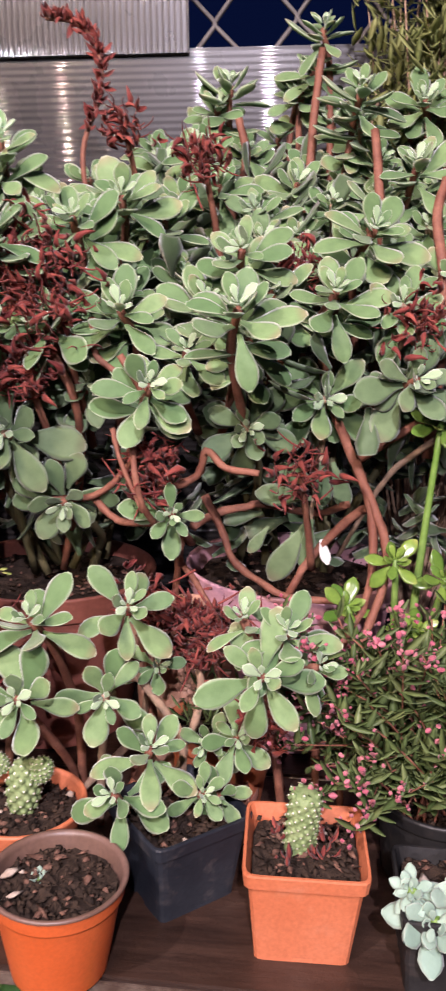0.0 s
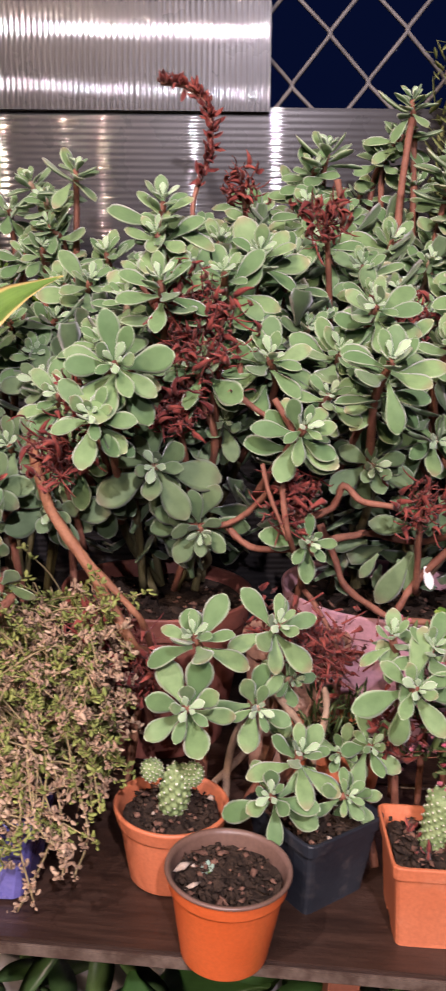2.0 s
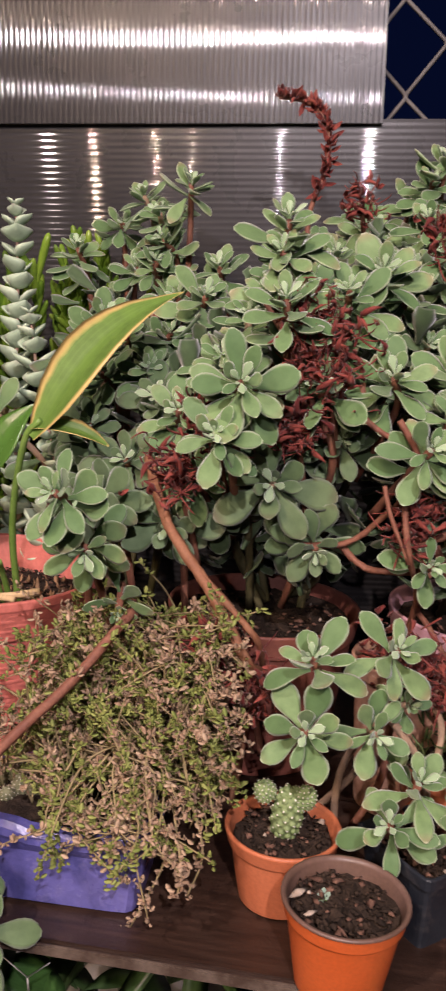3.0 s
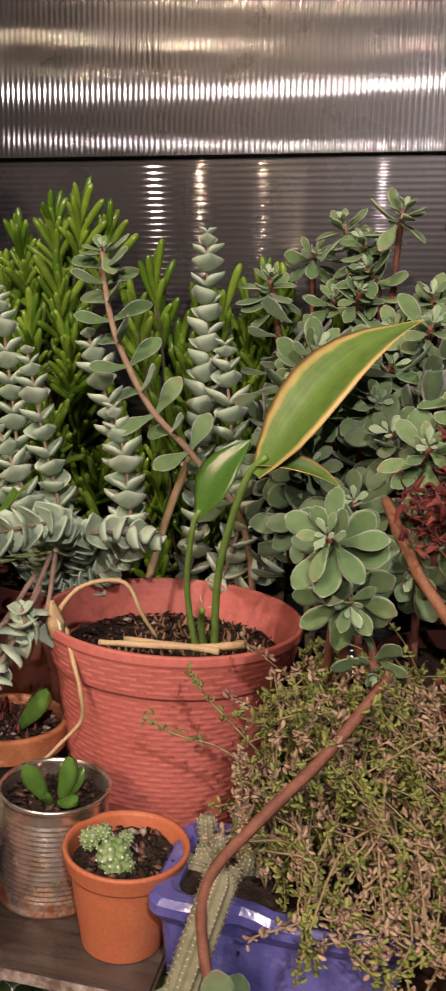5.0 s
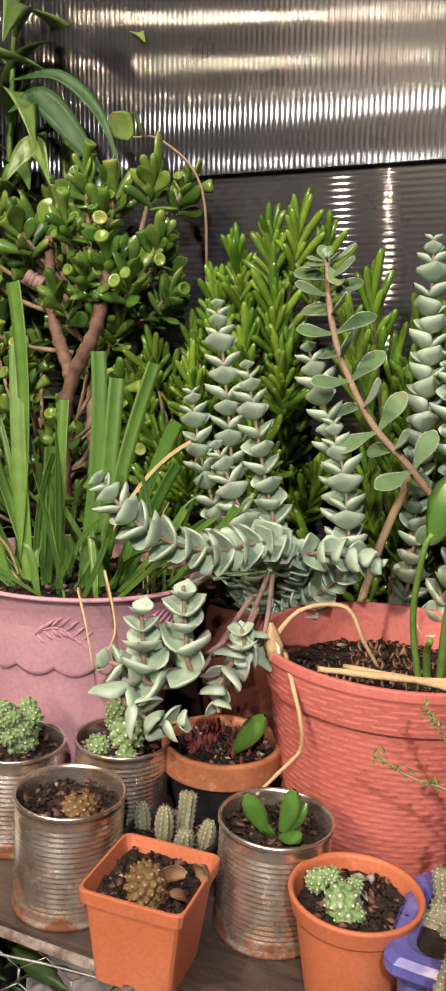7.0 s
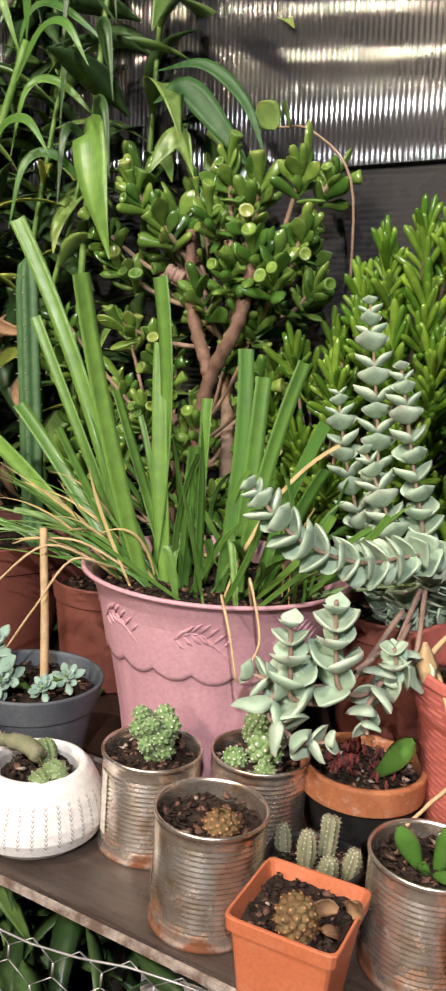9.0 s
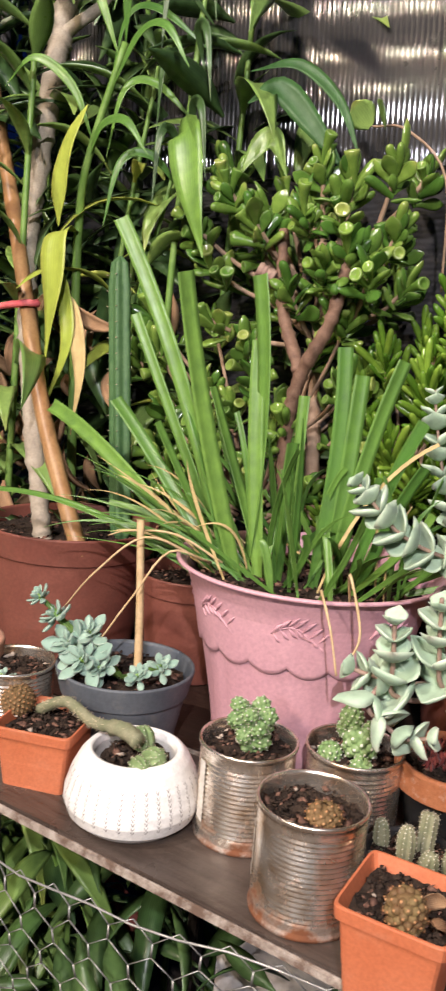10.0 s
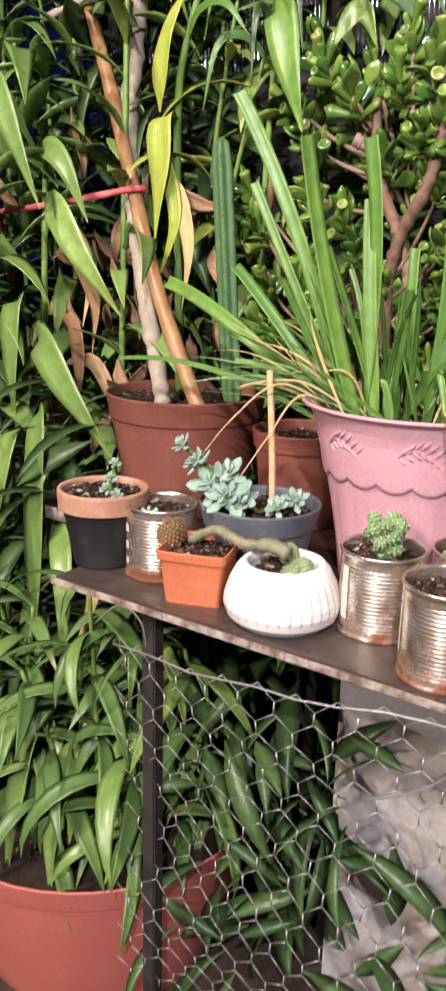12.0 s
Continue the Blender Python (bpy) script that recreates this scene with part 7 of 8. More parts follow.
    part("twine", tube("twine", [Vector(p) - base for p in ((-1.777, 1.030, 1.300), (-1.633, 1.035, 1.315), (-1.520, 1.040, 1.330), (-1.478, 1.044, 1.337), (-1.468, 1.062, 1.338), (-1.486, 1.078, 1.338))], (0.0052, 0.0062), 6, 5, 0.2, rng), M["twine"], th, "faded pink plastic twine")
    tie = tube("tie_cloth", [Vector(p) - base for p in ((-1.690, 1.135, 1.655), (-1.662, 1.138, 1.662), (-1.652, 1.165, 1.668), (-1.68, 1.175, 1.672), (-1.700, 1.150, 1.660), (-1.75, 1.13, 1.64))], (0.010, 0.006), 7, 5, 0.3, rng)
    part("tie_cloth", tie, M["pale_bit"], th, "greyish rag tied round the cane")
    th = thing("plant_stake", "thin pale wooden stake in the slate grey pot", "stake", (-1.062, 0.832, 0.89))
    part("stick", tube("stick", [(0, 0, -0.01), (-0.010, 0.008, 0.10), (-0.022, 0.015, 0.20)], (0.0052, 0.0046), 8), M["stem_straw"], th)
    th = thing("column_cactus", "tall green ribbed column cactus dotted with pale spine cushions", "cactus", (-1.292, 1.085, 0.985))

    def ribbed(aa, q, z):
        return q * (1 + 0.16 * math.cos(5 * aa))
    tilt = pose(0, 0, 0, -2, -6, 0)
    part("column", lathe("column", [(0.008, 0), (0.0135, 0.01)] + [(0.0156, 0.03 + 0.02 * i) for i in range(19)] + [(0.012, 0.425), (0.003, 0.435)], 40, ribbed), M["cactus_dark"], th, "", tilt)
    needles = []
    for i in range(17):
        for k in range(5):
            aa = k * 2 * math.pi / 5
            p = tilt @ Vector((0.0180 * math.cos(aa), 0.0180 * math.sin(aa), 0.03 + 0.0235 * i))
            needles.append(([p + Vector((0.0019, 0, 0)), p + Vector((0, 0.0014, 0.0016)), p + Vector((-0.0016, -0.001, -0.001)), p + Vector((math.cos(aa), math.sin(aa), 0.2)) * 0.0035], [(0, 1, 3), (1, 2, 3), (2, 0, 3), (0, 2, 1)]))
    tagged(part("spines", joined("spines", needles), M["spine"], th), kind="stuff")


build_canes()
# ---- smaller plants ----
def build_edged_leaf():
    base = Vector((-0.475, 0.955, 0.970))
    th = thing("leaf_plant", "dying plant with one large green leaf edged in yellow", "plant", base)
    for pts, r in ((((-0.470, 0.950, 0.968), (-0.463, 0.90, 1.09), (-0.435, 0.850, 1.195), (-0.415, 0.842, 1.222)), (0.0046, 0.0032)),
                   (((-0.490, 0.955, 0.968), (-0.500, 0.92, 1.06), (-0.492, 0.89, 1.135), (-0.485, 0.887, 1.155)), (0.0038, 0.0026)),
                   (((-0.482, 0.960, 0.968), (-0.484, 0.93, 1.02), (-0.478, 0.90, 1.045)), (0.0045, 0.0030))):
        stem(th, [Vector(p) - base for p in pts], r, "stem_green", "petiole", 8, 0.03)
    tip, root = Vector((-0.268, 0.862, 1.364)), Vector((-0.428, 0.846, 1.205))
    blade = leaf_mesh("blade", M["edged"], 0.235, [0.014, 0.042, 0.066, 0.080, 0.086, 0.083, 0.072, 0.054, 0.026, 0.003], 0.0014, bend=-34, fold=0.16, twist=18, across=8, wobble=0.007)
    part("blade", blade, None, th, "green blade with yellowed dry margin", along(root - base, Vector((0.64, -0.02, 1.02)), (-0.35, -1, 0.45), 0.96, -10))
    green = leaf_mesh("blade", M["glossy"], 0.095, [0.010, 0.030, 0.044, 0.046, 0.036, 0.020, 0.003], 0.0012, bend=-25, fold=0.18, across=6, wobble=0.002)
    small = leaf_mesh("blade", M["edged"], 0.085, [0.008, 0.02, 0.026, 0.024, 0.016, 0.003], 0.0012, bend=-50, fold=0.3, across=6)
    part("blade", small, None, th, "small curled yellow-edged blade", along(Vector((-0.425, 0.845, 1.212)) - base, (0.9, -0.2, 0.25), (0, -0.6, 1), 1.0))
    part("blade", green, None, th, "small glossy green blade", along(Vector((-0.487, 0.887, 1.150)) - base, (0.42, -0.05, 0.95), (-0.5, -1, 0.25), 1.0))
    for pts, r in (([(-0.63, 0.885, 1.005), (-0.628, 0.875, 1.035), (-0.605, 0.885, 1.062), (-0.565, 0.90, 1.065), (-0.545, 0.905, 1.03), (-0.53, 0.92, 1.0)], (0.0030, 0.0020)),
                   ([(-0.622, 0.880, 1.015), (-0.605, 0.845, 1.005), (-0.585, 0.825, 0.965), (-0.585, 0.83, 0.935), (-0.60, 0.82, 0.915), (-0.615, 0.79, 0.90)], (0.0026, 0.0018)),
                   ([(-0.585, 0.88, 1.002), (-0.53, 0.885, 1.004), (-0.47, 0.90, 1.004), (-0.43, 0.90, 1.012)], (0.0032, 0.0050)),
                   ([(-0.565, 0.91, 0.999), (-0.50, 0.90, 1.002), (-0.455, 0.885, 1.006)], (0.003, 0.004))):
        stem(th, [Vector(p) - base for p in pts], r, "stem_straw", "dry_stalk", 7, 0.2)
    part("dry_sheath", lathe("dry_sheath", [(0.002, 0), (0.008, 0.010), (0.010, 0.022), (0.006, 0.036), (0.002, 0.048)], 10, lambda a, q, z: q * (1 + 0.25 * math.sin(3 * a))), M["stem_straw"], th, "shrivelled straw-coloured leaf sheath", pose(-0.629 - base.x, 0.872 - base.y, 1.0 - base.z, 8, -6, 0))


def build_bare_branch():
    """The bent stem with paired round-ended leaves behind the coral pot."""
    base = Vector((-0.44, 1.17, 0.80))
    th = thing("paired_leaf_succulent", "bending brown succulent stem with paired oval grey-green leaves", "succulent", base)
    pts = [(-0.44, 1.17, 0.80), (-0.46, 1.10, 1.08), (-0.525, 1.055, 1.185), (-0.58, 1.035, 1.245), (-0.622, 1.03, 1.32), (-0.640, 1.03, 1.38), (-0.646, 1.03, 1.428)]
    line = smooth_path([Vector(p) - base for p in pts], 8)
    part("stem", mesh_of("stem", *tube_data(line, (0.0048, 0.0034), 7)), M["bark_tan"], th)
    rng = random.Random(9)
    n = len(line)
    i = 11
    k = 0
    while i < n - 2:
        way = (line[i + 1] - line[i - 1]).normalized()
        a = 90 * (k % 2) + rng.uniform(-15, 15)
        for s in (0, 180):
            x = Matrix.Rotation(radians(a + s), 3, way) @ way.orthogonal().normalized()
            part("leaf", FUZZ_DARK[rng.randrange(3)] if k < 2 else FUZZ[rng.randrange(2)], None, th, "", along(line[i], x + way * 0.25, way * 0.45 + Vector((0.1, -0.9, 0.35)), rng.uniform(0.90, 1.16)))
        i += 3
        k += 1
    rosette(th, line[-1], (0, -0.55, 1), 0.034, 77, 10)
    th = thing("dry_stick", "dry tan stick leaning behind the coral pot", "stick", (-0.640, 1.16, 0.80))
    part("stick", tube("stick", [(0, 0, 0), (0.058, -0.030, 0.262), (0.106, -0.070, 0.397)], (0.0056, 0.0052), 8), M["stem_straw"], th)


def build_sedum():
    """A loose mass of thin trailing stems, half dry, spilling from the planter box."""
    rng = random.Random(61)
    o = Vector((-0.36, 0.69, SHELF + 0.06))
    th = thing("trailing_stonecrop", "tangled mass of half-dry brown and green trailing stonecrop", "succulent", o, 0, kind="stuff")
    bare, fresh, dry, green = [], [], [], []

    def strand(line, r, is_dry, first, each):
        (bare if is_dry else fresh).append(tube_data([q - o for q in line], (r, r * 0.7), 4))
        for k in range(first, len(line)):
            if rng.random() < 0.35 and k < len(line) - 2:
                continue
            knot = line[k] - o
            for _ in range(each):
                d = Vector((rng.uniform(-1, 1), rng.uniform(-1.2, 0.8), rng.uniform(-0.5, 1)))
                jit = Vector((rng.gauss(0, 1), rng.gauss(0, 1), rng.gauss(0, 1))) * 0.0022
                (dry if is_dry else green).append(along(knot + jit, d, (0, -0.5, 1), rng.uniform(0.7, 1.45)))
    for i in range(400):
        x0, y0 = rng.uniform(-0.375, -0.20), rng.uniform(0.680, 0.80)
        p = Vector((x0, y0, SHELF + 0.07 + rng.uniform(0, 0.02)))
        fx = rng.uniform(-0.07, 0.09) + (0.03 if x0 > -0.3 else 0.0)
        peak = rng.uniform(0.03, 0.175) * (1.0 - 0.35 * max(0.0, (-0.36 - x0) / 0.08))
        top = p + Vector((fx * 0.5, rng.uniform(-0.03, 0.02), peak))
        end = top + Vector((fx * 0.6 + rng.uniform(-0.05, 0.05), rng.uniform(-0.07, -0.005), rng.uniform(-0.045, 0.045)))
        top.x, end.x = min(top.x, -0.23 + rng.uniform(0, 0.04)), min(end.x, -0.22 + rng.uniform(0, 0.05))
        end.x = max(end.x, -0.425 + rng.uniform(0, 0.08))
        end.y = max(end.y, 0.605 if end.x > -0.29 else 0.655)
        end.z = max(end.z, SHELF + 0.076 + rng.uniform(0, 0.06))
        line = smooth_path([p, p.lerp(top, 0.55) + Vector((rng.uniform(-0.015, 0.015), 0.01, 0.012)), top, end], 5)
        strand(line, 0.0010, rng.random() < (0.54 if end.z < 1.03 else 0.36), 5, 6)
    for i in range(34):
        x, low = rng.uniform(-0.345, -0.24), rng.uniform(0.07, 0.13)
        y = 0.608 + rng.uniform(-0.012, 0.03)
        a = Vector((x + rng.uniform(-0.06, 0.06), rng.uniform(0.64, 0.70), rng.uniform(0.91, 0.97)))
        end = Vector((x + rng.uniform(-0.05, 0.06), y - rng.uniform(0, 0.015), SHELF + low))
        strand(smooth_path([a, a.lerp(Vector((x, y, 0.93)), 0.55) + Vector((rng.uniform(-0.02, 0.02), 0, 0.012)), Vector((x, y + 0.006, 0.91)), end], 5), 0.0011, rng.random() < 0.6, 4, 6)
    for x, y, low in ((-0.262, 0.605, 0.030), (-0.236, 0.615, 0.012), (-0.222, 0.60, 0.060), (-0.205, 0.62, 0.045), (-0.30, 0.61, 0.058)):
        line = smooth_path([Vector((x - 0.03, 0.69, 0.945)), Vector((x - 0.015, 0.645, 0.925)), Vector((x, y + 0.005, 0.885)), Vector((x + rng.uniform(-0.03, 0.04), y, SHELF + low))], 7)
        strand(line, 0.0014, True, 6, 5)
    for pts in (((-0.39, 0.74, 0.95), (-0.43, 0.745, 0.968), (-0.47, 0.75, 0.972), (-0.500, 0.752, 0.985)), ((-0.38, 0.74, 0.96), (-0.42, 0.75, 0.99), (-0.445, 0.755, 1.01), (-0.462, 0.757, 1.03))):
        strand(smooth_path([Vector(p) for p in pts], 6), 0.0013, False, 7, 4)
    part("dry_stems", joined("dry_stems", bare), M["sedum_stem"], th, "straw-coloured dry stems")
    part("green_stems", joined("green_stems", fresh), M["sedum_stem"], th, "thin green stems")
    tiny = leaf_data(0.0052, [0.0014, 0.0030, 0.0032, 0.0011], 0.0014, bend=30, cup=0.1, across=2)
    part("dry_leaves", spread("dry_leaves", tiny, dry, M["sedum_dry"]), None, th, "dry pinkish brown leaves")
    part("green_leaves", spread("green_leaves", tiny, green, M["sedum_green"]), None, th, "olive green leaves")


def build_pink_plant():
    rng = random.Random(71)
    o = Vector((0.235, 0.725, SHELF + 0.068))
    th = thing("flowering_plant", "small-leaved dark green plant with clusters of pink florets", "plant", o, 0)
    stems, green, pink = [], [], []
    for i in range(120):
        p = Vector((rng.uniform(-0.04, 0.04), rng.uniform(-0.04, 0.04), 0))
        top = Vector((rng.uniform(-0.15, 0.07), rng.uniform(-0.095, 0.06), rng.uniform(0.03, 0.185)))
        line = smooth_path([p, p.lerp(top, 0.5) + Vector((0, 0, 0.02)), top], 6)
        stems.append(tube_data(line, (0.0012, 0.0008), 4))
        for k in range(3, len(line)):
            for _ in range(3):
                d = Vector((rng.uniform(-1, 1), rng.uniform(-1, 0.7), rng.uniform(-0.2, 1)))
                green.append(along(line[k], d, (0, -0.4, 1), rng.uniform(0.6, 1.3)))
        if rng.random() < 0.62:
            for _ in range(15):
                c = line[-1] + Vector((rng.gauss(0, 0.0075), rng.gauss(0, 0.006), rng.gauss(0.003, 0.006)))
                pink.append(along(c, (rng.uniform(-1, 1), rng.uniform(-1, 0.3), rng.uniform(-0.3, 1)), (0, -1, 0.5), rng.uniform(0.6, 1.3)))
    part("stems", joined("stems", stems), M["bark_red"], th)
    part("foliage", spread("foliage", leaf_data(0.020, [0.002, 0.0052, 0.0058, 0.004, 0.001], 0.0008, bend=15, fold=0.1, across=2), green, M["small"]), None, th)
    tagged(part("florets", spread("florets", leaf_data(0.0052, [0.0018, 0.0040, 0.0040, 0.0013], 0.0008, bend=20, cup=0.2, across=2), pink, M["pink"]), None, th, "pink florets"), kind="stuff")


def build_hedge():
    """Fine-leaved shrub against the fence, and a mossy filler low on the back board."""
    rng = random.Random(81)
    o = Vector((0.30, 1.22, 0.80))
    th = thing("fine_leaved_shrub", "olive green fine-leaved shrub against the fence", "shrub", o, 0)
    stems, leaves = [], []
    for i in range(95):
        top = Vector((rng.uniform(-0.12, 0.25), rng.uniform(-0.14, 0.08), rng.uniform(0.55, 1.08)))
        line = smooth_path([Vector((rng.uniform(-0.02, 0.02), 0, 0)), top * 0.5 + Vector((rng.uniform(-0.03, 0.03), 0, 0)), top], 8)
        stems.append(tube_data(line, (0.003, 0.001), 4))
        for k in range(9, len(line)):
            for _ in range(15):
                d = Vector((rng.uniform(-1, 1), rng.uniform(-1, 0.7), rng.uniform(-0.2, 1)))
                leaves.append(along(line[k] + Vector((rng.uniform(-1, 1), rng.uniform(-1, 1), rng.uniform(-1, 1))) * 0.022, d, (0, -0.4, 1), rng.uniform(0.6, 1.3)))
    part("stems", joined("stems", stems), M["bark_tan"], th)
    part("foliage", spread("foliage", leaf_data(0.027, [0.002, 0.0085, 0.0080, 0.001], 0.0008, bend=15, fold=0.1, across=2), leaves, M["olive"]), None, th)
    # weeds in the small orange pot and green jade at the right
    th = thing("weeds", "thin bright green weeds in an orange pot", "plant", (0.035, 0.792, 0.89), 0)
    leaves = [along((rng.uniform(-0.04, 0.04), rng.uniform(-0.04, 0.04), rng.uniform(0.0, 0.05)), (rng.uniform(-1, 1), rng.uniform(-1, 0.5), rng.uniform(0, 1.2)), (0, -0.4, 1), rng.uniform(0.5, 1.1)) for _ in range(160)]
    part("foliage", spread("foliage", leaf_data(0.024, [0.002, 0.004, 0.004, 0.001], 0.0008, bend=25, across=2), leaves, M["small"]), None, th)
    th = thing("jade_rosettes", "glossy bright green jade rosettes beside brown stems", "succulent", (0.21, 0.83, 0.80), 0)
    for i, (x, y, z) in enumerate(((-0.02, -0.04, 0.275), (0.03, -0.03, 0.255), (-0.06, -0.03, 0.225), (0.0, -0.06, 0.215), (0.05, -0.05, 0.20), (0.06, -0.01, 0.35), (0.02, 0.0, 0.40))):
        stem(th, [(0, 0, 0), (x * 0.5, y * 0.3, z * 0.6), (x, y, z)], (0.005, 0.003), "stem_green", rough=0.05)
        rosette(th, (x, y, z), (0, -0.8, 0.8), 0.036, 500 + i, 11, JADE, "spoon", unit=0.05)


def build_red_clumps():
    """Withered red flower heads and leaf remains in the bushes."""
    rng = random.Random(91)
    curl = leaf_data(0.026, [0.0024, 0.0052, 0.0060, 0.0038, 0.0010], 0.0012, bend=150, cup=0.6, twist=90, across=4)
    thread = leaf_data(0.030, [0.0020, 0.0020, 0.0016, 0.0012, 0.0006], 0.0016, bend=80, twist=90, across=2)
    for i, (x, y, z, r, n) in enumerate(((-0.125, 0.785, 1.305, 0.032, 80), (-0.14, 0.80, 1.335, 0.025, 50), (-0.150, 0.80, 1.235, 0.022, 50), (-0.262, 0.775, 1.19, 0.024, 60), (-0.18, 0.76, 0.985, 0.032, 80), (-0.215, 0.75, 1.03, 0.022, 40),
                                         (-0.03, 0.78, 1.02, 0.030, 70), (0.02, 0.775, 1.0, 0.028, 60), (-0.03, 0.77, 1.16, 0.022, 40), (0.09, 0.90, 1.33, 0.022, 40), (0.0, 0.93, 1.43, 0.02, 40), (-0.09, 1.02, 1.47, 0.018, 30),
                                         (-0.23, 0.77, 1.24, 0.02, 35), (0.075, 0.72, 0.95, 0.022, 45), (0.20, 0.82, 1.29, 0.022, 35), (0.10, 0.80, 1.15, 0.022, 35))):
        th = thing("withered_leaves", "clump of withered dark red leaves on a stem", "dry leaves", (x, y, z - 0.05), 0, "withered clumps")
        stem(th, [(0.02, 0.06, -0.06), (0.01, 0.03, 0.0), (0, 0, 0.05)], (0.004, 0.003), "bark_red")
        ms = [along((rng.gauss(0, r * 0.6), rng.gauss(0, r * 0.4), 0.05 + rng.gauss(0, r * 0.65)), (rng.uniform(-1, 1), rng.uniform(-1, 0.5), rng.uniform(-1, 1)), (0, -1, 0.5), rng.uniform(0.6, 1.25)) for _ in range(int(n * 2.4))]
        part("leaves", spread("leaves", curl, ms[:int(n * 1.1)], M["red_dry"]), None, th)
        part("threads", spread("threads", thread, ms[int(n * 1.1):], M["red_dry"]), None, th, "thin withered red threads")
    o = Vector((-0.14, 1.09, 1.38))
    th = thing("flower_stalk", "arching dry red flower stalk above the bush", "flower", o, 0)
    pts = [(-0.14, 1.09, 1.38), (-0.150, 1.10, 1.46), (-0.132, 1.115, 1.525), (-0.135, 1.12, 1.575), (-0.160, 1.125, 1.602), (-0.197, 1.13, 1.608)]
    line = smooth_path([Vector(p) - o for p in pts], 6)
    part("stalk", mesh_of("stalk", *tube_data(line, (0.0035, 0.0026), 6)), M["bark_red"], th)
    curl = leaf_data(0.022, [0.003, 0.0068, 0.006, 0.001], 0.0014, bend=95, cup=0.4, across=2)
    ms = []
    for k in range(8, len(line)):
        for _ in range(9 if k % 2 else 3):
            ms.append(along(line[k], (rng.uniform(-1, 1), rng.uniform(-1, 1), rng.uniform(-0.6, 1)), (0, -1, 0.5), rng.uniform(0.6, 1.1)))
    tagged(part("florets", spread("florets", curl, ms, M["red_dry"]), None, th, "withered red florets"), kind="stuff")
    for i, (a, b, c) in enumerate((((0.02, 1.10, 1.36), (0.04, 1.10, 1.45), (0.03, 1.10, 1.50)), ((0.115, 1.12, 1.40), (0.118, 1.13, 1.50), (0.125, 1.14, 1.585)), ((0.18, 0.93, 1.34), (0.175, 0.94, 1.40), (0.17, 0.97, 1.47)), ((0.235, 0.88, 1.30), (0.225, 0.90, 1.38), (0.235, 0.92, 1.42)))):
        th = thing("bare_stem", "upright reddish succulent stem", "stem", a, 0)
        stem(th, [(0, 0.02, -0.15), (0, 0, 0), Vector(b) - Vector(a), Vector(c) - Vector(a)], (0.006, 0.0045), "bark_red")


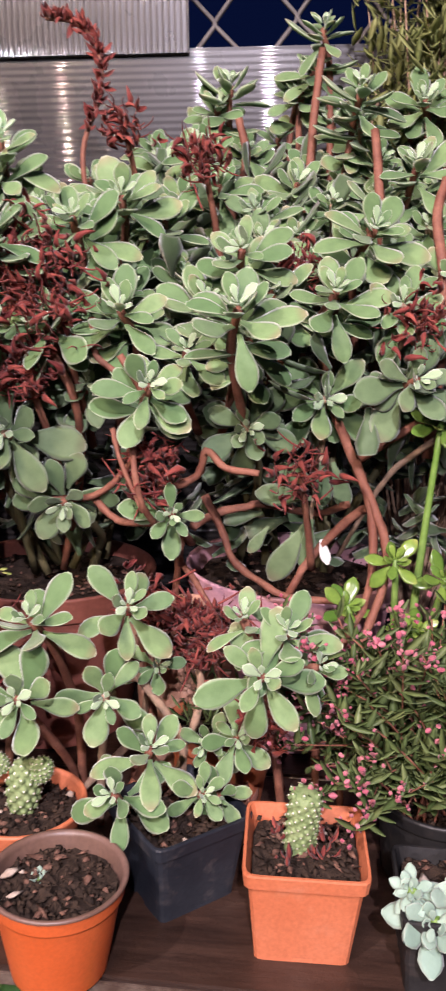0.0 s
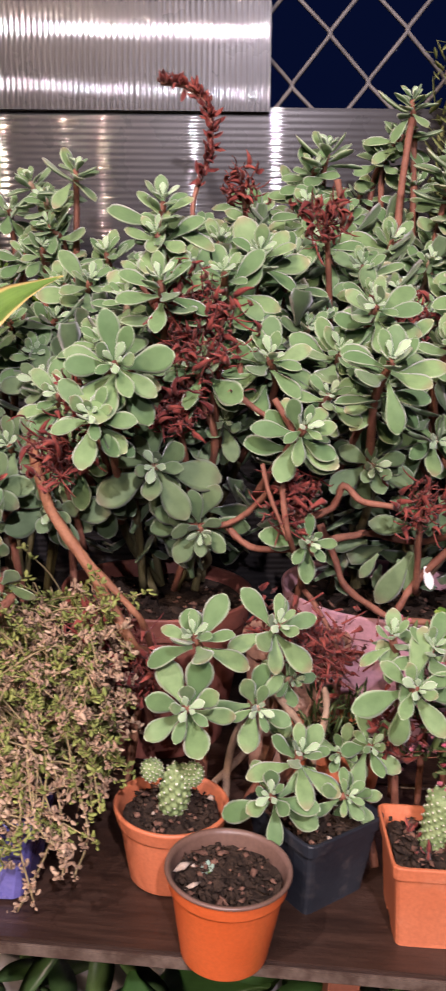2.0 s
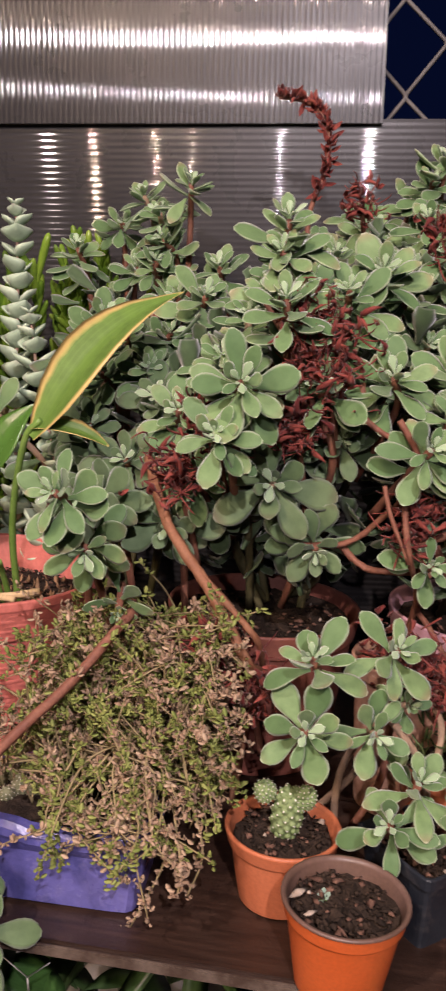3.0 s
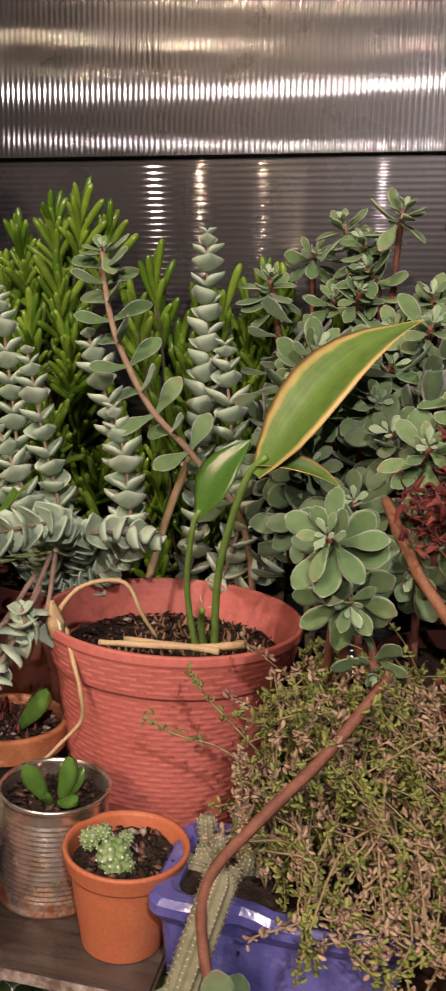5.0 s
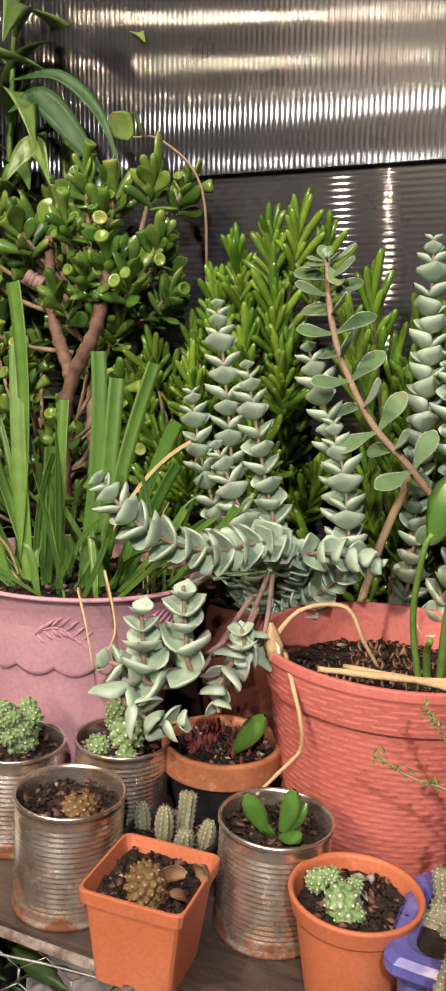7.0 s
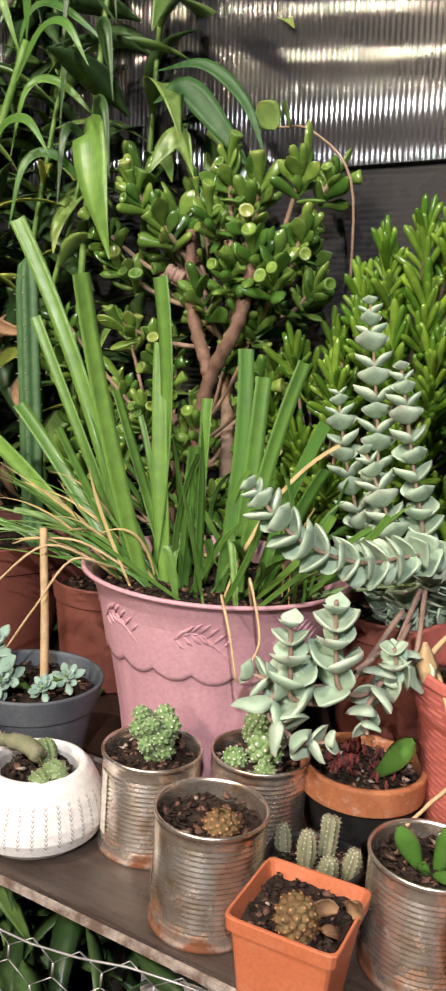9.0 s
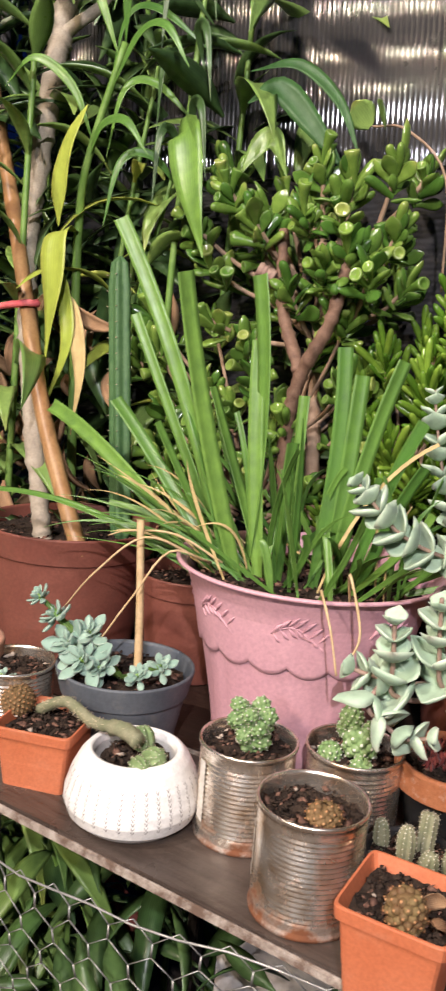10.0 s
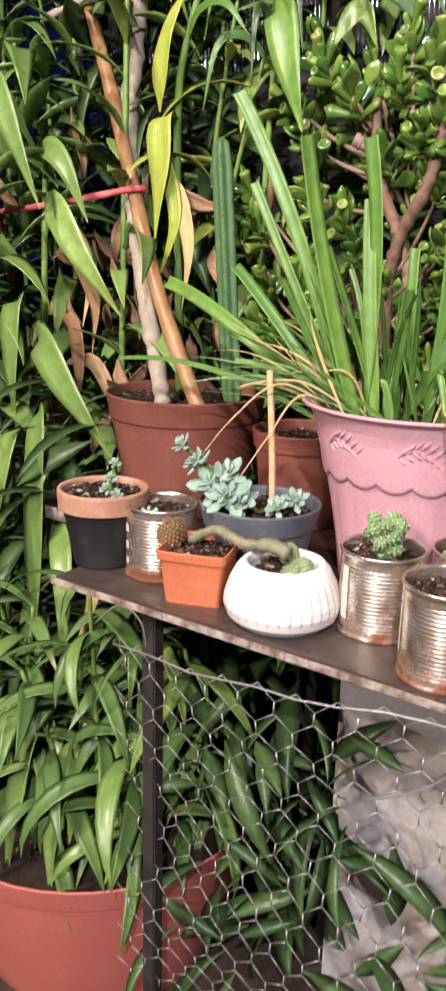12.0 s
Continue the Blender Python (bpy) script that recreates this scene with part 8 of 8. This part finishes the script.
def build_cacti():
    up = (0, 0, 1)
    knobs = [(0.0, 0, 0.0, 0.010, 0.050, (0.0, -0.1, 1))]
    rng = random.Random(77)
    for k in range(13):
        a, up_ = k * 2.4, 0.014 + 0.0028 * k
        knobs.append((0.008 * math.cos(a), 0.008 * math.sin(a), up_, rng.uniform(0.0060, 0.0085), rng.uniform(0.014, 0.022), (math.cos(a) * 1.1, math.sin(a) * 1.1, 0.7)))
    cactus(-0.876, 0.776, SHELF + 0.089, "branching pale green knobbly cactus in a tin can", knobs, M["cactus_pale"], 700, spine=0.0024, warts=26)
    cactus(-0.783, 0.838, SHELF + 0.087, "clustered round pale cacti in a tin can", [(0.006, -0.002, 0.008, 0.0155, 0.032, up), (-0.006, 0.004, 0.034, 0.0105, 0.022, (-0.3, 0, 1)), (-0.018, -0.014, 0.000, 0.0105, 0.020, (-0.4, -0.4, 1)), (0.014, -0.020, 0.000, 0.0095, 0.017, (0.4, -0.5, 1)), (0.012, 0.004, 0.030, 0.008, 0.016, (0.4, 0, 1)), (-0.012, 0.010, 0.020, 0.009, 0.018, (-0.6, 0.3, 1))], M["cactus_pale"], 710, spine=0.0018, warts=44)
    cactus(-0.760, 0.698, SHELF + 0.093, "small reddish brown spiny cactus in a tin can", [(0.006, 0, 0.0, 0.0135, 0.017, up)], M["cactus_tan"], 720, spine=0.0050, warts=52)
    cactus(-0.655, 0.640, SHELF + 0.074, "oval brown-green spiny cactus leaning in a square orange pot", [(0.004, -0.006, 0.003, 0.0138, 0.036, (-0.05, -0.45, 1))], M["cactus_brown"], 730, spine=0.0040, warts=58)
    cactus(-0.511, 0.692, SHELF + 0.074, "knobbly mottled pale green cactus in an orange pot", [(0.002, -0.004, 0.002, 0.0120, 0.026, (0.4, -0.4, 1)), (-0.014, 0.004, 0.010, 0.0078, 0.017, (-0.7, 0.2, 1)), (0.011, -0.012, 0.000, 0.0105, 0.018, (0.6, -0.6, 1)), (0.011, 0.004, 0.016, 0.0055, 0.012, (0.4, 0.3, 1)), (-0.006, 0.002, 0.020, 0.0065, 0.012, (-0.3, 0.2, 1))], M["cactus_pale"], 740, spine=0.0016, warts=40)
    cactus(-0.139, 0.690, SHELF + 0.064, "small upright light green knobbly cactus", [(0.004, 0, 0.002, 0.013, 0.055, (0.1, -0.1, 1)), (0.018, -0.004, 0.038, 0.009, 0.020, (0.5, 0, 1)), (-0.012, -0.004, 0.042, 0.009, 0.018, (-0.5, 0, 1))], M["cactus"], 750, spine=0.002)
    cactus(0.102, 0.645, SHELF + 0.070, "upright pale green knobbly cactus cutting", [(0, 0, 0.0, 0.012, 0.062, (0.05, -0.1, 1))], M["cactus"], 760, spine=0.003, warts=110)
    cactus(-1.145, 0.735, SHELF + 0.060, "leaning long spiny cactus that lies over the rim", [(-0.012, 0.0, 0.004, 0.017, 0.030, (-0.2, -0.2, 1))], M["cactus_tan"], 770, spine=0.004, warts=110)
    th = thing("cactus", "long thin green spiny cactus stem resting on the white planter", "cactus", (-1.112, 0.745, SHELF + 0.062), 0, "small cacti in pots")
    line = smooth_path([Vector(p) for p in ((-0.025, 0.0, 0.006), (0.02, -0.005, 0.030), (0.07, -0.018, 0.026), (0.115, -0.025, 0.034), (0.14, -0.03, 0.030))], 8)
    part("cactus_body", mesh_of("cactus_body", *tube_data(line, [0.0060 + 0.0025 * (i > 20) + 0.0007 * (i % 2) for i in range(len(line))], 12, 0.10, random.Random(5))), M["cactus_grey"], th)
    rng = random.Random(6)
    needles = []
    for _ in range(420):
        p = line[rng.randrange(len(line))]
        d = Vector((rng.uniform(-1, 1), rng.uniform(-1, 1), rng.uniform(-1, 1))).normalized()
        g = p + d * 0.0068
        s = d.orthogonal().normalized() * 0.0004
        t = d.cross(s).normalized() * 0.0004
        needles.append(([g + s, g + t, g - s - t, g + d * 0.0035], [(0, 1, 3), (1, 2, 3), (2, 0, 3)]))
    tagged(part("spines", joined("spines", needles), M["spine"], th), kind="stuff")
    cactus(-0.978, 0.725, SHELF + 0.067, "curled green cactus in the white planter", [(0.012, -0.004, 0.004, 0.012, 0.030, (0.9, -0.2, 0.5)), (0.0, 0.010, 0.006, 0.012, 0.028, (-0.4, 0.2, 0.8)), (0.006, -0.016, 0.004, 0.010, 0.03, (0.9, -0.5, 0.2))], M["cactus"], 780, ribs=9, warts=60, spine=0.003)
    # finger cacti between the pots and at the planter box
    low = round_pot("flower_pot", "low black pot of finger cacti between cans", -0.690, 0.765, 0.046, 0.038, 0.055, M["black"], 791, 0.01, None, 0.008)
    cactus(-0.690, 0.765, SHELF + 0.047, "cluster of ribbed finger cacti", [(-0.030, 0.0, 0.0, 0.0075, 0.032, (-0.1, 0, 1)), (-0.004, -0.01, 0.0, 0.0085, 0.040, (0, 0, 1)), (0.018, -0.016, 0.0, 0.0085, 0.030, (0.2, -0.2, 1)), (0.034, -0.004, 0.0, 0.0075, 0.034, (0.2, 0, 1)), (0.006, 0.016, 0.0, 0.008, 0.042, (0, 0.2, 1))], M["cactus_grey"], 795, ribs=8, warts=80, spine=0.0035)
    fingers = [(-0.018, 0.010, 0.0, 0.046, (-0.15, 0.0, 1)), (-0.006, 0.0, 0.0, 0.038, (-0.1, -0.15, 1)), (0.004, 0.008, 0.010, 0.056, (0.1, 0.1, 1)), (-0.014, -0.004, 0.002, 0.032, (-1, -0.35, 0.35)), (-0.016, 0.0, 0.0, 0.026, (-0.5, 0.0, 1)),
               (0.014, -0.006, 0.0, 0.032, (0.2, -0.3, 1)), (0.026, -0.006, 0.0, 0.024, (0.35, -0.3, 1)), (-0.010, -0.014, 0.0, 0.020, (-0.3, -0.6, 0.8)), (0.006, -0.014, 0.0, 0.026, (0.1, -0.6, 0.8)), (0.034, 0.008, 0.0, 0.036, (0.3, 0.1, 1))]
    cactus(-0.408, 0.715, SHELF + 0.068, "sprawling finger cacti in the violet planter box", [(dx, dy, dz, 0.0080, tall, lean) for dx, dy, dz, tall, lean in fingers], M["cactus_grey"], 810, ribs=9, warts=90, spine=0.003)
    cactus(-0.434, 0.577, SHELF + 0.002, "thick ribbed cactus column leaning on the planter box", [(0.0, 0.0, 0.002, 0.0120, 0.145, (0.26, 0.26, 1))], M["cactus_grey"], 820, ribs=9, warts=200, spine=0.004)


def build_rosettes():
    def ghost(label, base, tops):
        th = thing("powdery_succulent", label, "succulent", base, 0, "powdery succulents")
        o = Vector(base)
        for i, (x, y, z, R, axis) in enumerate(tops):
            p = Vector((x, y, z)) - o
            stem(th, [(0, 0, 0), p * 0.6, p], (0.0035, 0.003), "stem_green", rough=0.05)
            rosette(th, p, axis, R, int(1000 * abs(x) + 10 * i), 14, GHOST, "ghost", unit=0.045)
    ghost("blue-green powdery rosettes spilling over the slate pot", (-1.085, 0.83, 0.895),
          [(-1.135, 0.785, 0.940, 0.052, (-0.2, -0.9, 0.8)), (-1.105, 0.775, 0.930, 0.048, (0, -1, 0.7)), (-1.165, 0.79, 0.968, 0.034, (-0.6, -0.6, 0.8)), (-1.185, 0.785, 0.988, 0.026, (-0.6, -0.6, 0.9)),
           (-1.118, 0.80, 0.955, 0.040, (0, -0.6, 1)), (-1.085, 0.785, 0.922, 0.036, (0.2, -0.9, 0.7)), (-1.145, 0.815, 0.93, 0.036, (-0.3, -0.5, 1)), (-1.025, 0.825, 0.928, 0.028, (0.4, -0.6, 0.9)), (-1.040, 0.80, 0.920, 0.026, (0.2, -0.8, 0.8))])
    ghost("pale grey-green powdery rosette plant in a square black pot", (0.222, 0.612, 0.862),
          [(0.197, 0.572, 0.868, 0.046, (-0.1, -1, 0.7)), (0.180, 0.585, 0.885, 0.026, (-0.5, -0.8, 0.8)), (0.215, 0.578, 0.880, 0.034, (0.3, -0.9, 0.8))])
    ghost("tiny blue-green succulent in a tin can", (-1.205, 0.76, 0.886), [(-1.20, 0.745, 0.892, 0.020, (0, -0.5, 1)), (-1.22, 0.75, 0.89, 0.018, (-0.3, -0.5, 1))])
    ghost("small grey-green succulent leaning in the banded pot", (-1.285, 0.755, 0.895), [(-1.272, 0.742, 0.935, 0.016, (0.3, -0.4, 1)), (-1.268, 0.745, 0.955, 0.014, (0.4, -0.3, 1)), (-1.290, 0.75, 0.915, 0.018, (-0.2, -0.5, 1)), (-1.262, 0.74, 0.912, 0.014, (0.6, -0.5, 0.8))])
    ghost("tiny pale seedling rosette in dark soil", (-0.100, 0.600, 0.869), [(-0.100, 0.600, 0.872, 0.014, (0.1, -0.4, 1))])
    th = thing("jade_cutting", "glossy green jade cutting in a tin can", "succulent", (-0.583, 0.748, SHELF + 0.088), 0)
    big = leaf_mesh("leaf", M["glossy"], 0.046, [0.007, 0.011, 0.0160, 0.0195, 0.0195, 0.0145, 0.004], 0.013, bend=10, cup=0.05)
    for way, up, sz, p in (((-0.55, -0.15, 1), (0.3, -1, 0.2), 1.0, (-0.006, 0, 0)), ((0.25, 0.0, 1.0), (-0.5, -1, 0.1), 1.1, (0.006, 0.004, 0)), ((0.9, -0.5, 0.45), (-0.2, -0.6, 1), 0.75, (0.006, -0.006, 0.004)),
                           ((-0.05, -0.5, 0.8), (0, -1, 0.6), 0.55, (0, -0.006, 0)), ((0.55, 0.3, 0.9), (-0.4, -1, 0.2), 0.8, (0.008, 0.004, 0.002))):
        part("leaf", big, None, th, "", along(p, way, up, sz))
    th = thing("dry_leaves", "brown curled dry leaves on the soil of the square pot", "dry leaves", (-0.628, 0.648, SHELF + 0.078), 0)
    flake = leaf_mesh("leaf", M["dead"], 0.034, [0.006, 0.014, 0.017, 0.012, 0.002], 0.0012, bend=70, cup=0.35)
    for way, p, s in (((0.2, -0.3, 1), (0, 0, 0), 1.0), ((0.5, 0.1, 0.8), (0.006, 0.02, 0.004), 1.1), ((-0.9, -0.2, 0.3), (0.0, 0.004, 0.016), 0.9)):
        part("leaf", flake, None, th, "", along(p, way, (0, -1, 0.4), s))
    curl = leaf_data(0.016, [0.003, 0.006, 0.005, 0.001], 0.0012, bend=80, cup=0.3, across=2)
    rng = random.Random(15)
    for x, y, z, r, n, label in ((-0.005, 0.880, SHELF + 0.168, 0.06, 130, "dry red litter heaped in the clay pot"), (-0.500, 0.960, SHELF + 0.173, 0.12, 170, "dry curled brown litter on the soil of the coral pot"), (-0.688, 0.889, SHELF + 0.092, 0.05, 90, "dry red leaves on the soil of the terracotta bowl"), (0.107, 0.642, SHELF + 0.075, 0.036, 40, "dry red and brown litter in the square pot")):
        th = thing("dry_leaves", label, "dry leaves", (x, y, z), 0)
        ms = [along((rng.uniform(-r, r) * 0.7, rng.uniform(-r, r) * 0.7, rng.uniform(0, 0.006)), (rng.uniform(-1, 1), rng.uniform(-1, 1), rng.uniform(-0.1, 0.35)), (0, 0, 1), rng.uniform(0.5, 1.0)) for _ in range(n)]
        part("leaves", spread("leaves", curl, ms, M["dead"] if "coral" in label else M["red_dry"]), None, th)
    th = thing("jade_cutting", "single dark green jade leaf in the terracotta bowl", "succulent", (-0.668, 0.87, SHELF + 0.092), 0)
    part("leaf", big, None, th, "", along((0, 0, 0.006), (0.62, -0.05, 0.8), (-0.6, -1, 0.3), 1.35))
    th = thing("vine", "thin brown tendril with round green leaves against the panel", "vine", (-0.93, 1.28, 1.45), 0)
    stem(th, [(0.03, 0.02, -0.05), (0.03, -0.02, 0.10), (-0.03, -0.03, 0.165), (-0.09, 0.0, 0.18), (-0.14, 0.03, 0.19)], (0.0022, 0.0016), "bark_tan", "tendril", 5, 0.05)
    disc = leaf_mesh("leaf", M["cane"], 0.045, [0.012, 0.034, 0.044, 0.044, 0.032, 0.006], 0.001, bend=20, cup=0.1)
    for p, way in (((-0.10, 0.0, 0.18), (-0.5, -0.5, 0.6)), ((-0.07, -0.02, 0.175), (0.3, -0.6, 0.5))):
        part("leaf", disc, None, th, "", along(p, way, (0, -1, 0.5), 1.0))


build_edged_leaf()
build_bare_branch()
build_sedum()
build_pink_plant()
build_hedge()
build_red_clumps()
build_cacti()
build_rosettes()
